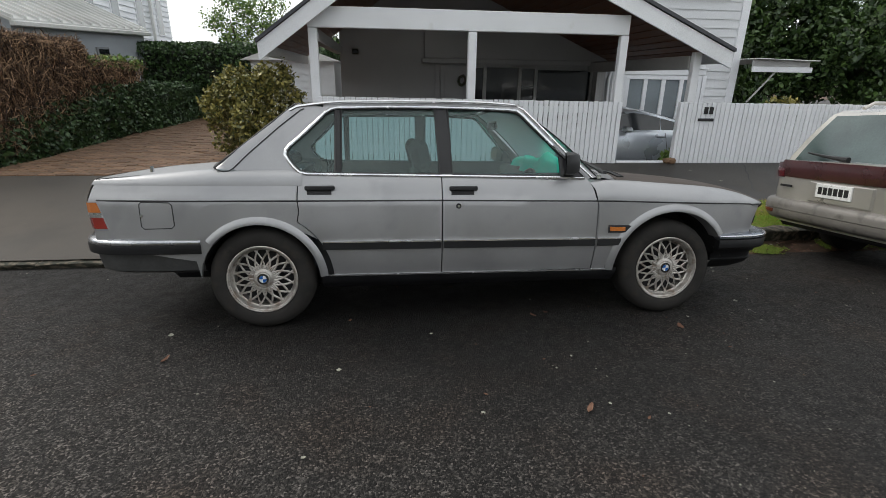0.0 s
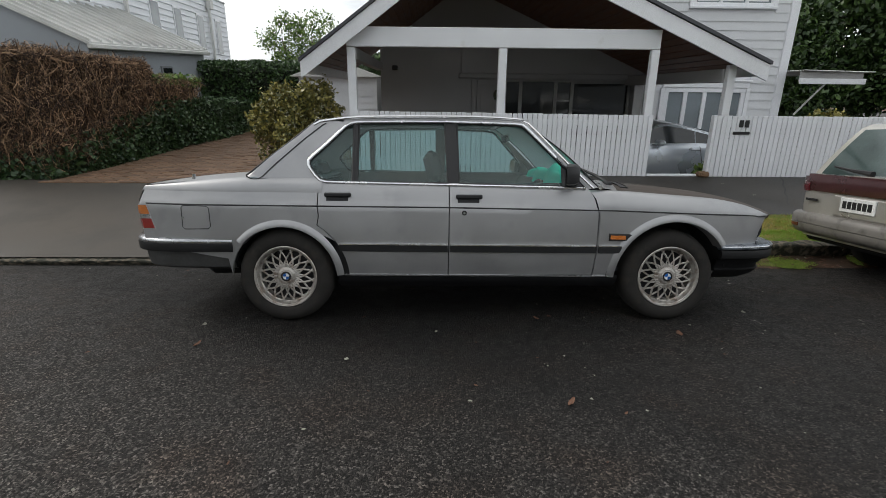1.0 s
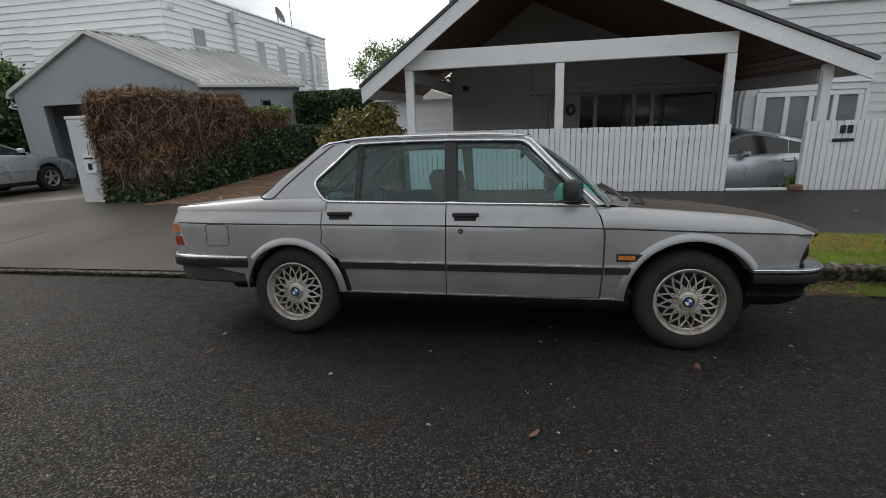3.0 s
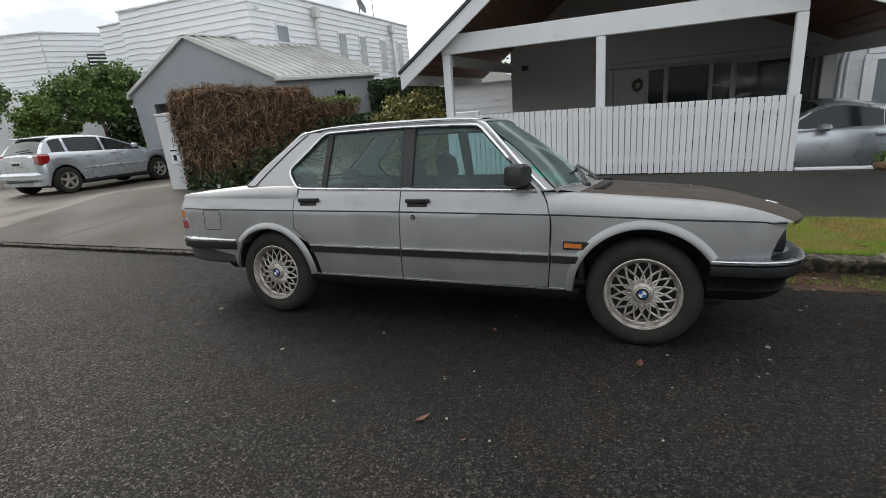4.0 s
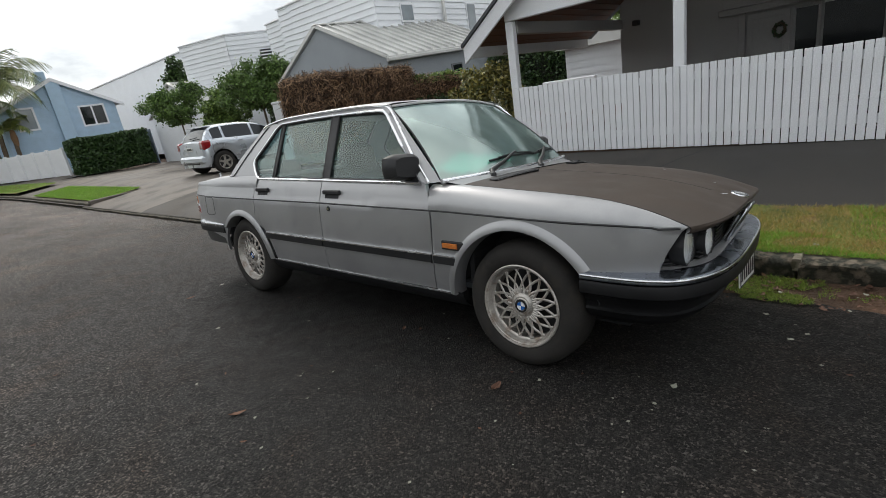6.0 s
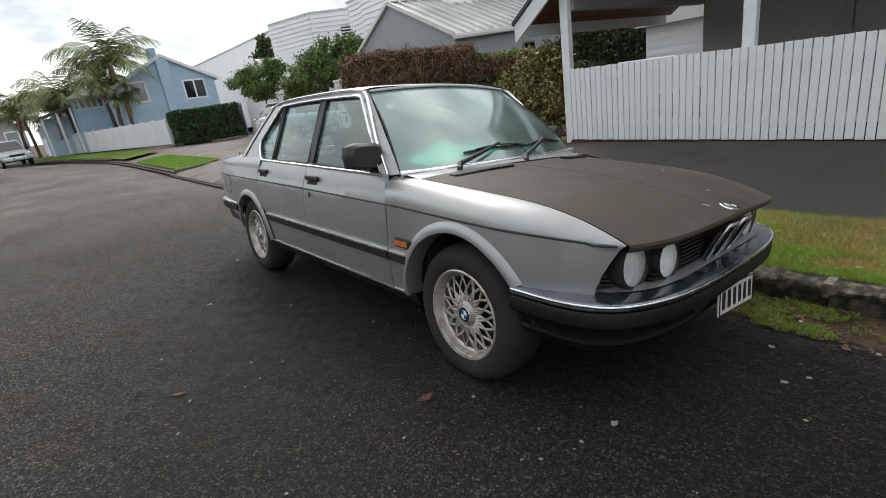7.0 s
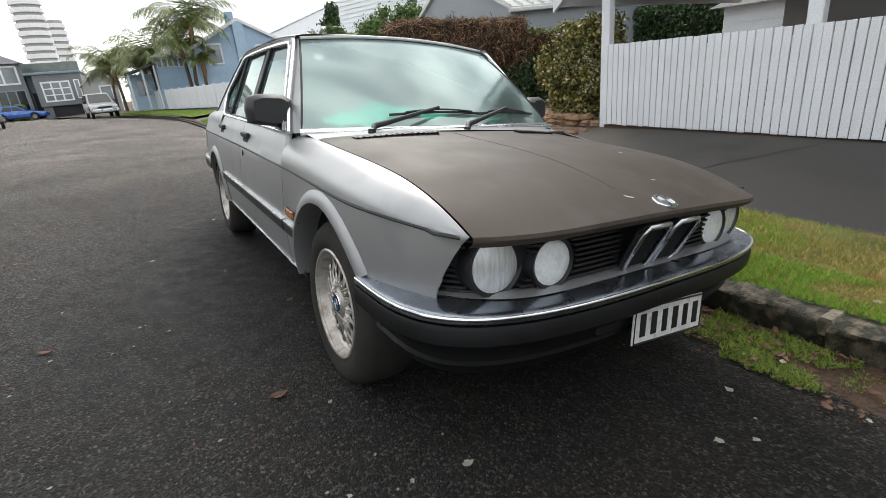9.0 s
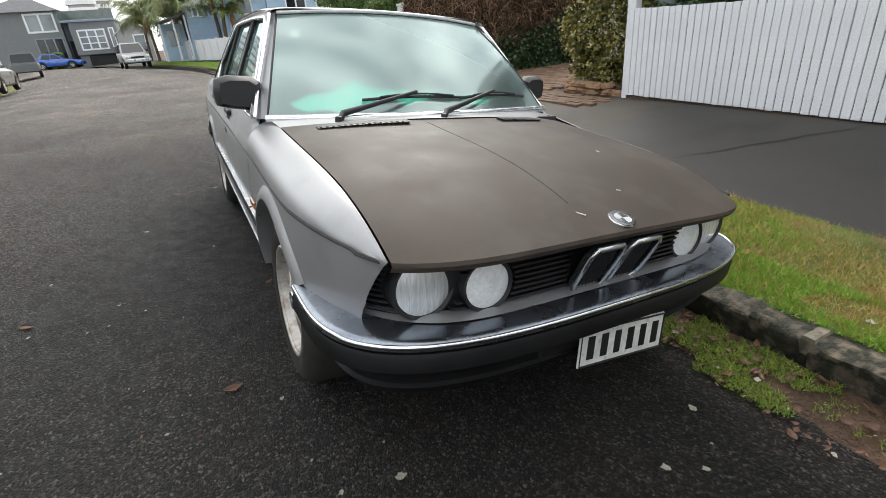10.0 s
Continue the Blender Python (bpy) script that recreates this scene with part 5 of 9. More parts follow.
# grey house at the end of the street, and far towers
gh = thing("grey_house", "modern grey house with white framed windows at the street's end", "house", pose(-62, 0, 0, 0, 0, 90))
part("upper_box", Shape().box(-8.3, -4.25, -0.9, 8, 1.15, 4.25, 0.03), M["greyhouse"], gh, "grey clad box over the garage")
part("tall_block", Shape().box(-15, -9.0, 0, 8, 0, 5.5), M["greyhouse"], gh)
part("link", Shape().box(-9.0, -4.3, 1.2, 8, 0, 4.2), M["bluegrey"], gh)
part("hip_roof", Shape().add([(-15.5, -0.5, 5.45), (-8.7, -0.5, 5.45), (-8.7, 8.4, 5.45), (-15.5, 8.4, 5.45), (-12.6, 3.4, 7.0), (-11.6, 3.4, 7.0)], [(0, 1, 5, 4), (1, 2, 5), (2, 3, 4, 5), (3, 0, 4), (3, 2, 1, 0)]), M["darkroof"], gh)
part("balcony_slab", Shape().box(-8.9, -4.1, -1.15, 8, 4.25, 4.46, 0.02), M["bluegrey"], gh)
part("balcony_glass", Shape().box(-8.85, -4.15, -1.08, -1.04, 4.47, 5.3).box(-4.19, -4.15, -1.04, 6, 4.47, 5.3), M["hatchglass"], gh, "green glass balustrade")
# solid near-black block stands for the shaded depth of the garage
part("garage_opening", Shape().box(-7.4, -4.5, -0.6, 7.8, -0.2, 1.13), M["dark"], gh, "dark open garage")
part("side_pier", Shape().box(-8.2, -7.42, -0.7, 7.8, -0.2, 1.14, 0.02), M["greyhouse"], gh)
casement(gh, -7.78, -5.32, 1.58, 3.55, -0.92, 3, M["white"], M["paleglass"], 0.15, rows=3)
casement(gh, -5.0, -4.5, 1.72, 3.6, -0.92, 1, M["white"], M["paleglass"], 0.1)
casement(gh, -11.9, -9.35, 3.5, 5.3, -0.02, 2, M["white"], M["paleglass"], 0.17)
casement(gh, -11.6, -9.2, 0.9, 3.0, -0.02, 3, M["bluegrey"], M["darkglass"], 0.12)
part("door", Shape().box(-8.9, -8.35, 1.1, 1.19, 0.1, 2.6, 0.02), M["dark"], gh)
gb = thing("clipped_hedge", "low green hedge before the grey house", "hedge")
part("core", Shape().box(-60.9, -60.3, -11.2, -9.6, 0.0, 1.4, 0.08), M["core"], gb)
lv, lf = leaves(np.random.default_rng(77).random((2600, 3)) * np.array([0.8, 1.8, 1.6]) + np.array([-61.0, -11.3, 0.0]), 0.14, np.random.default_rng(78))
part("foliage", quads("foliage", lv, lf, M["tree"]), None, gb)
for x0, w, h, yy in ((-300, 12.4, 49, -30), (-330, 12, 42, -25.2)):
    tw = thing("tower_block", "tall white apartment tower with banded balconies far away", "building", pose(x0, yy, 0))
    # lighter grey between the balconies: distance haze put into the colour
    part("core", Shape().lathe([(w / 2 - 0.9, 0), (w / 2 - 0.9, h)], 24, "z", caps=True), M["porch"], tw)
    for j in range(int(h / 3.2)):
        part("balcony", Shape().lathe([(w / 2 - 1, j * 3.2), (w / 2, j * 3.2), (w / 2, j * 3.2 + 1.9), (w / 2 - 1, j * 3.2 + 1.9)], 24, "z"), M["concretetower"], tw)
cot = thing("cottage", "small grey and white weatherboard cottage at the bend", "house", pose(-57, -2.7, 0.1, 0, 0, 90))
gable_house(cot, 2.9, 8, 2.75, 4.0, M["porch"], M["roofmetal"])
casement(cot, -0.1, 1.0, 1.0, 2.6, -0.02, 1, M["white"], M["paleglass"], 0.12)
cot2 = thing("cottage", "pale low cottage behind the palms at the bend", "house", pose(-50, 1.4, 0.1, 0, 0, 90))
gable_house(cot2, 3.4, 7, 2.3, 3.5, M["board"], M["roofmetal"])
casement(cot2, -1.2, -0.1, 0.9, 2.0, -0.02, 2, M["white"], M["darkglass"], 0.09)
casement(cot2, 0.3, 1.3, 0.9, 2.0, -0.02, 2, M["white"], M["darkglass"], 0.09)
shed = thing("pale_outbuilding", "pale boarded neighbour house seen past the porch", "house", pose(-2.2, 11.6, 0.2))
part("wall", Shape().box(-0.6, 1.6, 0, 5, 0, 1.75), M["board"], shed)
sb = new("cladding")
sb.parent, sb.matrix_basis = shed, pose(-0.6, 0, 0)
lapboards("weatherboard", sb, 2.2, 0.1, 1.75, 0.18, M["board"])
part("roof", Shape().prism([(-0.8, 1.70), (1.8, 1.70), (0.5, 2.15)], lambda p: (p[0], -0.3, p[1]), lambda p: (p[0], 5.2, p[1])), M["roofmetal"], shed)
part("side_wall", Shape().box(-0.9, 0.6, -0.9, -0.75, 0, 0.95, 0.02), M["white"], shed)

# white letterbox wall
mw = thing("letterbox_wall", "white painted masonry wall with a letterbox", "wall", pose(-6.17, 4.30, 0.15))
# white pier in pale grey: its shadow side put into the colour
part("pier", Shape().box(0, 0.50, 0, 0.3, 0, 1.50, 0.012).box(-0.012, 0.512, -0.012, 0.31, 1.50, 1.55, 0.008), M["board"], mw)
lb = part("letterbox", Shape().box(0.20, 0.44, -0.03, 0.004, 0.58, 0.92, 0.01), M["whiteboard"], mw, "white letterbox front")
part("slot", Shape().box(0.23, 0.41, -0.036, -0.028, 0.83, 0.86), M["ink"], lb)
part("number_bar", Shape().box(0.28, 0.36, -0.036, -0.028, 0.65, 0.76), M["ink"], lb)

# ---- plants ----
def blob_points(r, n, c, rad, shell=0.55):
    d = r.normal(size=(n, 3))
    d /= np.linalg.norm(d, axis=1)[:, None]
    q = (shell + (1 - shell) * r.random((n, 1))) ** 0.6
    return np.array(c) + d * q * np.array(rad)


def tree(name, label, base, blobs, leaf, n, material, trunk=0.09, seed=0, category="tree"):
    """Tapered trunk and limbs that reach into each clump of leaves."""
    t = thing(name, label, category, pose(*base))
    r = np.random.default_rng(seed)
    s = Shape()
    top = max(b[0][2] for b in blobs)
    fork = (0.05, 0.0, min(b[0][2] - b[1][2] * 0.6 for b in blobs))
    s.tube([(0, 0, -0.1), (0.03, 0.02, fork[2] * 0.5), fork], [trunk, trunk * 0.8, trunk * 0.65], 8)
    for c, rad in blobs:
        c = Vector(c)
        mid = (Vector(fork) + c) / 2 + Vector(r.normal(size=3) * 0.08)
        s.tube([fork, mid, c], [trunk * 0.5, trunk * 0.32, trunk * 0.12], 6)
        for k in range(5):
            e = c + Vector(r.normal(size=3) * np.array(rad) * 0.45)
            s.tube([mid, (mid + e) / 2 + Vector(r.normal(size=3) * 0.05), e], [trunk * 0.2, trunk * 0.12, trunk * 0.05], 5)
    part("trunk", s, M["bark"], t, smooth=50)
    vol = [b[1][0] * b[1][1] * b[1][2] for b in blobs]
    pts = []
    for b, v in zip(blobs, vol):
        m = int(n * v / sum(vol))
        clumps = blob_points(r, 26, b[0], b[1], 0.35)
        pick = clumps[r.integers(0, 26, m)]
        pts.append(pick + r.normal(size=(m, 3)) * np.array(b[1]) * 0.17)
    lv, lf = leaves(np.concatenate(pts), leaf, r)
    part("crown", quads("crown", lv, lf, material), None, t)
    return t


def hedge_box(r, n, x0, x1, y0, y1, z0, z1, depth=0.16):
    """Points near the faces of a clipped box."""
    p = r.random((n, 3)) * np.array([x1 - x0, y1 - y0, z1 - z0]) + np.array([x0, y0, z0])
    face = r.integers(0, 5, n)
    off = r.random(n) ** 1.5 * depth - 0.05
    p[face == 0, 0] = x1 - off[face == 0]
    p[face == 1, 1] = y0 + off[face == 1]
    p[face == 2, 2] = z1 - off[face == 2]
    p[face == 3, 0] = x0 + off[face == 3]
    p[face == 4, 0] = x1 - off[face == 4]
    lump = np.array([noise.noise((a * 1.7, b * 1.7, c * 1.7)) for a, b, c in p])
    p += lump[:, None] * 0.09
    return p


def twigs(r, pts, length, width, x1, y0, z1):
    """Long bent dry twigs that lie along the clipped faces of a hedge."""
    n = len(pts)
    axis = np.argmin(np.abs(np.stack([x1 - pts[:, 0], pts[:, 1] - y0, z1 - pts[:, 2]], 1)), 1)
    d = r.normal(size=(n, 3))
    d[np.arange(n), axis] *= 0.22
    d /= np.linalg.norm(d, axis=1)[:, None]
    w = np.cross(d, r.normal(size=(n, 3)))
    w[np.arange(n), axis] *= 0.4
    w /= np.linalg.norm(w, axis=1)[:, None]
    L = length * (0.35 + r.random((n, 1)))
    bow = w * L * 0.28 * r.normal(size=(n, 1))
    q = np.cross(d, w) * width * (0.6 + 0.8 * r.random((n, 1)))
    row = [pts - d * L / 2, pts - d * L * 0.17 + bow, pts + d * L * 0.17 + bow * 0.9, pts + d * L / 2 - bow * 0.3]
    v = np.stack([p + sgn * q * k for p, k in zip(row, (1.0, 0.9, 0.75, 0.4)) for sgn in (-1, 1)], 1).reshape(-1, 3)
    f = (np.array([[0, 1, 3, 2], [2, 3, 5, 4], [4, 5, 7, 6]])[None] + 8 * np.arange(n)[:, None, None]).reshape(-1, 4)
    return v, f


r = np.random.default_rng(7)
hg = thing("hedge", "tall clipped hedge, brown dry twigs above and green ivy below", "hedge")
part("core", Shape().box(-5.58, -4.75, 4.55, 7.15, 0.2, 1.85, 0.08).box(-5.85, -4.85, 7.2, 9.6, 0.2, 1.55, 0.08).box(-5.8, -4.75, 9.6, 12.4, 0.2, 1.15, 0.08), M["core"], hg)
def dry(pt):
    return pt[pt[:, 2] > 0.42 + 0.21 * (pt[:, 1] - 4.3) + 0.15 * r.normal(size=len(pt)) + 0.12 * np.sin(pt[:, 1] * 2)]


tall_v, tall_f = twigs(r, dry(hedge_box(r, 66000, -5.72, -4.64, 4.32, 7.25, 0.35, 1.98, 0.2)), 0.27, 0.0046, -4.64, 4.32, 1.98)
low_v, low_f = twigs(r, dry(hedge_box(r, 8000, -5.6, -4.72, 7.2, 9.6, 1.05, 1.70, 0.16)), 0.30, 0.005, -4.72, 7.2, 1.70)
tv, tf = np.concatenate([tall_v, low_v]), np.concatenate([tall_f, low_f + len(tall_v)])
part("dry_thicket", quads("dry_thicket", tv, tf, M["twig"]), None, hg, "dry brown interlaced twigs")
pt = np.concatenate([hedge_box(r, 16000, -5.72, -4.58, 4.28, 7.3, 0.2, 1.25), hedge_box(r, 9000, -5.9, -4.6, 7.2, 9.6, 0.2, 1.3), hedge_box(r, 12000, -5.85, -4.55, 9.5, 12.5, 0.2, 1.25)])
pt = pt[r.random(len(pt)) > np.clip((pt[:, 2] - 0.28 - 0.19 * (pt[:, 1] - 4.3)) / 0.5, 0, 1) * (pt[:, 1] < 9.5)]
lv, lf = leaves(pt, 0.055, r, aspect=1.3)
part("ivy", quads("ivy", lv, lf, M["ivy"]), None, hg, "glossy dark green ivy")
pt = hedge_box(r, 1800, -5.9, -4.72, 7.2, 9.6, 1.6, 1.8, 0.1)
lv, lf = leaves(pt, 0.05, r)
part("fresh_growth", quads("fresh_growth", lv, lf, M["tree"]), None, hg)

fh = thing("far_hedge", "tall dense dark green clipped hedge across the drive's end", "hedge")
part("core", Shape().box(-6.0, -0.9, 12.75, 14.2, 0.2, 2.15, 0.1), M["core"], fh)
lv, lf = leaves(hedge_box(r, 34000, -6.15, -0.75, 12.55, 14.4, 0.25, 2.32, 0.22), 0.06, r, aspect=1.4)
part("foliage", quads("foliage", lv, lf, M["hedge"]), None, fh)
bx = thing("clipped_hedge", "square dark green hedge beside the blue house", "hedge")
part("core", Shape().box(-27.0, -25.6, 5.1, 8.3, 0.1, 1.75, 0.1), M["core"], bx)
lv, lf = leaves(hedge_box(r, 16000, -27.1, -25.5, 5.0, 8.4, 0.15, 1.85, 0.18), 0.08, r)
part("foliage", quads("foliage", lv, lf, M["hedge"]), None, bx)

bush = tree("flowering_bush", "loose yellow-green bush with cream flower heads", (-1.22, 5.45, 0.25),
            [((-0.58, -0.15, 0.78), (0.24, 0.26, 0.34)), ((-0.17, -0.1, 1.14), (0.25, 0.28, 0.28)), ((0.32, 0.0, 1.08), (0.34, 0.34, 0.33)), ((-0.08, -0.22, 0.62), (0.36, 0.34, 0.42)), ((0.50, -0.12, 0.62), (0.36, 0.34, 0.36)),
             ((-0.25, 0.35, 0.85), (0.45, 0.36, 0.45)), ((-0.50, -0.05, 0.28), (0.20, 0.20, 0.22)), ((0.15, -0.2, 0.25), (0.4, 0.3, 0.22))], 0.036, 21000, M["variegated"], 0.035, 2, "bush")
pt = np.concatenate([blob_points(r, 40, (0.25, -0.42, 0.75), (0.42, 0.16, 0.42), 0.5)[r.integers(0, 40, 420)]]) + r.normal(size=(420, 3)) * 0.02
lv, lf = leaves(pt, 0.017, r, aspect=1.0)
tagged(part("flower_heads", quads("flower_heads", lv, lf, M["petal"]), None, bush), "cream flower heads", kind="stuff")
tree("low_plant", "small green plant at the fence foot", (5.6, 4.95, 0.2), [((0, 0, 0.12), (0.25, 0.12, 0.1))], 0.05, 300, M["tree"], 0.015, 5, "plant")
tree("garden_plant", "green shrub peeping over the fence", (7.9, 5.6, 0.25), [((0, 0, 0.88), (0.30, 0.2, 0.14))], 0.05, 500, M["variegated"], 0.03, 6, "bush")

tree("small_tree", "thin-leaved grey-green tree behind the hedge", (-3.9, 16.5, 0.3), [((-0.6, 0, 2.9), (0.8, 0.7, 0.9)), ((0.5, 0, 3.2), (0.8, 0.7, 0.8)), ((0.9, 0.2, 2.2), (0.9, 0.8, 0.8)), ((-0.3, 0, 2.0), (0.9, 0.8, 0.8))], 0.06, 7500, M["tree"], 0.08, 8)
tree("driveway_tree", "young broad-leaved tree beside the driveway", (-13.95, 8.65, 0.2), [((0, 0, 2.55), (0.95, 0.95, 0.72)), ((-0.45, -0.65, 2.3), (0.7, 0.7, 0.6)), ((0.4, 0.6, 2.7), (0.7, 0.7, 0.62)), ((0, 0, 1.9), (0.85, 0.85, 0.45))], 0.058, 24000, M["midtree"], 0.06, 9)
tree("driveway_tree", "small round tree beside the white outbuilding", (-16.15, 8.2, 0.2), [((0, 0, 2.1), (0.62, 0.68, 0.62)), ((0.28, 0.42, 1.7), (0.52, 0.55, 0.5)), ((-0.25, -0.4, 1.75), (0.5, 0.5, 0.48)), ((0, 0, 1.35), (0.6, 0.6, 0.35))], 0.055, 14000, M["tree"], 0.04, 10)
tree("driveway_tree", "spreading thin-stemmed green tree before the white outbuilding", (-18.3, 7.3, 0.2), [((0, 0, 2.4), (0.85, 0.85, 0.62)), ((-0.45, -0.6, 2.2), (0.62, 0.62, 0.5)), ((0.35, 0.5, 2.6), (0.55, 0.6, 0.48)), ((0, 0, 1.8), (0.75, 0.75, 0.36))], 0.055, 13000, M["midtree"], 0.045, 11)
tree("garden_tree", "loose dark tree beside the white boarded house", (-23.6, 9.9, 0.2), [((0.35, 0, 4.3), (0.45, 0.5, 0.55)), ((0.0, 0, 3.6), (0.8, 0.6, 0.6)), ((-0.9, 0, 3.1), (0.9, 0.6, 0.5))], 0.1, 4200, M["deeptree"], 0.07, 12)
tree("shade_shrub", "deep green shrubs in the shade beside the garage", (-13.6, 10.2, 0.2), [((0, 0, 0.9), (1.3, 0.5, 0.9)), ((-1.5, 0.1, 1.0), (1.2, 0.5, 0.9))], 0.1, 6000, M["deeptree"], 0.05, 13, "bush")
for i, (x, y, s, m) in enumerate(((12.2, 15, 1.0, "deeptree"), (15.5, 16, 1.35, "deeptree"), (19, 14, 1.2, "deeptree"), (13.5, 20, 1.7, "deeptree"), (23, 19, 1.6, "deeptree"))):
    tree("garden_tree", "large leafy tree behind the house", (x, y, 0.2), [((0, 0, 2.6 * s), (1.7 * s, 1.5 * s, 1.2 * s)), ((-1.1 * s, 0, 1.8 * s), (1.2 * s, 1.2 * s, 1.2 * s)), ((1.1 * s, 0.2, 2.0 * s), (1.4 * s, 1.2 * s, 1.3 * s)), ((0.2, -0.6, 1.0 * s), (1.7 * s, 1.0 * s, 0.9 * s)), ((0.3, 0, 3.6 * s), (1.0 * s, 1.0 * s, 0.8 * s))], 0.12, 26000, M[m], 0.16, 30 + i)
tree("garden_tree", "dark tree past the porch", (-2.0, 18, 0.2), [((0, 0, 2.0), (1.6, 1.2, 1.0)), ((1.6, 0, 1.6), (1.2, 1, 1.0))], 0.12, 6000, M["deeptree"], 0.1, 40)


def palm(base, height, n, length, seed, bend_y):
    t = thing("palm", "feathery palm with a slim ringed trunk and drooping fronds", "palm", pose(*base))
    r = np.random.default_rng(seed)
    lean = r.normal() * 0.15
    s = Shape()
    s.tube([(lean * u * u, bend_y * u * u, height * u) for u in np.linspace(0, 1, 15)], [0.125 - 0.04 * u + 0.010 * (k % 2) for k, u in enumerate(np.linspace(0, 1, 15))], 9)
    part("trunk", s, M["bark"], t, smooth=50)
    for i in range(n):
        az = 2.4 * i + r.normal() * 0.2
        el = radians(r.uniform(12, 85))
        L = length * r.uniform(0.75, 1.1)
        p, pts = np.array([lean, bend_y, height]), []
        m = 32
        for j in range(m + 1):
            u = j / m
            a = el - (1.35 + 0.65 * math.cos(el)) * u ** 1.6
            pts.append(p.copy())
            p = p + np.array([math.cos(az) * math.cos(a), math.sin(az) * math.cos(a), math.sin(a)]) * L / m
        vs = []
        for j in range(2, m):
            tan = pts[j + 1] - pts[j - 1]
            tan /= np.linalg.norm(tan)
            out = np.cross(tan, (0, 0, 1.0))
            out /= max(0.2, np.linalg.norm(out))
            for sd in (-1, 1):
                ll = length * 0.30 * math.sin(math.pi * (0.12 + 0.86 * j / m)) ** 0.7
                d = out * sd * 0.85 + tan * 0.55 + np.array([0, 0, -0.55 + 0.2 * r.normal()])
                tip = pts[j] + d * ll
                w = tan * 0.034
                vs += [pts[j] - w, pts[j] + w, tip + w * 0.2, tip - w * 0.2]
            w = out * 0.014
            vs += [pts[j - 1] - w, pts[j - 1] + w, pts[j] + w, pts[j] - w]
        part("frond", quads("frond", np.array(vs), np.arange(len(vs)).reshape(-1, 4), M["palm"]), None, t)
    s = Shape().tube([(lean * 0.8, bend_y * 0.8, height - 0.9), (lean * 0.9, bend_y * 0.9, height - 0.45), (lean, bend_y, height)], [0.10, 0.17, 0.1], 9)
    part("dry_skirt", s, M["deadleaf"], t, "brown dry leaf bases", 50)
    return t


palm((-33.0, 3.45, 0.2), 5.0, 26, 3.5, 1, 0.5)
palm((-33.6, 3.25, 0.2), 3.9, 20, 2.5, 2, -0.15)
palm((-32.6, 4.0, 0.2), 2.8, 10, 1.3, 7, 0.1)
palm((-40.0, 1.55, 0.2), 3.8, 22, 3.2, 3, -0.2)
palm((-42.5, 0.9, 0.2), 3.0, 20, 2.9, 4, 0.2)
palm((-48, -0.9, 0.2), 3.6, 22, 3.3, 5, -0.2)
palm((-52, -1.6, 0.2), 3.2, 20, 3.0, 6, 0.2)

# ---- the old silver saloon: x forward, rear axle at 0, y across (0 on the centre line), z up from the tyre's foot ----
CAR = thing("saloon_car", "old silver four-door saloon with a matt brown-black bonnet", "car", pose(0, 0.763, -0.0846, -6.2, 0, 0))
WB, HUB = 2.625, 0.315
R_IN, R_OUT = (0.352, 0.392), (0.395, 0.436)      # wheel arches: rear, front


def crease_z(x):
    if x < 1.1:
        return 0.7975 + 0.0078 * (1.1 - x)
    return 0.8145 - 0.0155 * x - 0.02 * max(0, x - 2.2) - 0.15 * max(0, x - 3.0) ** 2


def half_width(x):
    w = 0.847
    if x < -0.3:
        w -= 0.062 * ((-0.3 - x) / 0.6) ** 2
    if x > 2.75:
        w -= 0.100 * ((x - 2.75) / 0.485) ** 2.2
    return w


def flank_y(x, z):
    """Half width of the side at a height up to the waist."""
    c = crease_z(x)
    if z <= c:
        d = smoothed(z, [0.22, 0.33, 0.42, 0.52, 0.62, 0.72, 0.83], [0.055, 0.026, 0.010, 0.002, 0.0, 0.002, 0.006])
    else:
        d = smoothed(z - c, [0.0, 0.012, 0.05, 0.10, 0.15, 0.20], [0.005, 0.012, 0.024, 0.040, 0.064, 0.10])
    return half_width(x) - d


def arch_z(x):
    """Lower edge of the side."""
    z = 0.332
    for cx, r in ((0.0, R_IN[0]), (WB, R_IN[1])):
        d = abs(x - cx)
        if d < r:
            z = max(z, HUB + math.sqrt(r * r - d * d))
    return z


def waist_z(x):
    return smoothed(x, [0.2, 1.1, 2.05, 2.2], [0.962, 0.950, 0.924, 0.92])


def nose_x(xs, y):
    """The front is bowed in plan."""
    t = min(1, max(0, (xs - 2.35) / 0.885))
    return xs + 0.235 * (1 - min(1, abs(y) / 0.80) ** 5) * t * t


def panel_x(y):
    """Plan of the lamp panel under the bonnet's lip."""
    return 3.236 + 0.207 * (1 - min(1, abs(y) / 0.747) ** 6)


def tail_x(xs, y):
    t = min(1, max(0, (-0.2 - xs) / 0.68))
    return xs - 0.055 * (1 - min(1, abs(y) / 0.79) ** 6) * t


def end_x(z):
    """Profile of the tail."""
    return smoothed(z, [0.5, 0.66, 0.75, 0.81, 0.88, 0.925, 0.945], [-0.925, -0.938, -0.950, -0.950, -0.925, -0.897, -0.872])


def pulled(x, z):
    """Moves the last stretch of the side to the tail's profile."""
    return x if x > -0.6 else -0.6 - (x + 0.6) / 0.335 * (end_x(z) + 0.6)


def bonnet_edge(x):
    """Half width and height of the bonnet's side edge."""
    t = (x - 2.26) / 0.975
    return 0.722 - 0.028 * t, smoothed(x, [2.2, 2.26, 2.5, 2.8, 2.95, 3.05, 3.12, 3.18, 3.236], [0.908, 0.906, 0.887, 0.862, 0.842, 0.818, 0.794, 0.767, 0.737])


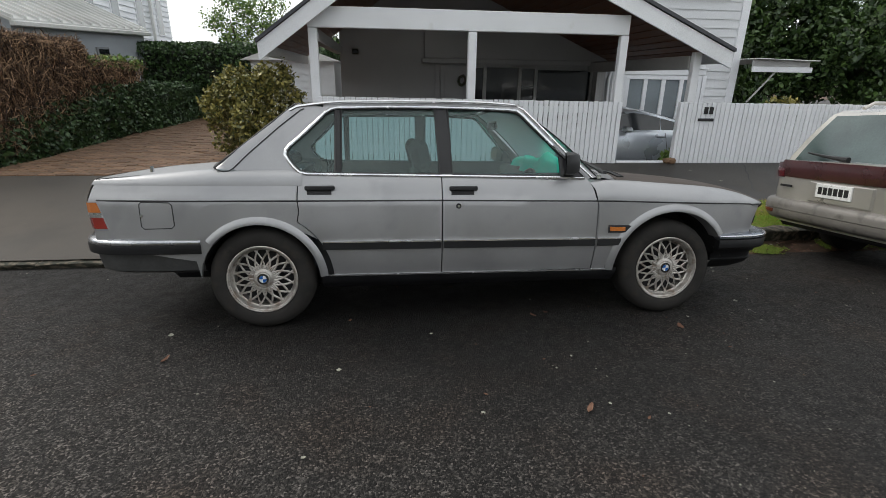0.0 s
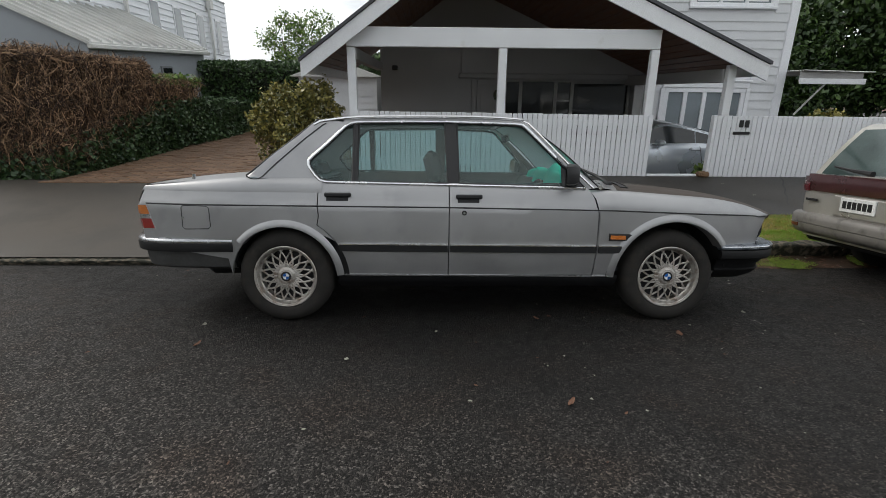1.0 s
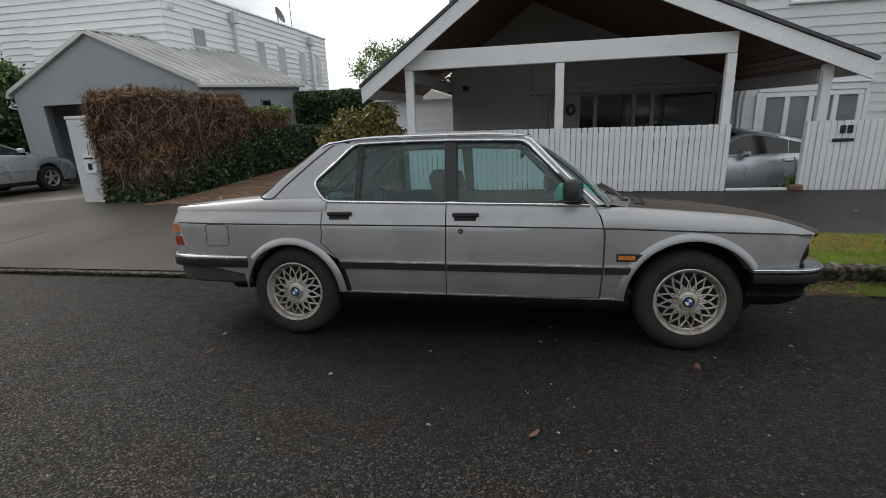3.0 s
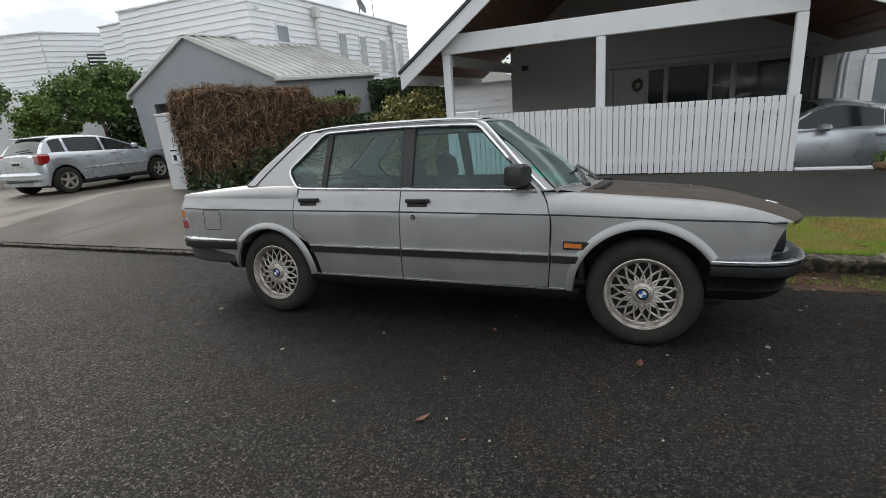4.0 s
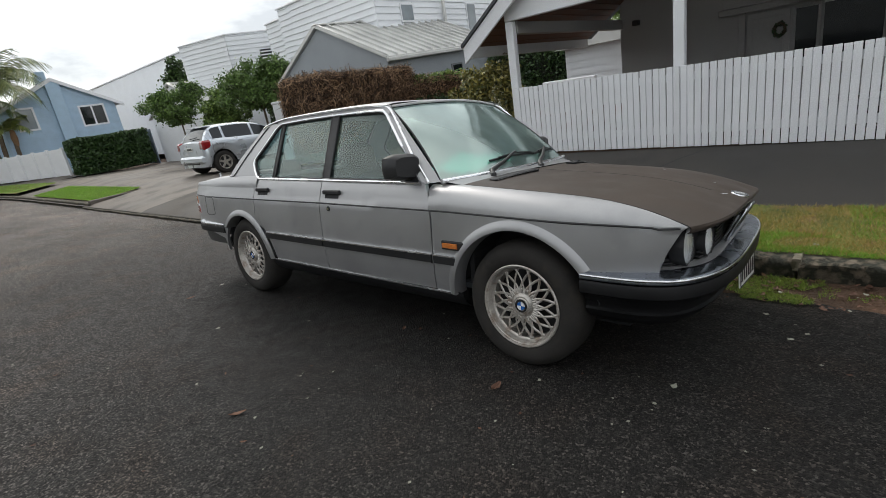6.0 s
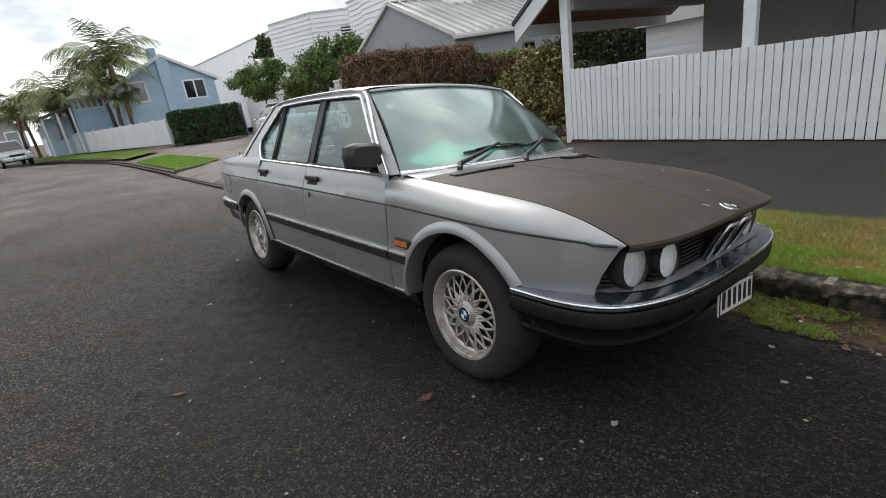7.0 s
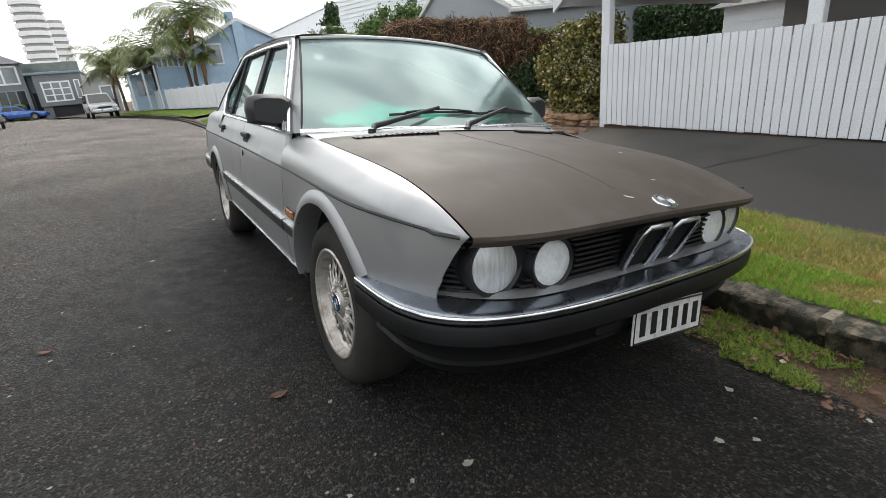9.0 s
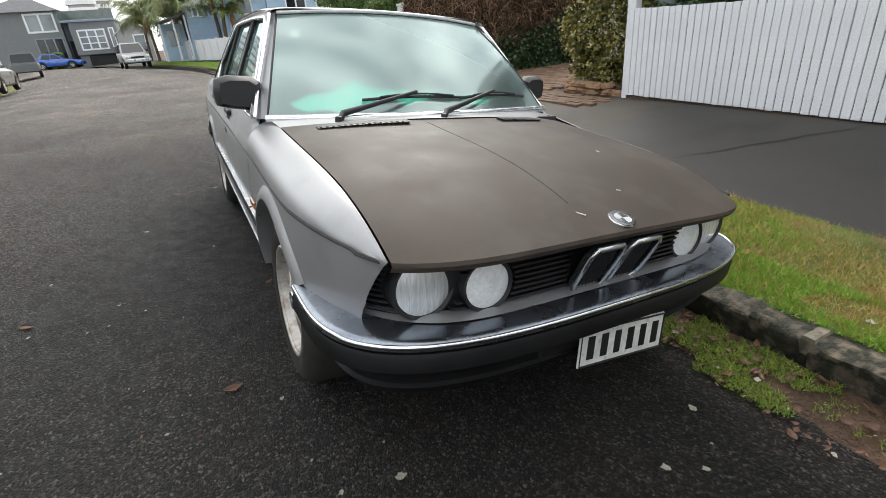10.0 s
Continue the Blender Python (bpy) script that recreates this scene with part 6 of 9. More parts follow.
def lean(y):
    """The bonnet sits a little low on the kerb side."""
    return -0.013 * (1 + y / 0.71)


def swell(x):
    """How far the bonnet's middle stands above its edges: less towards the nose."""
    return interp(x, [2.26, 2.8, 3.236], [0.041, 0.036, 0.024])


def both(name, shape, material, parent, label="", smooth=35):
    """The right-hand part and its mirror image."""
    a = part(name, recalc(shape.mesh(name, material, smooth)), None, parent, label)
    b = part(name, recalc(shape.mirrored().mesh(name, material, smooth)), None, parent, label)
    return a, b


def side_panel(s, cols, z_low, z_high, x_of, rows=12, turn=0.012, front_edge=True):
    """Columns of the side between two heights, with edges turned in."""
    v, f = [], []
    n = rows + 1
    for k, x in enumerate(cols):
        a, b = z_low(x), z_high(x)
        for j in range(n):
            z = lerp(a, b, j / rows)
            c = crease_z(x)
            if a < c < b and abs(z - c) < (b - a) / rows * 0.5:
                z = c
            xx = x_of(x, z)
            v.append((xx, -flank_y(xx, z), z))
    for k in range(len(cols) - 1):
        for j in range(rows):
            f.append((k * n + j, (k + 1) * n + j, (k + 1) * n + j + 1, k * n + j + 1))
    base = len(v)
    m = len(cols)
    for line, dx in (([(0, j) for j in range(n)], 0.0), ([(m - 1, j) for j in range(n)] if front_edge else [], 0.0), ([(k, 0) for k in range(m)], 0.0)):
        o = len(v)
        for k, j in line:
            x, y, z = v[k * n + j]
            v.append((x, y + turn * 2, z))
        for i in range(len(line) - 1):
            a, b = line[i][0] * n + line[i][1], line[i + 1][0] * n + line[i + 1][1]
            f.append((a, b, o + i + 1, o + i))
    s.add(v, f)
    return s


def xr_door_rear(z):
    """Cut between rear wing and rear door."""
    arch = math.sqrt(max(0.0, 0.432**2 - (z - HUB) ** 2)) if z < 0.72 else 0.0
    return max(arch, interp(z, [0.6, 0.732, 0.81, 0.967], [0.2, 0.245, 0.238, 0.246]))


def xr_b(z):
    return interp(z, [0.33, 0.95], [1.102, 1.107])


def xr_door_front(z):
    return interp(z, [0.31, 0.5, 0.754, 0.86, 0.928], [2.086, 2.10, 2.104, 2.08, 2.036])


G = 0.0035   # half of a door gap
# rear wing, side part, up to the boot deck's edge
def deck_edge(x):
    return 0.735, smoothed(x, [-0.95, -0.88, -0.7, -0.24, 0.3], [0.924, 0.932, 0.948, 0.985, 0.99])


cols = [-0.935 + 0.03 * i for i in range(41)]
cols = sorted([c for c in cols if c < 0.235] + [-R_IN[0] + 0.001, R_IN[0] * 0.0])
s = Shape()
side_panel(s, [c for c in cols] + [0.24], lambda x: max(arch_z(x), interp(x, [-0.935, -0.90, -0.36], [0.56, 0.54, 0.45])) if x < -R_IN[0] else arch_z(x), lambda x: crease_z(x) + 0.085,
           lambda x, z: pulled(x, z) if x < 0.1 else lerp(x, xr_door_rear(z) - G, (x - 0.1) / 0.14), rows=12)
# shoulder rolling over onto the deck
def shoulder(u, v):
    x = lerp(-0.935, 0.268, u)
    e, ez = deck_edge(x)
    z0 = crease_z(x) + 0.085
    a = v * math.pi / 2
    y = lerp(flank_y(x, z0), e, 1 - math.cos(a) ** 1.0)
    z = lerp(z0, ez, math.sin(a))
    x = pulled(x, z)
    return (tail_x(x, y) if x < -0.2 else x, -y, z)


s.grid(shoulder, 30, 6)
both("rear_wing", s, M["silver"], CAR)
# boot lid and tail panel
s = Shape()
def deck(u, v):
    x = lerp(-0.878, -0.235, u)
    e, ez = deck_edge(x)
    y = lerp(-e, e, v)
    return (tail_x(x, y), y, ez + 0.005 * (1 - (y / e) ** 2))


s.grid(deck, 16, 18)
def tail(u, v):
    z = lerp(0.50, 0.933, v)
    h = min(flank_y(-0.93, min(z, 0.87)), lerp(0.80, 0.735, max(0, (z - 0.86) / 0.073)))
    h -= 0.022
    y = lerp(-h, h, u)
    return (tail_x(end_x(z), y), y, z + 0.005 * (1 - (y / h) ** 2) * v ** 3)


s.grid(tail, 20, 8)
part("boot_lid", recalc(s.mesh("boot_lid", M["silver"], 35)), None, CAR)
part("aerial_stub", Shape().tube([(-0.62, -0.66, 0.965), (-0.62, -0.66, 1.0)], 0.012, 8), M["chrome"], CAR, smooth=40)
# doors
for nm, xl, xr, lab in (("rear_door", xr_door_rear, xr_b, "silver rear door"), ("front_door", xr_b, xr_door_front, "silver front door")):
    s = Shape()
    v, f = [], []
    m, n = 26, 22
    for i in range(m + 1):
        for j in range(n + 1):
            t = j / n
            xm = lerp(xl(0.6), xr(0.6), i / m)
            z = lerp(0.337, waist_z(xm) + 0.004, t)
            c = crease_z(xm)
            if abs(z - c) < 0.014:
                z = c
            x = lerp(xl(z) + G, xr(z) - G, i / m)
            v.append((x, -flank_y(x, z), z))
    f = [(i * (n + 1) + j, (i + 1) * (n + 1) + j, (i + 1) * (n + 1) + j + 1, i * (n + 1) + j + 1) for i in range(m) for j in range(n)]
    o = len(v)
    rim = [(0, j) for j in range(n, -1, -1)] + [(i, 0) for i in range(1, m + 1)] + [(m, j) for j in range(1, n + 1)]
    for i, j in rim:
        x, y, z = v[i * (n + 1) + j]
        v.append((x, y + 0.028, z))
    for q in range(len(rim) - 1):
        a, b = rim[q][0] * (n + 1) + rim[q][1], rim[q + 1][0] * (n + 1) + rim[q + 1][1]
        f.append((a, b, o + q + 1, o + q))
    s.add(v, f)
    both(nm, s, M["silver"], CAR)
# front wing
cols = sorted([2.104 + 0.027 * i for i in range(42) if 2.104 + 0.027 * i < 3.234] + [WB - R_IN[1] - 0.001, WB - R_IN[1] + 0.002, WB + R_IN[1] + 0.001] + [3.236])


def wing_low(x):
    z = arch_z(x)
    if x > WB + R_IN[1]:
        z = 0.50
    if x > 3.15:
        z = max(z, 0.50 + (x - 3.15) * 0.5)
    return min(z, crease_z(x) - 0.002)


def welded(me):
    bm = bmesh.new()
    bm.from_mesh(me)
    bmesh.ops.remove_doubles(bm, verts=bm.verts, dist=0.004)
    bmesh.ops.recalc_face_normals(bm, faces=bm.faces)
    bm.to_mesh(me)
    bm.free()
    return me


def front_wing(far):
    """One front wing; the kerb-side one sits lower along the bonnet."""
    s = Shape()
    side_panel(s, cols, wing_low, lambda x: crease_z(x), lambda x, z: lerp(xr_door_front(z) + G, x, (x - 2.104) / 0.2) if x < 2.304 else x, rows=12, front_edge=False)

    def wing_top(u, v):
        x = lerp(2.104, 3.236, u)
        e, ez = bonnet_edge(max(2.2, x))
        c = crease_z(x)
        ez = max(ez, c + 0.002)
        w = half_width(x) - 0.005
        a = v * math.pi / 2
        y = lerp(w, e + 0.004, 1 - math.cos(a) ** 1.15)
        z = lerp(c, ez, math.sin(a) ** 0.9)
        xx = x + (xr_door_front(min(z, 0.93)) + G - 2.104) * max(0.0, 1 - (x - 2.104) / 0.2)
        k = v * v * (3 - 2 * v)
        return (lerp(xx, nose_x(xx, y), k), -y, z)

    def wing_nose(u, v):
        """The wing wraps round to the lamp panel, its edge leaning forward at the top."""
        z = lerp(0.527, crease_z(3.236) - 0.001, v)
        a = (3.236, flank_y(3.236, z))
        rows = [0.527, 0.56, 0.62, 0.68, 0.745]
        b = (interp(z, rows, [3.258, 3.262, 3.277, 3.308, 3.345]), interp(z, rows, [0.737, 0.735, 0.728, 0.714, 0.692]))
        if v > 0.999 and u <= 0.9:
            return wing_top(1.0, u / 0.9)
        k = 0.0
        if u > 0.9:
            return (lerp(a[0], b[0], 0.9) - (u - 0.9) * 0.3, -b[1], z)
        return (lerp(a[0], b[0], u / 0.9) + k, -(lerp(a[1], b[1], u / 0.9) + k), z)

    s.grid(wing_top, 44, 10)
    s.grid(wing_nose, 10, 12)
    if far:
        s.v = [(x, y * (1 - 0.012 * max(0.0, min(1.0, (x - 2.9) / 0.3))), z - 0.030 * max(0.0, min(1.0, (z - 0.58) / 0.14)) * max(0.0, min(1.0, (x - 2.1) / 0.4))) for x, y, z in s.v]
    return s.mirrored() if far else s


for far in (False, True):
    part("front_wing", welded(front_wing(far).mesh("front_wing", M["silver"], 40)), None, CAR)
# bonnet, matt, with a rolled front lip
s = Shape()
def bonnet(u, v):
    t = v * 2 - 1
    x0 = 2.26 + 0.115 * (1 - t * t)
    x = lerp(x0, 3.236, min(1, u / 0.94))
    e, ez = bonnet_edge(max(2.26, x))
    y = t * (e - 0.002)
    z = ez + lean(y) + swell(x) * (1 - abs(t) ** 2.6)
    xx = nose_x(x, y)
    if u > 0.94:
        k = (u - 0.94) / 0.06
        xx += 0.006 * math.sin(k * math.pi) - 0.018 * k * k
        z -= 0.032 * k
    return (xx, y, z)


s.grid(bonnet, 50, 40)
part("bonnet", recalc(s.mesh("bonnet", M["hood"], 40)), None, CAR, "matt brown-black bonnet")
def on_bonnet(x, y):
    e, ez = bonnet_edge(x)
    return (nose_x(x, y), y, ez + lean(y) + swell(x) * (1 - abs(y / (e - 0.002)) ** 2.6))


part("paint_seam", Shape().tube([on_bonnet(x, -0.135 + 0.02 * (x - 2.4)) for x in np.linspace(2.42, 3.14, 16)], 0.0016, 5), M["seal"], CAR, "thin dark seam in the bonnet paint")
for cx, cy, cl, turn in ((3.175, -0.117, 0.016, 35), (3.12, 0.12, 0.008, 80), (2.9, 0.33, 0.007, 10)):
    px, py, pz = on_bonnet(cx, cy)
    part("paint_chip", Shape().box(-cl, cl, -0.0022, 0.0022, -0.001, 0.0012), M["enamel"], CAR, "pale chip in the bonnet paint").matrix_basis = pose(px, py, pz + 0.001, 0, 8, turn)
# cowl and vents behind the bonnet
def screen_low(t):
    return (2.12 + 0.135 * (1 - t * t), 0.746 * t, 0.928 + 0.008 * (1 - t * t))


s = Shape().grid(lambda u, v: tuple(lerp(a, b, u) for a, b in zip(screen_low(v * 2 - 1), (2.262 + 0.115 * (1 - (v * 2 - 1) ** 2), 0.722 * (v * 2 - 1), 0.902 + lean(0.722 * (v * 2 - 1)) + 0.041 * (1 - abs(v * 2 - 1) ** 2.6)))), 4, 24)
part("cowl", recalc(s.mesh("cowl", M["silver"], 40)), None, CAR)
for y0, y1 in ((-0.60, -0.22), (0.25, 0.52)):
    vent = part("cowl_vent", Shape().grid(lambda u, v: (2.30 + 0.1 * (1 - (lerp(y0, y1, v) / 0.72) ** 2) + u * 0.062, lerp(y0, y1, v), on_bonnet(2.30 + u * 0.062, lerp(y0, y1, v))[2] + 0.003), 2, 12), M["black"], CAR, "black slotted air vent")
    for k in range(16):
        y = lerp(y0, y1, (k + 0.5) / 16)
        xx = 2.30 + 0.1 * (1 - (y / 0.72) ** 2)
        part("slat", Shape().box(xx + 0.005, xx + 0.056, y - 0.004, y + 0.004, on_bonnet(2.33, y)[2] - 0.01, on_bonnet(2.34, y)[2] + 0.0035), M["dark"], vent)

# ---- glasshouse ----
def side_y(z):
    t = (z - 0.955) / 0.39
    return 0.780 - 0.140 * t - 0.018 * t * t


def on_side(x, z, off=0.0):
    return (x, -(side_y(z) + off), z)


# outline of the whole side window
DLO = [(0.298, 0.957), (0.254, 0.967), (0.220, 0.998), (0.189, 1.038), (0.172, 1.070), (0.175, 1.096), (0.198, 1.122), (0.30, 1.212), (0.41, 1.318), (0.445, 1.340), (0.485, 1.350), (0.80, 1.357), (1.10, 1.357), (1.40, 1.351), (1.56, 1.345), (1.612, 1.338), (1.645, 1.315), (1.83, 1.122), (2.018, 0.922)]


def rail_z(x):
    return smoothed(x, [0.18, 0.26, 0.48, 0.8, 1.1, 1.4, 1.62, 1.70], [1.350, 1.367, 1.393, 1.401, 1.402, 1.398, 1.384, 1.370])


# roof
s = Shape()
def roof(u, v):
    t = v * 2 - 1
    x = lerp(0.235 - 0.045 * (1 - t * t), 1.628 + 0.055 * (1 - t * t), u)
    e = 0.610
    rz = rail_z(x)
    y = t * e
    edge = max(0, (abs(t) - 0.86) / 0.14)
    return (x, y * (1 + 0.02 * edge), rz + 0.024 * (1 - t * t) - 0.012 * edge**2)


s.grid(roof, 30, 26)
part("roof", recalc(s.mesh("roof", M["silver"], 40)), None, CAR)
# roof gutter and side rail above the windows
s = Shape()
top = [p for p in DLO if p[1] > 1.30]
path = [(0.20, 1.33)] + [(x, rail_z(x) - 0.012) for x in np.linspace(0.24, 1.60, 24)] + [(1.66, 1.345), (1.72, 1.285), (1.92, 1.07), (2.07, 0.925)]
s.tube([on_side(x, z, -0.004 if z > 1.2 else 0.0) for x, z in path], 0.0085, 8)
both("roof_gutter", s, M["brightwork"], CAR, "bright roof gutter trim")
s = Shape()
def rail(u, v):
    x = lerp(0.40, 1.66, u)
    zl = interp(x, [p[0] for p in DLO[8:]], [p[1] for p in DLO[8:]])
    z = lerp(zl, rail_z(x) - 0.008, v)
    return on_side(x, z, -0.002)


s.grid(rail, 30, 3)
both("side_rail", s, M["silver"], CAR)
# rear window
def rear_screen(u, v):
    t = v * 2 - 1
    lo = (-0.236 - 0.10 * (1 - t * t), 0.742 * t, 0.995 + 0.012 * (1 - t * t))
    hi = (0.225 - 0.045 * (1 - t * t), 0.598 * t, 1.362 + 0.02 * (1 - t * t))
    return tuple(lerp(a, b, u) for a, b in zip(lo, hi))


part("rear_window", Shape().grid(rear_screen, 10, 16), M["glass"], CAR, smooth=60).visible_shadow = False
edge = [rear_screen(0, i / 16) for i in range(17)] + [rear_screen(i / 10, 1) for i in range(1, 11)] + [rear_screen(1, 1 - i / 16) for i in range(1, 17)] + [rear_screen(1 - i / 10, 0) for i in range(1, 10)]
part("rear_window_seal", Shape().tube(edge, 0.009, 8, closed=True), M["seal"], CAR, smooth=50)
# rear pillar
s = Shape()
inner = [(0.288, 0.955), (0.216, 1.00), (0.173, 1.075), (0.192, 1.115), (0.30, 1.212), (0.41, 1.318), (0.45, 1.345)]
outer = [(-0.252, 0.990), (-0.195, 1.042), (-0.127, 1.10), (-0.062, 1.152), (0.072, 1.25), (0.175, 1.340), (0.26, 1.372)]


def loft(a, b, u, v):
    i = u * (len(a) - 1)
    k = min(int(i), len(a) - 2)
    t = i - k
    p = (lerp(a[k][0], a[k + 1][0], t), lerp(a[k][1], a[k + 1][1], t))
    q = (lerp(b[k][0], b[k + 1][0], t), lerp(b[k][1], b[k + 1][1], t))
    return lerp(p[0], q[0], v), lerp(p[1], q[1], v)


def rear_pillar(u, v):
    x, z = loft(inner, outer, u, v)
    roll = max(0, (v - 0.88) / 0.12)
    p, q = on_side(x, z, -0.003), rear_screen(max(0.0, min(1.0, (z - 0.995) / 0.367)), 0)
    return tuple(lerp(a, b, roll**2) for a, b in zip(p, (q[0], q[1], max(q[2], z - 0.01))))


s.grid(rear_pillar, 24, 14)
both("rear_pillar", s, M["silver"], CAR)
s = Shape().tube([on_side(x, z, 0.0005) for x, z in ((0.285, 1.342), (0.262, 1.332), (0.135, 1.231), (0.04, 1.147), (-0.047, 1.07), (-0.125, 0.993), (-0.150, 0.978), (-0.182, 0.974), (-0.22, 0.984))], 0.0034, 6)
both("pillar_seam", s, M["seal"], CAR)
# windscreen pillar
s = Shape()
ai = [(2.018, 0.922), (1.83, 1.122), (1.645, 1.315), (1.60, 1.345)]
def a_pillar(u, v):
    z = lerp(0.915, 1.362, u)
    xi = interp(z, [0.922, 1.122, 1.315, 1.345, 1.362], [2.018, 1.83, 1.645, 1.61, 1.58])
    p = on_side(xi, z)
    q = (lerp(2.125, 1.628, u), -lerp(0.747, 0.582, u), lerp(0.925, 1.366, u))
    return tuple(lerp(a, b, v) for a, b in zip(p, q))


s.grid(a_pillar, 16, 4)
both("windscreen_pillar", s, M["silver"], CAR)
# windscreen
def screen(u, v):
    t = v * 2 - 1
    lo = screen_low(t)
    hi = (1.628 + 0.052 * (1 - t * t), 0.578 * t, 1.356 + 0.028 * (1 - t * t))
    b = 0.018 * math.sin(math.pi * u)
    return (lerp(lo[0], hi[0], u) + b, lerp(lo[1], hi[1], u), lerp(lo[2], hi[2], u) + b)


ws = part("windscreen", Shape().grid(screen, 14, 20), M["screen"], CAR, "green-tinted windscreen reflecting clouds", 60)
ws.visible_shadow = False
edge = [screen(0, i / 20) for i in range(21)] + [screen(i / 14, 1) for i in range(1, 15)] + [screen(1, 1 - i / 20) for i in range(1, 21)] + [screen(1 - i / 14, 0) for i in range(1, 14)]
part("windscreen_seal", Shape().tube(edge, 0.005, 8, closed=True), M["seal"], CAR, "black rubber windscreen seal", 50)
part("windscreen_header", Shape().tube([(x + 0.002, y, z + 0.009) for x, y, z in edge[34:55]], 0.0085, 8), M["faded"], CAR, "silver roof lip over the windscreen", 50)
part("windscreen_trim", Shape().tube([(x + 0.014, y * 1.012, z - 0.002) for x, y, z in edge[:21]], 0.015, 8), M["brightwork"], CAR, "bright lower windscreen strip", 50)
part("windscreen_sticker", Shape().grid(lambda u, v: tuple(a + b for a, b in zip(screen(0.74 + 0.08 * u, 0.055 + 0.034 * v), (-0.006, 0, -0.006))), 2, 2), M["faded"], CAR, "small white windscreen sticker")
# side glass, seals, pillars and bright surround


def pane_of(x_low0, x_low1, off, poly):
    s = Shape()
    n = len(poly)
    s.add([on_side(x, z, off) for x, z in poly], [tuple(range(n))])
    return s


B0, B1 = 1.095, 1.17
quarter = [(0.300, 0.963), (0.259, 0.974), (0.226, 1.003), (0.195, 1.042), (0.179, 1.072), (0.182, 1.095), (0.204, 1.120), (0.30, 1.205), (0.41, 1.311), (0.445, 1.333), (0.474, 1.342), (0.466, 0.962)]
rear = [(0.498, 0.960), (0.507, 1.343), (0.80, 1.349), (B0 - 0.008, 1.349), (B0 + 0.004, 0.950)]
front = [(B1 + 0.006, 0.950), (B1 - 0.004, 1.349), (1.40, 1.343), (1.56, 1.337), (1.61, 1.328), (1.64, 1.308), (1.83, 1.113), (2.0, 0.928)]
for nm, poly in (("quarter_window", quarter), ("rear_door_window", rear), ("front_door_window", front)):
    for sgn in (1, -1):
        s = pane_of(0, 0, -0.016, poly)
        if sgn < 0:
            s = s.mirrored()
        w = part(nm, recalc(s.mesh(nm, M["glass"])), None, CAR)
        w.visible_shadow = False
        seal = Shape().tube([on_side(x, z, -0.008) for x, z in poly], 0.010, 6, closed=True)
        part("seal", seal if sgn > 0 else seal.mirrored(), M["seal"], w, smooth=50)
s = Shape().tube([on_side(x, z, 0.003) for x, z in DLO], 0.0100, 8, closed=True)
both("window_surround", s, M["brightwork"], CAR, "bright metal window surround")
def strip(x0a, x0b, x1a, x1b, z0, z1, off):
    return Shape().grid(lambda u, v: on_side(lerp(lerp(x0a, x1a, v), lerp(x0b, x1b, v), u), lerp(z0, z1, v), off), 2, 8)


both("centre_pillar", strip(B0 + 0.002, B1 + 0.006, B0 - 0.010, B1 - 0.006, 0.952, 1.352, -0.004), M["black"], CAR, "black centre pillar")
both("quarter_divider", strip(0.464, 0.500, 0.472, 0.509, 0.960, 1.345, -0.006), M["black"], CAR, "black window divider")

# ---- trim on the flanks ----
def run(x0, x1, zf, off, n=40):
    return [(x, -(flank_y(x, zf(x)) + off), zf(x)) for x in np.linspace(x0, x1, n)]


# dark tube along the crease: pinstripe, with the fold's shade drawn in
crease_line = [(x, y - 0.0045 * max(0.0, min(1.0, (x - 2.8) / 0.25)), z) for x, y, z in run(-0.90, 3.225, crease_z, -0.0025, 90)]
# round the nose to the lamp panel
cz_ = crease_z(3.236) - 0.006
tip = (interp(cz_, [0.62, 0.68, 0.745], [3.277, 3.308, 3.345]), interp(cz_, [0.62, 0.68, 0.745], [0.728, 0.714, 0.692]))
crease_line += [(lerp(3.236, tip[0], q) + 0.003, -(lerp(flank_y(3.236, cz_), tip[1], q) + 0.003), cz_) for q in (0.1, 0.35, 0.6, 0.85)]
both("crease_strip", Shape().tube(crease_line, [0.0055 if k < 84 else 0.0046 for k in range(94)], 6), M["seal"], CAR, "thin dark crease line", 50)


def mould(x):
    return 0.5285 - 0.0068 * (x - 0.4)


def band(x0, x1, zf, h, proud, n):
    """A rounded strip laid along the side."""
    s = Shape()
    sec = [(-h / 2, 0.0), (-h / 2 * 0.8, proud), (h / 2 * 0.8, proud), (h / 2, 0.0)]
    v = []
    for x in np.linspace(x0, x1, n):
        for dz, o in sec:
            z = zf(x) + dz
            v.append((x, -(flank_y(x, z) + o), z))
    f = [(i * 4 + j, (i + 1) * 4 + j, (i + 1) * 4 + j + 1, i * 4 + j + 1) for i in range(n - 1) for j in range(3)]
    f += [(0, 1, 2, 3), tuple(4 * (n - 1) + j for j in (3, 2, 1, 0))]
    return s.add(v, f)


for x0, x1 in ((0.375, 1.096), (1.112, 2.092), (2.112, 2.265)):
    a, b = both("rubbing_strip", band(x0, x1, mould, 0.052, 0.014, 16), M["black"], CAR, "black rubbing strip", 30)
    both("strip_trim", band(x0, x1, lambda x: mould(x) + 0.026, 0.010, 0.016, 16), M["brightwork"], CAR, "bright upper edge of the rubbing strip", 30)
both("sill_trim", band(0.40, 2.22, lambda x: 0.337 - 0.011 * (x - 0.4) / 1.8, 0.012, 0.006, 20), M["brightwork"], CAR)
# sill made black: the shade on its underside is put into the colour
s = Shape().grid(lambda u, v: (lerp(0.36, 2.27, u), -lerp(0.815, 0.74, v * v), lerp(0.335, 0.235, v)), 10, 5)
both("sill", s, M["black"], CAR, "dark dirty sill", 60)
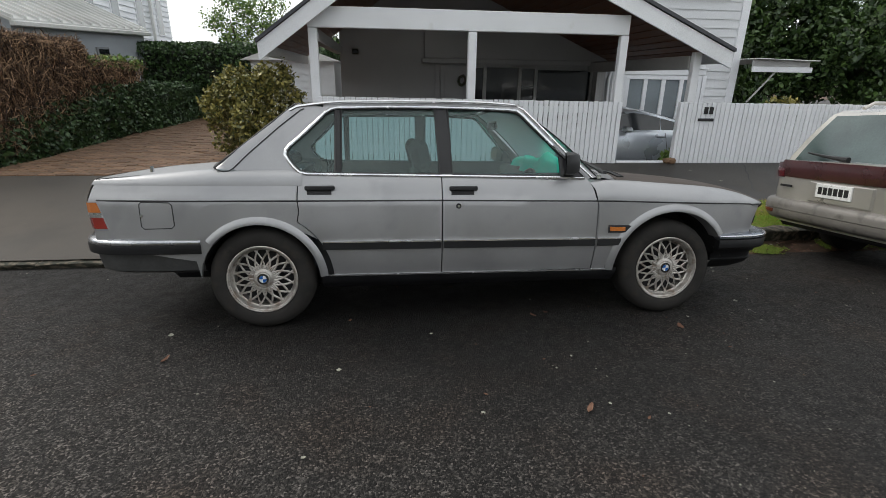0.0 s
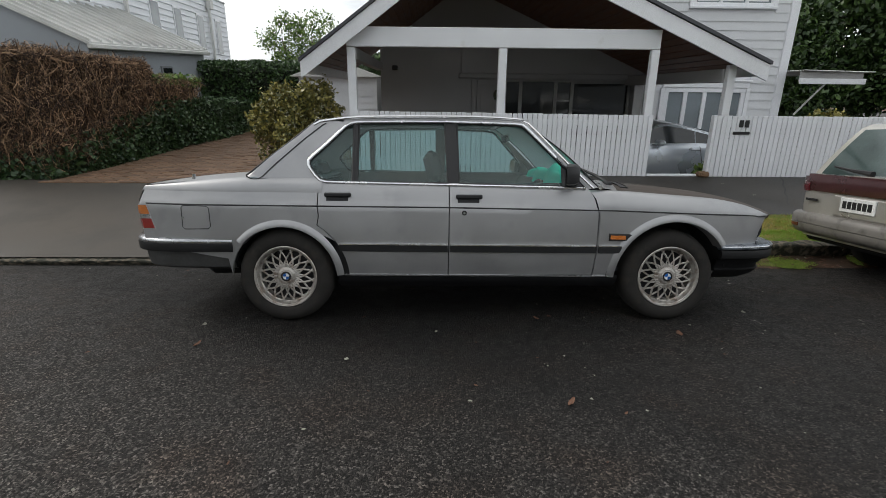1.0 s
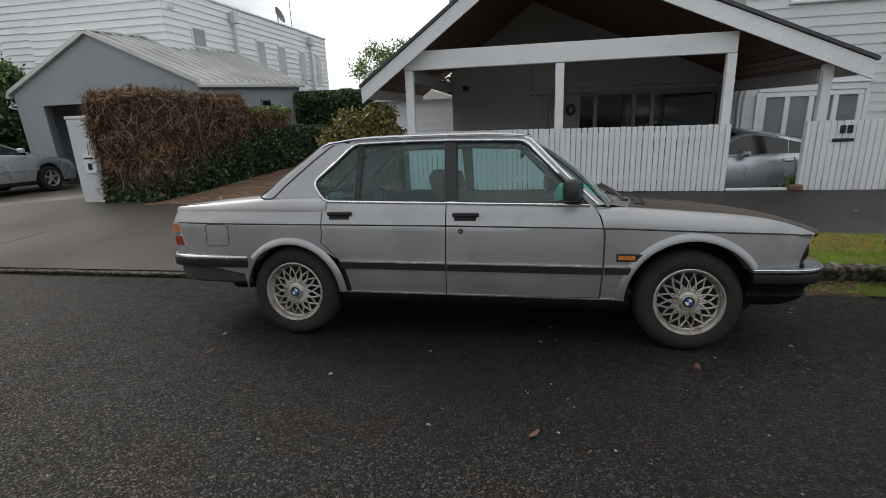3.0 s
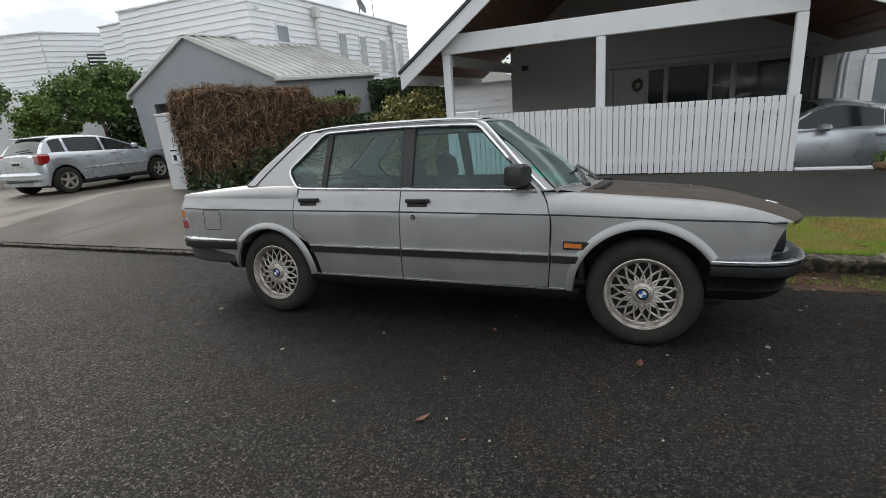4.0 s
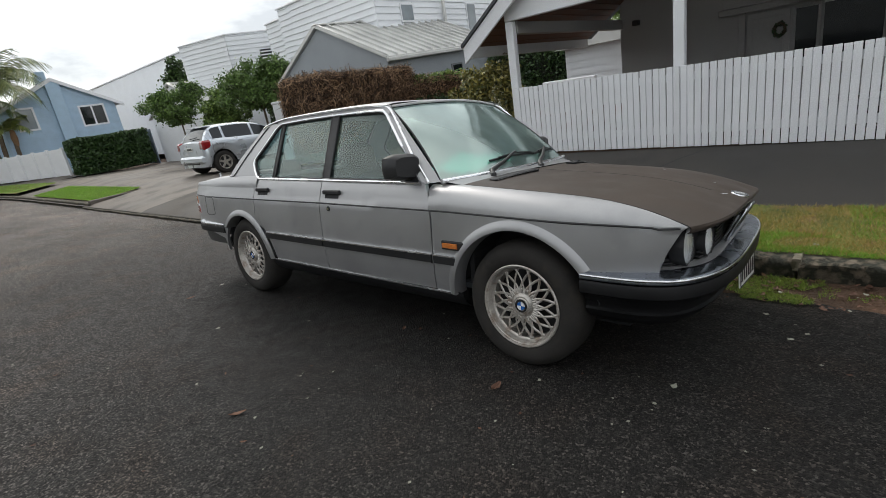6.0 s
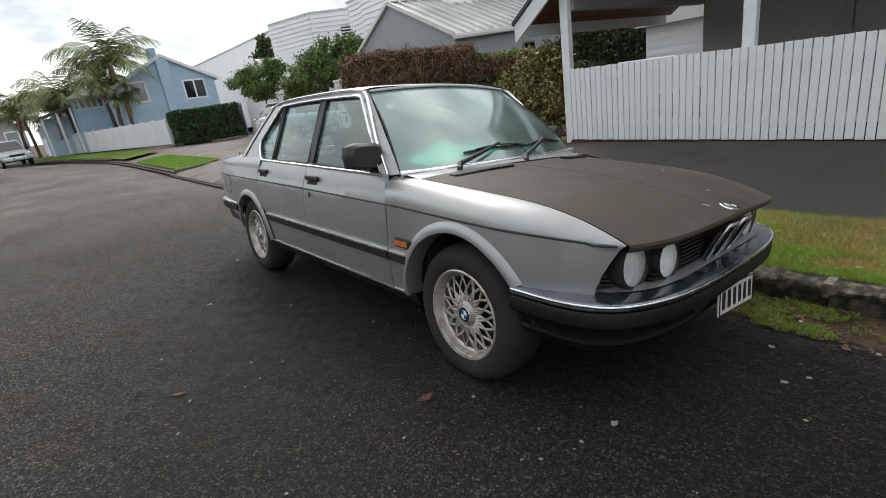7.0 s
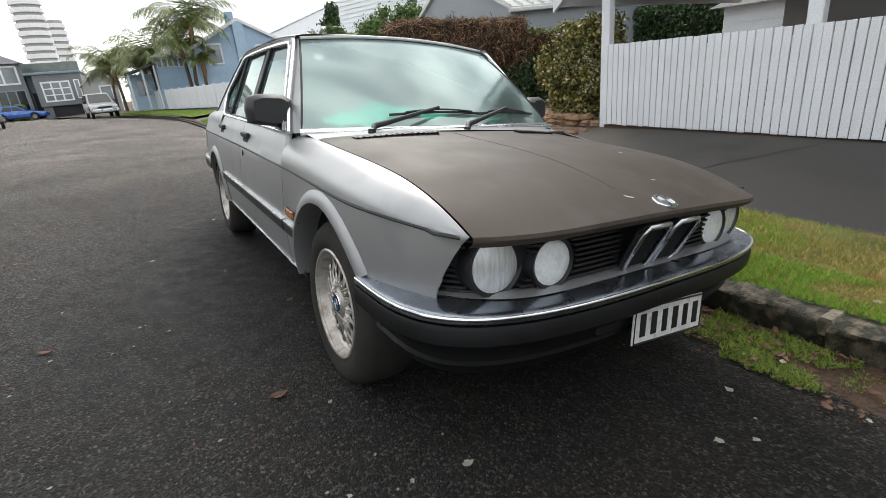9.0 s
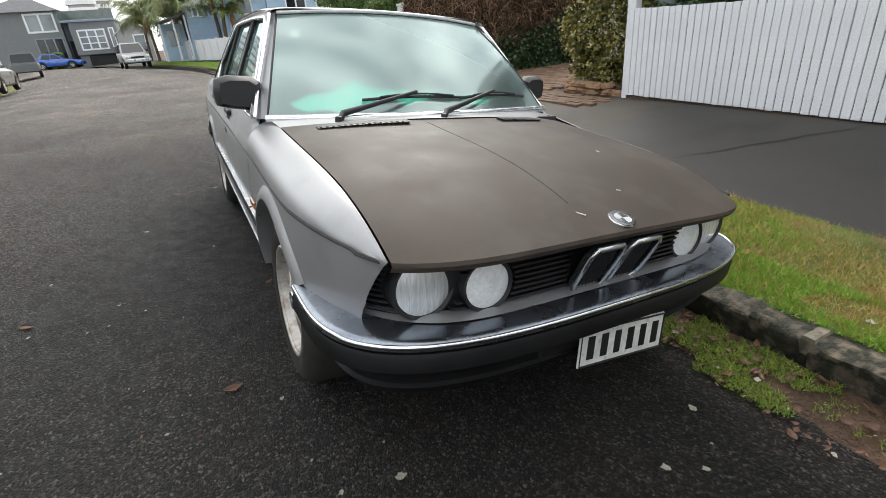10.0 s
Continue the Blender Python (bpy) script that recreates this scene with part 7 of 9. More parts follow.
# wheel arch flares
for nm, cx, ri, ro, a0, a1 in (("rear_arch", 0.0, R_IN[0], R_OUT[0], 3, 139), ("front_arch", WB, R_IN[1], R_OUT[1], 33, 179)):
    s = Shape()
    def flare(u, v):
        a = radians(lerp(a0, a1, u))
        r_ = lerp(ro + 0.004, ri - 0.002, min(1, v * 1.35))
        x, z = cx + r_ * math.cos(a), HUB + r_ * math.sin(a)
        o = 0.016 * math.sin(min(1, v * 1.35) * math.pi * 0.62) + 0.001
        y = flank_y(min(3.2, max(-0.88, x)), min(z, crease_z(x) - 0.004)) + o
        if v * 1.35 > 1:
            y -= 0.10 * (v * 1.35 - 1) / 0.35
        return (x, -y, z)


    s.grid(flare, 44, 10)
    both(nm, s, M["silver"], CAR, "rolled wheel arch flare", 50)
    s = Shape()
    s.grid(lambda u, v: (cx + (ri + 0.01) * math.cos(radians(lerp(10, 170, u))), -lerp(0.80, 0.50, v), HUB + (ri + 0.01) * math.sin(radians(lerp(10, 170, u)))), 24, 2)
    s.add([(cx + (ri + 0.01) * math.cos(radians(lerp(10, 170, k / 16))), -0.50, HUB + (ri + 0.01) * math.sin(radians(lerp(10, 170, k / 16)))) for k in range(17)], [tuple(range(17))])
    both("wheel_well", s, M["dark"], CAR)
# handles, locks, lamps on the side
for x0, zc in ((0.285, 0.866), (1.150, 0.856)):
    y = flank_y(x0 + 0.08, zc)
    base = part("door_handle", Shape().grid(lambda u, v: (x0 + lerp(0.012, 0.155, u), -(flank_y(x0, zc + lerp(-0.028, 0.014, v)) + 0.0012), zc + lerp(-0.028, 0.014, v)), 4, 4), M["dark"], CAR, "black recessed pull handle")
    part("grip", Shape().box(x0, x0 + 0.175, -y - 0.018, -y + 0.004, zc - 0.002, zc + 0.026, 0.006), M["black"], base)
    base = part("door_handle", Shape().box(x0, x0 + 0.175, y - 0.004, y + 0.018, zc - 0.02, zc + 0.026, 0.006), M["black"], CAR)
lock_y = flank_y(1.215, 0.762)
lock = part("door_lock", Shape().lathe([(0.0, -0.006), (0.010, -0.006), (0.010, -0.003), (0.016, -0.004), (0.017, 0.004)], 20, "y", (1.205, -lock_y, 0.762)), M["seal"], CAR, smooth=40)
part("lock_barrel", Shape().lathe([(0, -0.008), (0.008, -0.008), (0.009, 0)], 16, "y", (1.205, -lock_y, 0.762)), M["chrome"], lock)
ind = part("side_repeater", band(2.178, 2.335, lambda x: 0.602 - 0.02 * (x - 2.18), 0.052, 0.010, 8), M["black"], CAR, "black housing of the side indicator")
part("amber_lens", band(2.186, 2.285, lambda x: 0.603 - 0.02 * (x - 2.18), 0.030, 0.017, 8), M["amber"], ind, "amber indicator lens")
both_ind = part("side_repeater", band(2.178, 2.335, lambda x: 0.602 - 0.02 * (x - 2.18), 0.052, 0.010, 8).mirrored(), M["black"], CAR)
flap = [(-0.652, 0.662), (-0.654, 0.790), (-0.640, 0.804), (-0.484, 0.801), (-0.468, 0.786), (-0.464, 0.668), (-0.48, 0.652), (-0.636, 0.648)]
part("fuel_flap", Shape().tube([(x, -(flank_y(x, z) - 0.001), z) for x, z in flap], 0.0035, 6, closed=True), M["seal"], CAR, "rounded square fuel flap outline")
part("flap_catch", Shape().lathe([(0, -0.004), (0.008, -0.004), (0.009, 0.002)], 12, "y", (-0.645, -flank_y(-0.645, 0.725), 0.725)), M["chrome"], CAR)
# tail lamps wrapping the corner
def lamp_band(z0, z1, off, inset=0.0):
    """A lens wrapping the corner, its front edge leaning back to the top."""
    rows = []
    for z in (z0, z1):
        x0 = interp(z, [0.64, 0.736, 0.803], [-0.842, -0.872, -0.897]) - inset
        xe = end_x(z)
        row = [(x, flank_y(max(x, -0.94), z)) for x in np.linspace(x0, xe + 0.012, 5)] + [(tail_x(xe, y) + 0.004, y) for y in np.linspace(0.762, 0.56, 8)]
        rows.append([(x - off * (0.4 if i < 5 else 1), y + off * (1 if i < 5 else 0.2)) for i, (x, y) in enumerate(row)])
    sh, v = Shape(), []
    for (xa, ya), (xb, yb) in zip(*rows):
        v += [(xa, -ya, z0), (xb, -yb, z1), (xb + 0.02, -(yb - 0.03), z1), (xa + 0.02, -(ya - 0.03), z0)]
    n = len(rows[0])
    return sh.add(v, [(4 * i + e, 4 * i + 4 + e, 4 * i + 4 + (e + 1) % 4, 4 * i + (e + 1) % 4) for i in range(n - 1) for e in range(4)] + [(0, 1, 2, 3)])


for sgn in (-1, 1):
    pick = (lambda sh: sh) if sgn < 0 else (lambda sh: sh.mirrored())
    lamp = part("tail_lamp", pick(lamp_band(0.640, 0.806, 0.003)), M["silver"], CAR, "wrap-round rear lamp")
    part("amber_lens", pick(lamp_band(0.742, 0.800, 0.006, 0.004)), M["amber"], lamp, "amber lens")
    part("clear_lens", pick(lamp_band(0.715, 0.739, 0.006, 0.005)), M["frame"], lamp, "clear reversing lens")
    part("red_lens", pick(lamp_band(0.648, 0.712, 0.006, 0.006)), M["red"], lamp, "red lens")

# ---- bumpers ----
def bumper_path(front, off=0.0, n=60):
    """Half-oval path round the end of the car, from arch to arch."""
    pts = []
    c, a, b = (2.955, 0.527 + off, 0.842 + off) if front else (-0.33, 0.770 + off, 0.842 + off)
    for k in range(n + 1):
        t = lerp(-math.pi / 2, math.pi / 2, k / n)
        x = a * abs(math.cos(t)) ** (0.50 if front else 0.40)
        y = b * math.copysign(abs(math.sin(t)) ** (0.62 if front else 0.5), t) * (0.982 if front and t > 0 else 1.0)
        pts.append((c + x if front else c - x, y))
    return pts


def swept(path, sec, close=False):
    """A section of (outward, z) points carried along a plan path."""
    s = Shape()
    n, m = len(path), len(sec)
    v = []
    for i, (x, y) in enumerate(path):
        a, b = path[max(0, i - 1)], path[min(n - 1, i + 1)]
        d = Vector((b[0] - a[0], b[1] - a[1])).normalized()
        nrm = Vector((d.y, -d.x))
        if nrm.x * (x - 1.3) < 0 and abs(nrm.x) > 0.05 or (abs(nrm.x) <= 0.05 and nrm.y * y < 0):
            nrm = -nrm
        for o, z in sec:
            v.append((x + nrm.x * o, y + nrm.y * o, z))
    f = [(i * m + j, (i + 1) * m + j, (i + 1) * m + j + 1, i * m + j + 1) for i in range(n - 1) for j in range(m - 1)]
    if close:
        f += [(i * m + m - 1, (i + 1) * m + m - 1, (i + 1) * m, i * m) for i in range(n - 1)]
        f += [tuple(range(m)), tuple((n - 1) * m + j for j in range(m))[::-1]]
    return s.add(v, f)


fb_ = part("front_bumper", recalc(swept(bumper_path(True), [(-0.10, 0.550), (-0.05, 0.548), (-0.010, 0.545), (0.004, 0.542), (0.011, 0.537), (0.014, 0.529), (0.013, 0.520), (0.006, 0.515), (-0.03, 0.512)], True).mesh("front_bumper", M["oldchrome"], 32)), None, CAR, "tarnished chrome front bumper")
# highlight on the bumper's edge, added as a brighter chrome tube
part("bright_edge", Shape().tube([(x + (0.012 if abs(y) < 0.8 else 0.003), y * 1.012, 0.5345) for x, y in bumper_path(True)], 0.0065, 8), M["chrome"], fb_, "bright chrome bumper edge", 50)
part("rubber_strip", recalc(swept(bumper_path(True), [(-0.03, 0.511), (0.010, 0.511), (0.017, 0.500), (0.014, 0.458), (0.004, 0.448), (-0.03, 0.445)], True).mesh("rubber_strip", M["valance"], 40)), None, fb_, "black rubber bumper strip")
va = part("front_valance", recalc(swept(bumper_path(True, -0.02), [(-0.03, 0.455), (-0.008, 0.45), (-0.016, 0.415), (-0.036, 0.402), (-0.040, 0.372), (-0.030, 0.364), (-0.060, 0.325), (-0.13, 0.285)]).mesh("front_valance", M["valance"], 50)), None, CAR, "black front valance and spoiler lip")
rb_ = part("rear_bumper", recalc(swept(bumper_path(False), [(-0.06, 0.590), (-0.010, 0.586), (0.006, 0.577), (0.012, 0.566), (0.008, 0.553), (-0.03, 0.55)], True).mesh("rear_bumper", M["frame"], 50)), None, CAR, "chrome rear bumper")
part("rubber_strip", recalc(swept(bumper_path(False), [(-0.03, 0.552), (0.010, 0.552), (0.014, 0.54), (0.010, 0.498), (-0.03, 0.49)], True).mesh("rubber_strip", M["valance"], 40)), None, rb_, "black rubber bumper strip")
part("rear_valance", recalc(swept(bumper_path(False, -0.02), [(-0.02, 0.495), (-0.006, 0.495), (-0.012, 0.44), (-0.026, 0.385), (-0.07, 0.365)]).mesh("rear_valance", M["grime"], 50)), None, CAR, "dull dirty silver rear valance")
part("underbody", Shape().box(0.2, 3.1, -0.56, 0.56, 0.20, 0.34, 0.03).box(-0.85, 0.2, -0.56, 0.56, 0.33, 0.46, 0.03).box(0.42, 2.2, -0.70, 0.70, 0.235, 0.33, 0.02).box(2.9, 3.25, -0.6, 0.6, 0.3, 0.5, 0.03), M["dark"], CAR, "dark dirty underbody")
part("silencer", Shape().box(-0.56, -0.30, -0.74, 0.74, 0.315, 0.44, 0.04), M["valance"], CAR, "black silencer under the tail")
part("exhaust", Shape().tube([(-0.9, 0.4, 0.30), (-0.4, 0.4, 0.30), (0.2, 0.35, 0.24)], 0.028, 10), M["dark"], CAR)
part("inner_shell", Shape().box(0.34, 2.22, -0.79, -0.775, 0.34, 0.86), M["dark"], CAR)
part("inner_shell", Shape().box(0.34, 2.22, 0.775, 0.79, 0.34, 0.86), M["dark"], CAR)

# ---- nose: grille, kidneys, four lamps ----
def front_at(y, z, back=0.0):
    """The front panel under the bonnet lip, leaning back to its foot."""
    return panel_x(y) - 0.045 - 0.20 * (0.70 - z) * 0.5 - back


s = Shape().grid(lambda u, v: (front_at(lerp(-0.716, 0.716, u), lerp(0.545, 0.715, v), 0.03), lerp(-0.716, 0.716, u), lerp(0.545, 0.715 + 0.02, v)), 36, 4)
gr = part("grille_panel", recalc(s.mesh("grille_panel", M["black"], 50)), None, CAR, "black slatted grille panel")
LAMPS = ((-0.592, 0.637, 0.081), (-0.421, 0.627, 0.070), (0.416, 0.622, 0.070), (0.588, 0.630, 0.081))
for j in range(10):
    z = 0.556 + j * 0.0168
    spans = [(-0.712, -0.142), (0.142, 0.712)]
    for yc, zc, rad in LAMPS:
        h = (rad + 0.012) ** 2 - (z - zc) ** 2
        if h > 0:
            h = math.sqrt(h)
            spans = [q for a, b in spans for q in (((a, min(b, yc - h)), (max(a, yc + h), b)) if a < yc < b else ((a, b),)) if q[1] - q[0] > 0.01]
    for a, b in spans:
        m = max(4, int((b - a) * 40))
        pts = [(front_at(lerp(a, b, k / m), z), lerp(a, b, k / m), z) for k in range(m + 1)]
        sec = Shape()
        sec.add([q for p in pts for q in ((p[0] - 0.022, p[1], p[2] - 0.003), (p[0], p[1], p[2] - 0.004), (p[0], p[1], p[2] + 0.003), (p[0] - 0.022, p[1], p[2] + 0.004))],
                [(4 * i + e, 4 * i + 4 + e, 4 * i + 4 + (e + 1) % 4, 4 * i + (e + 1) % 4) for i in range(m) for e in range(4)] + [(0, 1, 2, 3), (4 * m + 3, 4 * m + 2, 4 * m + 1, 4 * m)])
        part("slat", sec, M["black"], gr)
# silver panel under the grille
s = Shape().grid(lambda u, v: (front_at(lerp(-0.74, 0.74, u), 0.55, 0.012) + 0.05 * v - 0.004, lerp(-0.735, 0.735, u), lerp(0.561, 0.552, v ** 1.5)), 40, 5)
part("front_panel", recalc(s.mesh("front_panel", M["silver"], 50)), None, CAR)
for (y, zc, rad), nm in zip(LAMPS, ("outer", "inner", "inner", "outer")):
    x = front_at(y, zc, 0.014)
    tilt = pose(x, y, zc, 0, -2, 0)
    lamp = part("headlamp", Shape().lathe([(rad - 0.004, 0.004), (rad + 0.006, 0.010), (rad + 0.008, 0.0), (rad + 0.006, -0.05)], 40, "x"), M["black"], CAR, "round headlamp with a black bezel", 40)
    lamp.matrix_basis = tilt
    part("lens", Shape().lathe([(0.001, 0.018), (rad * 0.4, 0.016), (rad * 0.75, 0.011), (rad - 0.002, 0.003)], 40, "x"), M["ribbed"] if nm == "outer" else M["lens"], lamp, "ribbed glass lens" if nm == "outer" else "frosted white lens", 50)
for sgn in (-1, 1):
    k0, k1 = 0.012, 0.138
    oz0, oz1 = 0.549, 0.708
    o = [(k0 + 0.01, oz0), (k1 - 0.028, oz0), (k1 - 0.006, oz0 + 0.014), (k1, oz0 + 0.04), (k1 + 0.004, oz1 - 0.02), (k1 - 0.012, oz1), (k0 + 0.016, oz1), (k0, oz1 - 0.016), (k0, oz0 + 0.012)]
    P = [(front_at(sgn * y, z, -0.012 - (z - oz0) * 0.40), sgn * y, z) for y, z in o]
    kid = part("kidney_grille", Shape().tube(P, 0.0085, 8, closed=True), M["frame"], CAR, "chrome framed upright grille", 50)
    s = Shape().add([(front_at(sgn * y, z, 0.012 - (z - oz0) * 0.40), sgn * y, z) for y, z in o], [tuple(range(len(o)))])
    part("backing", s, M["dark"], kid)
    s = Shape()
    inner_frame = [(front_at(sgn * y, z, 0.006 - (z - oz0) * 0.40), sgn * y, z) for y, z in o]
    n = len(o)
    s.add(P + inner_frame, [(i, (i + 1) % n, n + (i + 1) % n, n + i) for i in range(n)])
    part("frame", s, M["frame"], kid)
    for i in range(8):
        y = lerp(k0 + 0.008, k1 - 0.01, (i + 0.5) / 8)
        part("bar", Shape().tube([(front_at(sgn * y, oz0 + 0.01, -0.002), sgn * y, oz0 + 0.006), (front_at(sgn * y, oz1 - 0.01, -0.062), sgn * y, oz1 - 0.006)], 0.0032, 5), M["black"], kid)
# badge on the bonnet: round enamel disc, drawn as plain quarters
bx_ = nose_x(3.208, 0)
t155 = on_bonnet(3.208, 0)[2]
slope = math.degrees(math.atan2((bonnet_edge(3.236)[1] - bonnet_edge(3.07)[1]), nose_x(3.236, 0) - nose_x(3.07, 0)))


def roundel(parent, m, r0, faded=False):
    b = part("badge", Shape().lathe([(0.0001, 0.004), (r0 * 0.62, 0.004), (r0 * 0.66, 0.0055), (r0 * 0.95, 0.005), (r0, 0.002), (r0, -0.006)], 32, "z"), M["chrome"], parent, "round chrome-edged badge", 40)
    b.matrix_basis = m
    part("ring", Shape().lathe([(r0 * 0.66, 0.0062), (r0 * 0.92, 0.0060)], 32, "z"), M["frame"] if faded else M["ink"], b)
    for q in range(4):
        s = Shape().add([(0, 0, 0.0062)] + [(r0 * 0.60 * math.cos(math.pi / 2 * (q + k / 8)), r0 * 0.60 * math.sin(math.pi / 2 * (q + k / 8)), 0.0062) for k in range(9)], [tuple(range(10))])
        part("quarter", s, (M["frame"] if faded else M["blue"]) if q % 2 else (M["faded"] if faded else M["enamel"]), b)
    return b


roundel(CAR, Matrix.Translation((bx_, 0, t155 + 0.002)) @ pose(0, 0, 0, 0, -slope, 0), 0.041, True)

# plate, under the bumper
pl = part("number_plate", Shape().box(-0.004, 0.004, -0.18, 0.18, -0.0625, 0.0625, 0.003), M["plate"], CAR, "white number plate with black characters, drawn as bars")
pl.matrix_basis = pose(3.472, 0.042, 0.380, -3, -4, 0)
part("rim", Shape().tube([(0.005, -0.175, -0.058), (0.005, -0.175, 0.058), (0.005, 0.175, 0.058), (0.005, 0.175, -0.058)], 0.003, 6, closed=True), M["ink"], pl)
for i, w in enumerate((0.042, 0.042, 0.040, 0.042, 0.040, 0.042)):
    y = -0.138 + i * 0.055
    part("bar", Shape().box(0.0035, 0.0065, y - w / 2 + 0.010, y + w / 2 - 0.004, -0.038, 0.038, 0.001), M["ink"], pl)
part("plate_bracket", Shape().box(3.36, 3.432, -0.26, 0.28, 0.37, 0.46, 0.01), M["black"], CAR, "black plate bracket")

# mirrors
for sgn in (-1, 1):
    s = Shape()
    o = [(0.0, 0.0), (0.04, -0.002), (0.115, 0.004), (0.165, 0.012), (0.172, 0.05), (0.165, 0.09), (0.12, 0.102), (0.03, 0.10), (0.0, 0.085)]
    v = []
    for k, (dx, sc) in enumerate(((0.0, 0.94), (0.012, 1.0), (0.055, 0.97), (0.085, 0.75))):
        for y, z in o:
            yy, zz = 0.085 + (y - 0.085) * sc, 0.05 + (z - 0.05) * sc
            v.append((1.845 + dx + 0.10 * (1 - yy / 0.17) * 0.6, sgn * (0.735 + yy * 1.12), 0.943 + zz * 1.42))
    n = len(o)
    s.add(v, [(k * n + i, k * n + (i + 1) % n, (k + 1) * n + (i + 1) % n, (k + 1) * n + i) for k in range(3) for i in range(n)] + [tuple(range(n)), tuple(range(3 * n, 4 * n))[::-1]])
    mir = part("door_mirror", recalc(s.mesh("door_mirror", M["black"], 50)), None, CAR, "square black door mirror")
    part("mirror_glass", Shape().add([(p[0] - 0.002, p[1], p[2]) for p in [(1.845 + 0.06 * (1 - y / 0.17), sgn * (0.735 + 1.12 * (0.085 + (y - 0.085) * 0.86)), 0.943 + 1.42 * (0.05 + (z - 0.05) * 0.84)) for y, z in o]], [tuple(range(n))]), M["chrome"], mir)
    s = Shape().prism([(1.86, 0.93), (2.005, 0.93), (1.93, 1.01), (1.86, 1.06)], lambda p: (p[0], sgn * (side_y(p[1]) - 0.004), p[1]), lambda p: (p[0], sgn * (side_y(p[1]) + 0.012), p[1]))
    part("mirror_mount", recalc(s.mesh("mirror_mount", M["black"])), None, mir)

# wipers
for y0, left, tip, mid in ((-0.49, -0.34, 0.20, -0.08), (-0.01, 0.16, 0.62, 0.38)):
    t0 = y0 / 0.734
    piv = Vector((2.30 + (0.05 if y0 > -0.1 else 0.0), y0, 0.918))
    def on_screen(y, u, lift):
        p = screen(u, (y / lerp(0.746, 0.578, u) + 1) / 2)
        return (p[0] + lift * 0.7, p[1], p[2] + lift * 0.7)


    arm_tip = Vector(on_screen(mid, 0.145, 0.032))
    w = part("wiper", Shape().tube([piv, piv + Vector((-0.03, 0.03, 0.035)), lerp(piv, arm_tip, 0.45) + Vector((0, 0, 0.018)), arm_tip], [0.017, 0.015, 0.011, 0.008], 8), M["black"], CAR, "black wiper arm", 50)
    part("blade", Shape().tube([on_screen(lerp(left, tip, k / 10), 0.112 + 0.018 * math.sin(k / 10 * math.pi), 0.010) for k in range(11)], 0.007, 6), M["seal"], w)
    part("blade_frame", Shape().tube([on_screen(lerp(left + 0.08, tip - 0.08, k / 8), 0.118 + 0.022 * math.sin(k / 8 * math.pi), 0.022) for k in range(9)], 0.005, 6), M["black"], w)
    part("pivot_cap", Shape().lathe([(0.0001, 0.03), (0.014, 0.026), (0.017, 0.0), (0.017, -0.02)], 12, "z", tuple(piv)), M["black"], w, smooth=40)

# ---- wheels ----
def wheel(x, sgn):
    w = part("wheel", Shape().lathe([(0.205, 0.004), (0.215, 0.016), (0.235, 0.023), (0.268, 0.026), (0.295, 0.014), (0.311, -0.006), (0.320, -0.034), (0.322, -0.10), (0.320, -0.155), (0.305, -0.185), (0.25, -0.20), (0.2, -0.19)], 72, "y"), M["rubber"], CAR, "black road tyre", 40)
    w.matrix_basis = pose(x, sgn * 0.800, HUB + 0.004, 0, 0, 0 if sgn > 0 else 180)
    rim = part("rim", Shape().lathe([(0.211, 0.006), (0.213, 0.017), (0.208, 0.021), (0.201, 0.019), (0.199, 0.012), (0.195, 0.010), (0.192, 0.002), (0.189, -0.014), (0.185, -0.024), (0.179, -0.028), (0.176, -0.05), (0.174, -0.12)], 72, "y"), M["alloy"], w, "stepped alloy rim", 35)
    part("drum", Shape().lathe([(0.0001, -0.075), (0.174, -0.075)], 40, "y"), M["black"], w)
    n = 16
    for i in range(n):
        for d in (-1, 1):
            a0 = 2 * math.pi * (i + 0.5) / n
            a1 = a0 + d * 2 * math.pi / n * 1.12
            s = Shape()
            pts = []
            for k in range(5):
                u = k / 4
                r_ = lerp(0.066, 0.181, u)
                a = lerp(a0, a1, u)
                pts.append((r_ * math.cos(a), lerp(-0.008, -0.026, u), r_ * math.sin(a)))
            s.tube(pts, [0.0054, 0.0041, 0.0036, 0.0037, 0.0050], 5, ry=0.007)
            part("spoke", s, M["alloy"], w)
    part("hub_cap", Shape().lathe([(0.0001, 0.004), (0.036, 0.004), (0.040, 0.0), (0.046, 0.0), (0.05, -0.004), (0.062, -0.008), (0.074, -0.014), (0.078, -0.03)], 48, "y"), M["alloy"], w, "alloy hub cap", 35)
    for i in range(16):
        a = 2 * math.pi * i / 16
        part("hub_tooth", Shape().box(-0.006, 0.006, -0.026, -0.004, 0.060, 0.088, 0.004), M["alloy"], w).matrix_basis = pose(0, 0, 0, 0, math.degrees(a), 0)
    roundel(w, pose(0, 0.002, 0, -90, 0, 0), 0.036)
    return w


wheel(0.0, -1)
wheel(WB, -1)
wheel(0.0, 1)
wheel(WB, 1)

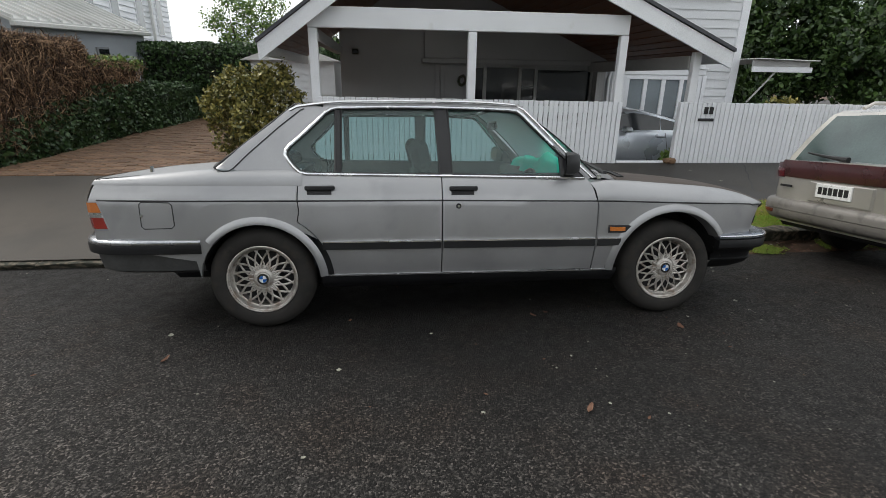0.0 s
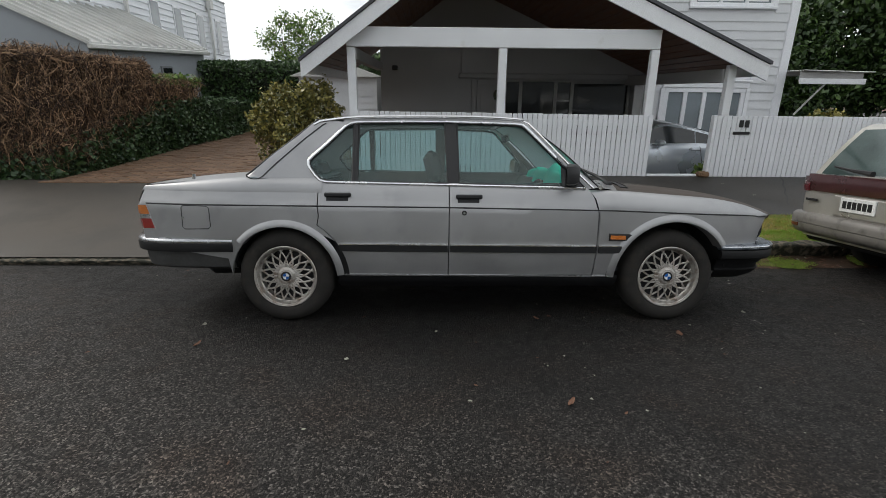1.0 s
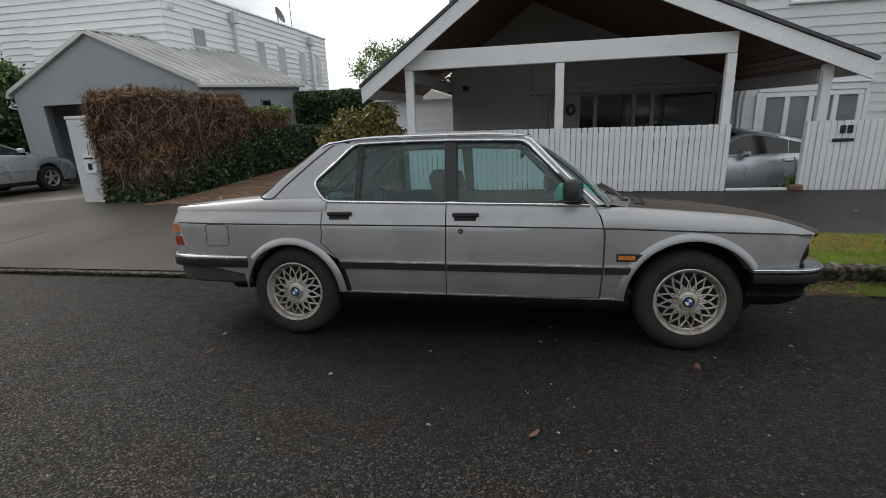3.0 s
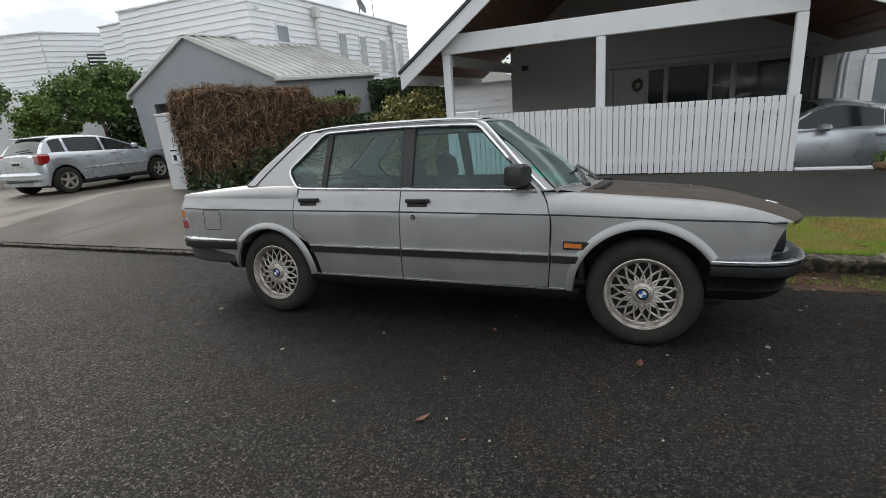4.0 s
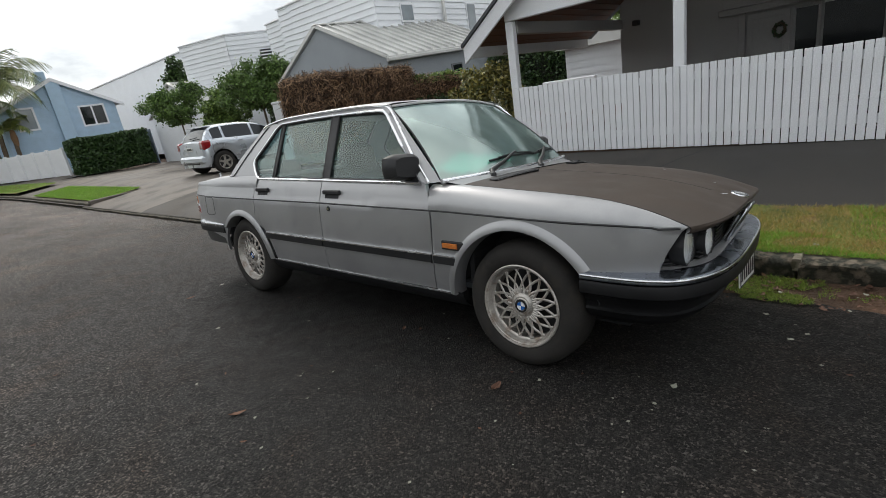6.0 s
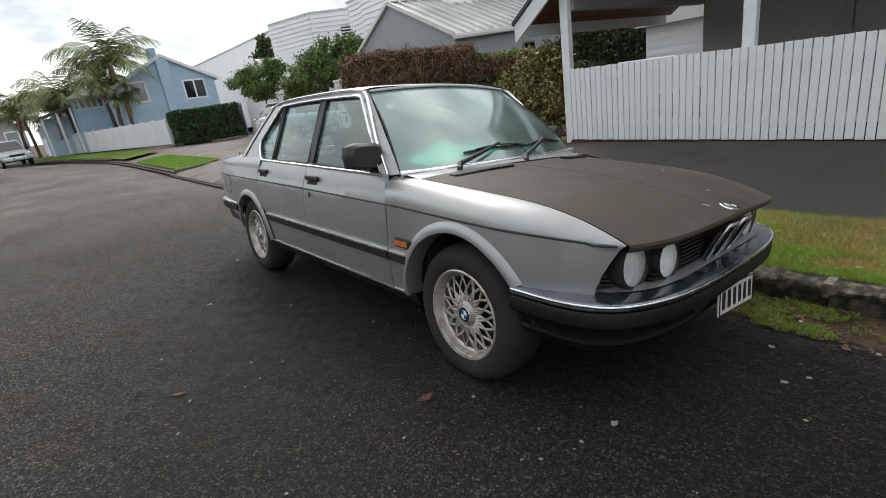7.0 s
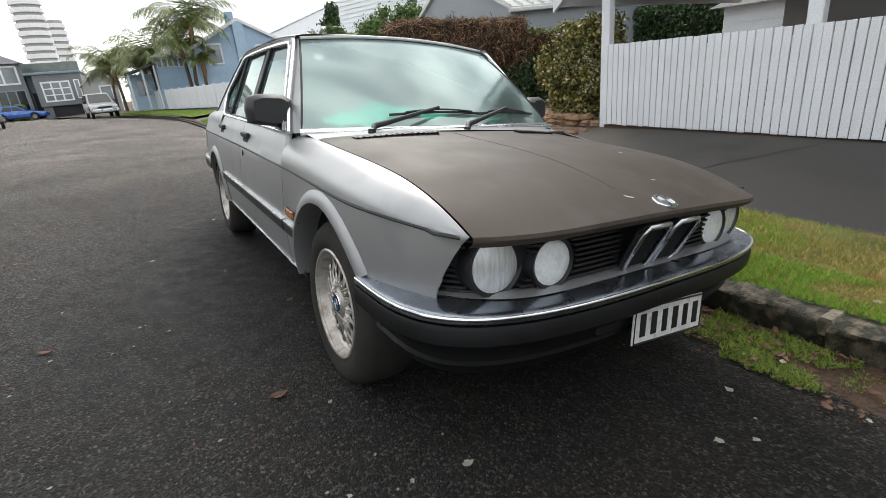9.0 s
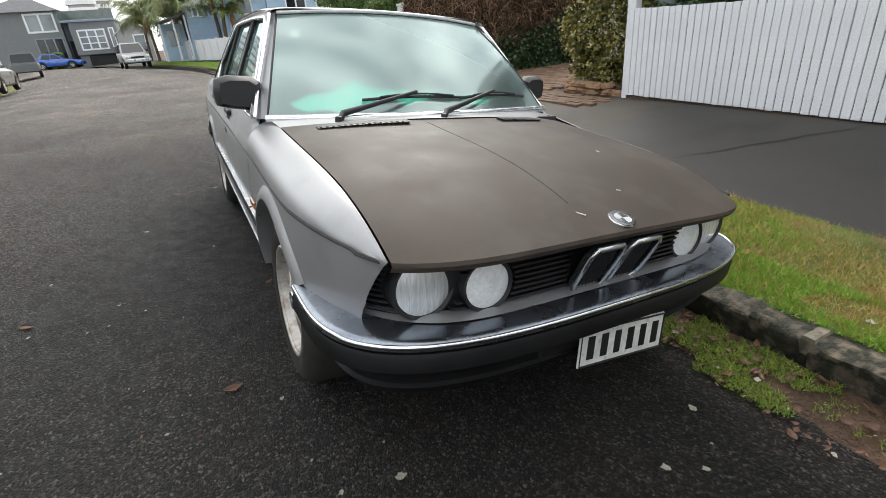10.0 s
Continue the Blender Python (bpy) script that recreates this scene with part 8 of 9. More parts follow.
# ---- cabin ----
part("cabin_floor", Shape().box(-0.15, 2.3, -0.74, 0.74, 0.34, 0.37), M["seat"], CAR)
part("door_lining", Shape().box(0.3, 2.05, -0.755, -0.735, 0.37, 0.955, 0.01), M["seat"], CAR)
part("door_lining", Shape().box(0.3, 2.05, 0.735, 0.755, 0.37, 0.955, 0.01), M["seat"], CAR)
part("bulkhead", Shape().box(2.26, 2.29, -0.72, 0.72, 0.36, 0.90), M["dark"], CAR)
part("parcel_shelf", Shape().box(-0.2, 0.2, -0.7, 0.7, 0.93, 0.955, 0.01), M["seat"], CAR)
part("headlining", Shape().grid(lambda u, v: (lerp(0.27, 1.58, u), lerp(-0.56, 0.56, v), rail_z(lerp(0.27, 1.58, u)) - 0.025 + 0.02 * (1 - (2 * v - 1) ** 2)), 10, 10), mat("grey headlining", (0.12, 0.125, 0.125), 0.9), CAR, smooth=60)
def cushion(x0, x1, y0, y1, z0, z1, lean, name, parent, c=0.05):
    s = Shape().box(-(x1 - x0) / 2, (x1 - x0) / 2, y0, y1, 0, z1 - z0, c)
    ob = part(name, recalc(s.mesh(name, M["seat"], 60)), None, parent)
    ob.matrix_basis = pose((x0 + x1) / 2, 0, z0, 0, lean, 0)
    return ob


for y in (-0.37, 0.37):
    st = cushion(1.10, 1.26, y - 0.25, y + 0.25, 0.46, 0.95, -14, "front_seat", CAR)
    tagged(st, "dark velour front seat with a headrest")
    cushion(-0.06, 0.06, y - 0.15, y + 0.15, 0.50, 0.72, 0, "headrest", st, 0.045)
    cushion(0.02, 0.56, y - 0.25, y + 0.25, -0.12, 0.04, 16, "seat_cushion", st)
rs = cushion(0.14, 0.32, -0.66, 0.66, 0.5, 0.98, -20, "rear_seat", CAR)
tagged(rs, "dark velour rear bench")
for y in (-0.36, 0.36):
    cushion(-0.05, 0.05, y - 0.13, y + 0.13, 0.47, 0.60, 0, "headrest", rs, 0.035)
part("dashboard", Shape().prism([(1.86, 0.86), (1.90, 0.935), (2.2, 0.915), (2.24, 0.72), (1.9, 0.6)], lambda p: (p[0], -0.70, p[1]), lambda p: (p[0], 0.70, p[1])), M["black"], CAR, "black dashboard")
sw = part("steering_wheel", Shape().tube([(1.735 + 0.19 * math.sin(2 * math.pi * k / 32) * 0.42, -0.37 + 0.19 * math.cos(2 * math.pi * k / 32), 0.775 + 0.19 * math.sin(2 * math.pi * k / 32) * 0.9) for k in range(32)], 0.014, 8, closed=True), M["black"], CAR, "black steering wheel", 50)
part("spokes", Shape().tube([(1.735, -0.555, 0.775), (1.755, -0.37, 0.77), (1.735, -0.185, 0.775)], 0.016, 6).tube([(1.755, -0.37, 0.77), (1.9, -0.37, 0.72)], 0.03, 8), M["black"], sw)
part("rear_view_mirror", Shape().box(1.60, 1.63, -0.11, 0.11, 1.23, 1.29, 0.012), M["black"], CAR)

# the nose and the kerb side stand a little back
for ob in CAR.children_recursive:
    if ob.type == "MESH" and (ob.parent == CAR or ob.parent.parent == CAR):
        if ob.parent == CAR and ob.location.length > 0.01:
            ob.location.x -= 0.04 * (ob.location.y + 0.8)
        elif ob.parent == CAR or ob.parent.location.length < 0.01:
            for vert in ob.data.vertices:
                vert.co.x -= 0.04 * (vert.co.y + 0.8)

# turquoise cloth thrown over the dashboard
def cloth_z(x, y):
    f = noise.noise((x * 7, y * 6, 3.1)) * 0.045 + noise.noise((x * 16, y * 14, 7.7)) * 0.018
    lift = math.exp(-((y + 0.34) / 0.27) ** 2) * math.exp(-((x - 1.95) / 0.10) ** 2)
    return max(0.945, 0.955 + f + 0.10 * lift + 0.05 * math.exp(-((y - 0.1) / 0.3) ** 2))


cs = Shape().grid(lambda u, v: (lerp(1.85, 2.12, u) + 0.02 * math.sin(v * 17), lerp(-0.66, 0.45, v) * (1 - 0.06 * u), cloth_z(lerp(1.85, 2.12, u), lerp(-0.66, 0.45, v)) - (0.10 * (1 - u / 0.15) if u < 0.15 else 0)), 26, 56)
towel = part("cloth", cs, M["cloth"], None, smooth=70)
tagged(towel, "crumpled turquoise cloth lying on the car's dashboard", "cloth")
towel.matrix_world = pose(0, 0.763, -0.0846, -6.2, 0, 0)

# ---- the other cars: x forward, rear axle at 0, tyre's foot at z 0 ----
def small_car(name, label, at, paint, L0, L1, wb, w, low, waist, deck, glass_low, glass_top, roof_h, windows, wr=0.30, lower=None, round_tail=0.0, spokes=5, group="", arc=(), foot=0.05):
    """A car body lofted over stations, with wheel arches, glasshouse, windows, wheels, lamps.
    waist, deck: (x, z) rows; arc: (x, height share) rows of a curved roofline; glass_low, glass_top: (x0, x1, half width) of the glasshouse foot and roof; windows: (x0, x1 below, x0, x1 above)."""
    root = thing(name, label, "car", at, group=group)
    wx, wz = [p[0] for p in waist], [p[1] for p in waist]
    dx, dz = [p[0] for p in deck], [p[1] for p in deck]
    xs = sorted(set([L0 + (L1 - L0) * k / 60 for k in range(61)] + [L0 + 0.005, L0 + 0.015, L0 + 0.04, L0 + 0.09, L0 + 0.13, L1 - 0.015, L1 - 0.04]))
    v = []
    mid, half = (L0 + L1) / 2, (L1 - L0) / 2
    for x in xs:
        t = abs((x - mid) / half)
        h = w * (1 - 0.10 * t**6 - 0.10 * max(0, (t - 0.97) / 0.03) ** 2)
        if round_tail and x < mid:
            h = w
        if x - L0 < round_tail:
            h = w - round_tail + math.sqrt(round_tail**2 - (round_tail - (x - L0)) ** 2)
        z0 = low
        for cx in (0.0, wb):
            d = abs(x - cx)
            if d < wr + 0.055:
                z0 = max(z0, wr + math.sqrt((wr + 0.055) ** 2 - d * d))
        zw, zd = smoothed(x, wx, wz), smoothed(x, dx, dz)
        z0 = min(z0, zw - 0.1)
        sec = [(h * 0.93, z0), (h * 0.985, lerp(z0, zw, 0.2)), (h, lerp(z0, zw, 0.5)), (h * 0.985, lerp(z0, zw, 0.8)), (h * 0.95, zw - 0.03), (h * 0.91, zw), (h * 0.6, zd), (h * 0.3, zd + 0.012), (0, zd + 0.016)]
        sec = sec + [(-y, z) for y, z in sec[-2::-1]]
        v += [(x, y, z) for y, z in sec]
    m = 17
    f = [(i * m + j, i * m + j + 1, (i + 1) * m + j + 1, (i + 1) * m + j) for i in range(len(xs) - 1) for j in range(m - 1)]
    f += [tuple(range(m)), tuple((len(xs) - 1) * m + j for j in range(m))[::-1]]
    part("body", recalc(Shape().add(v, f).mesh("body", paint, 38)), None, root)
    zb = min(smoothed(glass_low[0], wx, wz), smoothed(glass_low[1], wx, wz)) - 0.03
    def gl(t, x, y):
        """A place on the glasshouse: t from foot to roof, x from 0 to 1, y from -1 to 1."""
        x0, x1, h = (lerp(a, b, t) for a, b in zip(glass_low, glass_top))
        bow = 0.06 * math.sin(math.pi * t)
        return (lerp(x0, x1, x), y * (h + bow * 0.6), lerp(zb, roof_h, t))


    if arc:
        def top_z(x):
            return zb + (roof_h - zb) * smoothed(x, [p[0] for p in arc], [p[1] for p in arc])


        def side(z):
            return lerp(glass_low[2], glass_top[2], (z - zb) / (roof_h - zb))


        def shell(x, y, off=0.0):
            """Height of the curved roof, y from -1 to 1 across."""
            zt = top_z(x)
            return (x, side(zt) * 0.97 * y, zt + off + 0.045 * (1 - y * y) - 0.004)


        s = Shape()
        st = [lerp(glass_low[0], glass_low[1], k / 40) for k in range(41)]
        for x in st:
            zt = top_z(x)
            left = [(x, side(lerp(zb, zt, q)), lerp(zb, zt, q)) for q in (0, 0.35, 0.7, 0.94)] + [shell(x, q) for q in (0.96, 0.85, 0.6, 0.3)]
            s.v += left + [shell(x, 0)] + [(p, -q, z) for p, q, z in left[::-1]]
        m = 17
        s.f += [(i * m + j, i * m + j + 1, (i + 1) * m + j + 1, (i + 1) * m + j) for i in range(40) for j in range(m - 1)]
        part("roof", recalc(s.mesh("roof", paint, 45)), None, root)
        for x0, x1 in windows:
            for sgn in (-1, 1):
                s = Shape().grid(lambda u, q: (lerp(x0, x1, u), sgn * (side(lerp(zb + foot, max(top_z(lerp(x0, x1, u)) - 0.045, zb + foot + 0.01), q)) + 0.005), lerp(zb + foot, max(top_z(lerp(x0, x1, u)) - 0.045, zb + foot + 0.01), q)), 14, 4)
                part("side_window", s, M["darkglass"], root, smooth=60)
        for nm, x0, x1 in (("rear_window", glass_low[0] + 0.06, glass_top[0] - 0.36), ("windscreen", glass_top[1] + 0.1, glass_low[1] - 0.1)):
            part(nm, Shape().grid(lambda u, q: shell(lerp(x0, x1, u), lerp(-0.86, 0.86, q), 0.006), 10, 10), M["darkglass"], root, smooth=60)
    s = Shape()
    ring = []
    for t in (0.0, 0.25, 0.5, 0.75, 0.93, 1.0):
        tt = min(t, 0.97)
        sh = 0.03 if t == 1.0 else 0.0
        r_ = []
        for k in range(8):
            r_.append(gl(tt, sh, lerp(-0.97, 0.97, k / 7) * (1 - sh)))
        for k in range(1, 13):
            r_.append(gl(tt, lerp(0.01, 0.99, k / 13), 1 - sh))
        for k in range(8):
            r_.append(gl(tt, 1 - sh, lerp(0.97, -0.97, k / 7) * (1 - sh)))
        for k in range(1, 13):
            r_.append(gl(tt, lerp(0.99, 0.01, k / 13), -1 + sh))
        ring.append([(p[0], p[1], p[2] + (0.02 if t == 1.0 else 0)) for p in r_])
    n = len(ring[0])
    s.add([p for q in ring for p in q], [(i * n + j, i * n + (j + 1) % n, (i + 1) * n + (j + 1) % n, (i + 1) * n + j) for i in range(5) for j in range(n)] + [tuple(range(5 * n, 6 * n))])
    if not arc:
        part("roof", recalc(s.mesh("roof", paint, 40)), None, root)
    for a, b, c, d in () if arc else windows:
        for sgn in (-1, 1):
            s = Shape()
            def win(u, q):
                t = lerp(0.20, 0.86, q)
                x0, x1, h = (lerp(e, g, t) for e, g in zip(glass_low, glass_top))
                return (lerp(lerp(a, c, q), lerp(b, d, q), u), sgn * (h + 0.036 * math.sin(math.pi * t) + 0.006), lerp(zb, roof_h, t))


            s.grid(win, 4, 4)
            part("side_window", s, M["darkglass"], root, smooth=60)
    for end, nm in () if arc else ((0, "rear_window"), (1, "windscreen")):
        s = Shape().grid(lambda u, q: tuple(e + o for e, o in zip(gl(lerp(0.14, 0.90, q), end, lerp(-0.86, 0.86, u)), ((0.008 if end else -0.008), 0, 0.004))), 6, 4)
        part(nm, s, M["darkglass"], root, smooth=60)
    for x in (0.0, wb):
        for sgn in (-1, 1):
            y = sgn * (w - 0.02)
            wh = part("wheel", Shape().lathe([(wr * 0.62, 0.0), (wr * 0.75, 0.012), (wr * 0.93, 0.0), (wr, -0.03), (wr, -0.16), (wr * 0.9, -0.19), (wr * 0.5, -0.19)], 40, "y"), M["rubber"], root, "dark tyre", 40)
            wh.matrix_basis = pose(x, y, wr, 0, 0, 0 if sgn > 0 else 180)
            part("rim", Shape().lathe([(wr * 0.64, 0.004), (wr * 0.60, 0.0), (wr * 0.56, -0.02), (wr * 0.54, -0.08)], 40, "y"), M["alloy"], wh, smooth=40)
            part("drum", Shape().lathe([(0.001, -0.06), (wr * 0.56, -0.06)], 24, "y"), M["dark"], wh)
            for k in range(spokes):
                part("spoke", Shape().box(-0.032, 0.032, -0.035, -0.006, 0.02, wr * 0.58, 0.01), M["alloy"], wh).matrix_basis = pose(0, 0, 0, 0, 360 / spokes * k, 0)
            part("hub_cap", Shape().lathe([(0.001, -0.002), (0.05, -0.006), (0.06, -0.03)], 20, "y"), M["alloy"], wh, smooth=40)
    part("underside", Shape().box(L0 + 0.2, L1 - 0.2, -w * 0.8, w * 0.8, low - 0.06, low + 0.1, 0.03).box(-0.34, 0.34, -w * 0.72, w * 0.72, low, 0.66).box(wb - 0.34, wb + 0.34, -w * 0.72, w * 0.72, low, 0.66), M["dark"], root)
    for sgn in (-1, 1):
        part("sill_strip", Shape().box(0.36, wb - 0.36, *sorted((sgn * (w - 0.035), sgn * (w - 0.012))), low - 0.02, low + 0.05, 0.008), M["black"], root)
    return root


hatch = small_car("hatchback", "silver five-door hatchback parked on the driveway", pose(-10.95, 4.80, 0.10, 0, 2.0, 91), M["coolsilver"], -0.55, 3.32, 2.5, 0.85, 0.24,
                  [(-0.55, 0.90), (-0.25, 0.98), (0.5, 0.96), (1.7, 0.92), (2.4, 0.86), (3.1, 0.74), (3.42, 0.62)], [(-0.55, 0.92), (-0.15, 0.99), (1.6, 0.95), (2.2, 0.93), (2.9, 0.84), (3.25, 0.74), (3.42, 0.60)],
                  (-0.52, 2.45, 0.80), (0.16, 1.22, 0.60), 1.345, [(-0.18, 0.12), (0.19, 1.02), (1.09, 2.02)], 0.31, spokes=5, round_tail=0.16,
                  arc=((-0.52, 0.0), (-0.42, 0.34), (-0.28, 0.72), (-0.12, 0.93), (0.18, 1.0), (0.9, 0.99), (1.3, 0.86), (1.8, 0.50), (2.45, 0.0)))
for sgn in (-1, 1):
    part("tail_lamp", Shape().box(-0.55, -0.27, *sorted((sgn * 0.58, sgn * 0.842)), 0.70, 0.97, 0.05), M["red"], hatch, "red tail lamp")
    part("mirror", Shape().box(1.75, 1.86, *sorted((sgn * 0.82, sgn * 0.98)), 0.96, 1.07, 0.03), M["coolsilver"], hatch)
    part("rub_strip", Shape().box(0.4, 2.2, *sorted((sgn * 0.842, sgn * 0.862)), 0.54, 0.58, 0.006), M["coolsilver"], hatch)
    for x in (0.5, 1.15):
        part("door_handle", Shape().box(x, x + 0.16, *sorted((sgn * 0.825, sgn * 0.856)), 0.84, 0.87, 0.008), M["coolsilver"], hatch)
part("spoiler", Shape().box(-0.26, 0.04, -0.54, 0.54, 1.322, 1.352, 0.012), M["coolsilver"], hatch)
part("rear_bumper", Shape().box(-0.61, -0.25, -0.79, 0.79, 0.30, 0.60, 0.10), M["coolsilver"], hatch)
part("bumper_slot", Shape().box(-0.616, -0.59, -0.5, 0.5, 0.33, 0.37, 0.006), M["black"], hatch)
hp = part("number_plate", Shape().box(-0.572, -0.555, -0.18, 0.18, 0.70, 0.82, 0.004), M["plate"], hatch, "white number plate with dark bars")
part("bar", Shape().box(-0.576, -0.571, -0.14, 0.14, 0.73, 0.79), M["ink"], hp)
part("rear_wiper", Shape().tube([(-0.47, 0.05, 1.04), (-0.45, -0.4, 1.07)], 0.012, 6), M["black"], hatch)

wagon = small_car("station_wagon", "champagne and maroon station wagon parked ahead at the kerb", pose(5.62, 0.80, -0.09, -5.5, 0, 0), M["champagne"], -0.92, 3.6, 2.65, 0.85, 0.36,
                  [(-0.92, 0.94), (-0.5, 0.97), (1.0, 0.95), (2.4, 0.90), (3.3, 0.78), (3.6, 0.66)], [(-0.92, 0.95), (-0.3, 0.97), (2.2, 0.96), (2.9, 0.86), (3.4, 0.76), (3.6, 0.62)],
                  (-0.86, 2.35, 0.79), (-0.52, 1.45, 0.62), 1.42, [(-0.45, 0.28, -0.36, 0.30), (0.36, 1.06, 0.38, 1.02), (1.14, 1.98, 1.10, 1.46)], 0.31, spokes=5, round_tail=0.2)
for ob in wagon.children:
    if ob.name.startswith("rear_window"):
        ob.data.materials[0] = M["hatchglass"]


def tail_path(off, y0, y1, reach=0.35, n=60):
    """Plan of the wagon's rounded tail between two stretches of its outline, y from y0 to y1."""
    r, w, x_end = 0.2, 0.85, -0.92
    pts = []
    for sgn in (-1, 1):
        arm = [(x_end + r + reach * (1 - k / 4), w) for k in range(4)]
        arm += [(x_end + r - r * math.sin(a), w - r + r * math.cos(a)) for a in [math.pi / 2 * k / 10 for k in range(11)]]
        arm += [(x_end - 0.012 * (1 - (y / 0.65) ** 2), y) for y in (0.55, 0.42, 0.28, 0.14)]
        arm = [(x, sgn * y) for x, y in arm]
        pts += arm if sgn < 0 else [(x_end - 0.012, 0.0)] + arm[::-1]
    return [p for p in pts if y0 <= p[1] <= y1]


def tail_part(name, y0, y1, sec, material, parent, label="", reach=0.35):
    return part(name, recalc(swept(tail_path(0, y0, y1, reach), sec, True).mesh(name, material, 45)), None, parent, label)


mb = tail_part("hatch_band", -0.70, 0.70, [(-0.02, 0.795), (0.006, 0.795), (0.013, 0.84), (0.013, 0.92), (0.006, 0.955), (-0.02, 0.958)], M["maroon"], wagon, "maroon band across the tailgate")
for sgn in (-1, 1):
    y0, y1 = sorted((sgn * 0.60, sgn * 0.86))
    tl = tail_part("tail_lamp", y0, y1, [(-0.02, 0.785), (0.012, 0.79), (0.018, 0.83), (0.014, 0.875), (-0.02, 0.88)], M["darkred"], wagon, "dark red wrap-round tail lamp", 0.06)
    tail_part("upper_lens", y0, y1, [(-0.02, 0.882), (0.012, 0.883), (0.010, 0.93), (-0.02, 0.935)], M["maroon"], tl, "", 0.06)
    part("roof_rail", Shape().tube([(-0.3, sgn * 0.55, 1.44), (-0.2, sgn * 0.55, 1.49), (1.0, sgn * 0.55, 1.49), (1.2, sgn * 0.55, 1.44)], 0.018, 8), M["champagne"], wagon)
    part("side_band", Shape().box(-0.62, 3.0, *sorted((sgn * 0.80, sgn * 0.856)), 0.62, 0.66, 0.01), M["maroon"], wagon)
bp_ = tail_part("rear_bumper", -0.9, 0.9, [(-0.05, 0.585), (0.045, 0.580), (0.066, 0.562), (0.072, 0.53), (0.074, 0.49), (0.066, 0.482), (0.068, 0.455), (0.058, 0.42), (0.025, 0.385), (-0.05, 0.372)], M["champagnebase"], wagon, "taupe rounded rear bumper with scuffs", 0.30)
for sgn in (-1, 1):
    y0, y1 = sorted((sgn * 0.56, sgn * 0.80))
    tail_part("reflector", y0, y1, [(0.06, 0.445), (0.074, 0.445), (0.074, 0.475), (0.06, 0.475)], M["darkred"], bp_, "red bumper reflector", 0.0)
part("lower_lip", Shape().box(-0.90, -0.6, -0.66, 0.66, 0.315, 0.385, 0.03), M["valance"], bp_)
wp = part("number_plate", Shape().box(-0.952, -0.938, -0.12, 0.24, 0.645, 0.77, 0.004), M["plate"], wagon, "white number plate with dark bars")
for i in range(6):
    part("bar", Shape().box(-0.956, -0.951, -0.09 + i * 0.052, -0.052 + i * 0.052, 0.675, 0.74), M["ink"], wp)
part("plate_recess", Shape().box(-0.939, -0.90, -0.30, 0.34, 0.59, 0.785, 0.015), M["champagne"], wagon)
part("rear_wiper", Shape().tube([(-0.87, 0.05, 0.985), (-0.86, 0.25, 1.0), (-0.845, 0.5, 1.03)], [0.025, 0.016, 0.008], 8), M["black"], wagon, "black rear wiper")
part("model_bar", Shape().box(-0.945, -0.935, 0.52, 0.66, 0.70, 0.722, 0.002), M["black"], wagon)

coupe = small_car("coupe", "silver rounded coupe parked in the carport", pose(6.35, 6.2, -0.2, 0, 0, 180), M["coolsilver"], -0.80, 3.25, 2.42, 0.86, 0.22,
                  [(-0.8, 0.66), (-0.4, 0.80), (0.5, 0.90), (1.5, 0.89), (2.2, 0.82), (2.9, 0.70), (3.25, 0.55)], [(-0.8, 0.68), (-0.3, 0.84), (0.6, 0.9), (1.6, 0.88), (2.3, 0.83), (2.9, 0.72), (3.25, 0.52)],
                  (-0.62, 2.15, 0.79), (0.86, 1.36, 0.60), 1.225, [(0.38, 0.745), (0.757, 1.74)], 0.31, spokes=6,
                  arc=((-0.62, 0.0), (-0.25, 0.28), (0.1, 0.52), (0.45, 0.71), (0.8, 0.87), (1.1, 0.98), (1.3, 1.0), (1.5, 0.90), (1.7, 0.68), (1.9, 0.38), (2.15, 0.0)), foot=0.20)
for sgn in (-1, 1):
    part("mirror", Shape().box(1.38, 1.52, *sorted((sgn * 0.80, sgn * 0.98)), 0.88, 0.97, 0.03), M["coolsilver"], coupe)
    part("door_handle", Shape().box(0.72, 0.88, *sorted((sgn * 0.835, sgn * 0.866)), 0.785, 0.82, 0.01), M["coolsilver"], coupe)
    part("door_seam", Shape().tube([(0.70, sgn * 0.852, 0.34), (0.66, sgn * 0.862, 0.6), (0.72, sgn * 0.835, 0.86)], 0.005, 5), M["seal"], coupe)

suv = small_car("off_roader", "silver off-road wagon parked along the far kerb", pose(-42.8, -2.75, 0.02, 0, 0, 10), M["silver"], -0.9, 3.55, 2.6, 0.88, 0.42,
                [(-0.9, 1.05), (0.5, 1.06), (2.2, 1.02), (3.2, 0.92), (3.55, 0.80)], [(-0.9, 1.06), (2.0, 1.06), (3.0, 0.98), (3.4, 0.9), (3.55, 0.75)],
                (-0.85, 2.3, 0.82), (-0.7, 1.45, 0.66), 1.76, [(-0.6, 0.2, -0.5, 0.22), (0.3, 1.0, 0.32, 0.98), (1.08, 1.95, 1.05, 1.42)], 0.37)
for sgn in (-1, 1):
    part("headlamp", Shape().box(3.44, 3.56, *sorted((sgn * 0.5, sgn * 0.8)), 0.72, 0.86, 0.03), M["lens"], suv)
    part("mirror", Shape().box(1.9, 2.05, *sorted((sgn * 0.86, sgn * 1.05)), 1.1, 1.25, 0.03), M["black"], suv)
part("front_bumper", Shape().box(3.4, 3.68, -0.86, 0.86, 0.42, 0.66, 0.05), M["coolsilver"], suv)
part("grille", Shape().box(3.54, 3.575, -0.42, 0.42, 0.70, 0.82, 0.01), M["black"], suv)
part("number_plate", Shape().box(3.675, 3.69, -0.18, 0.18, 0.5, 0.6, 0.004), M["plate"], suv)
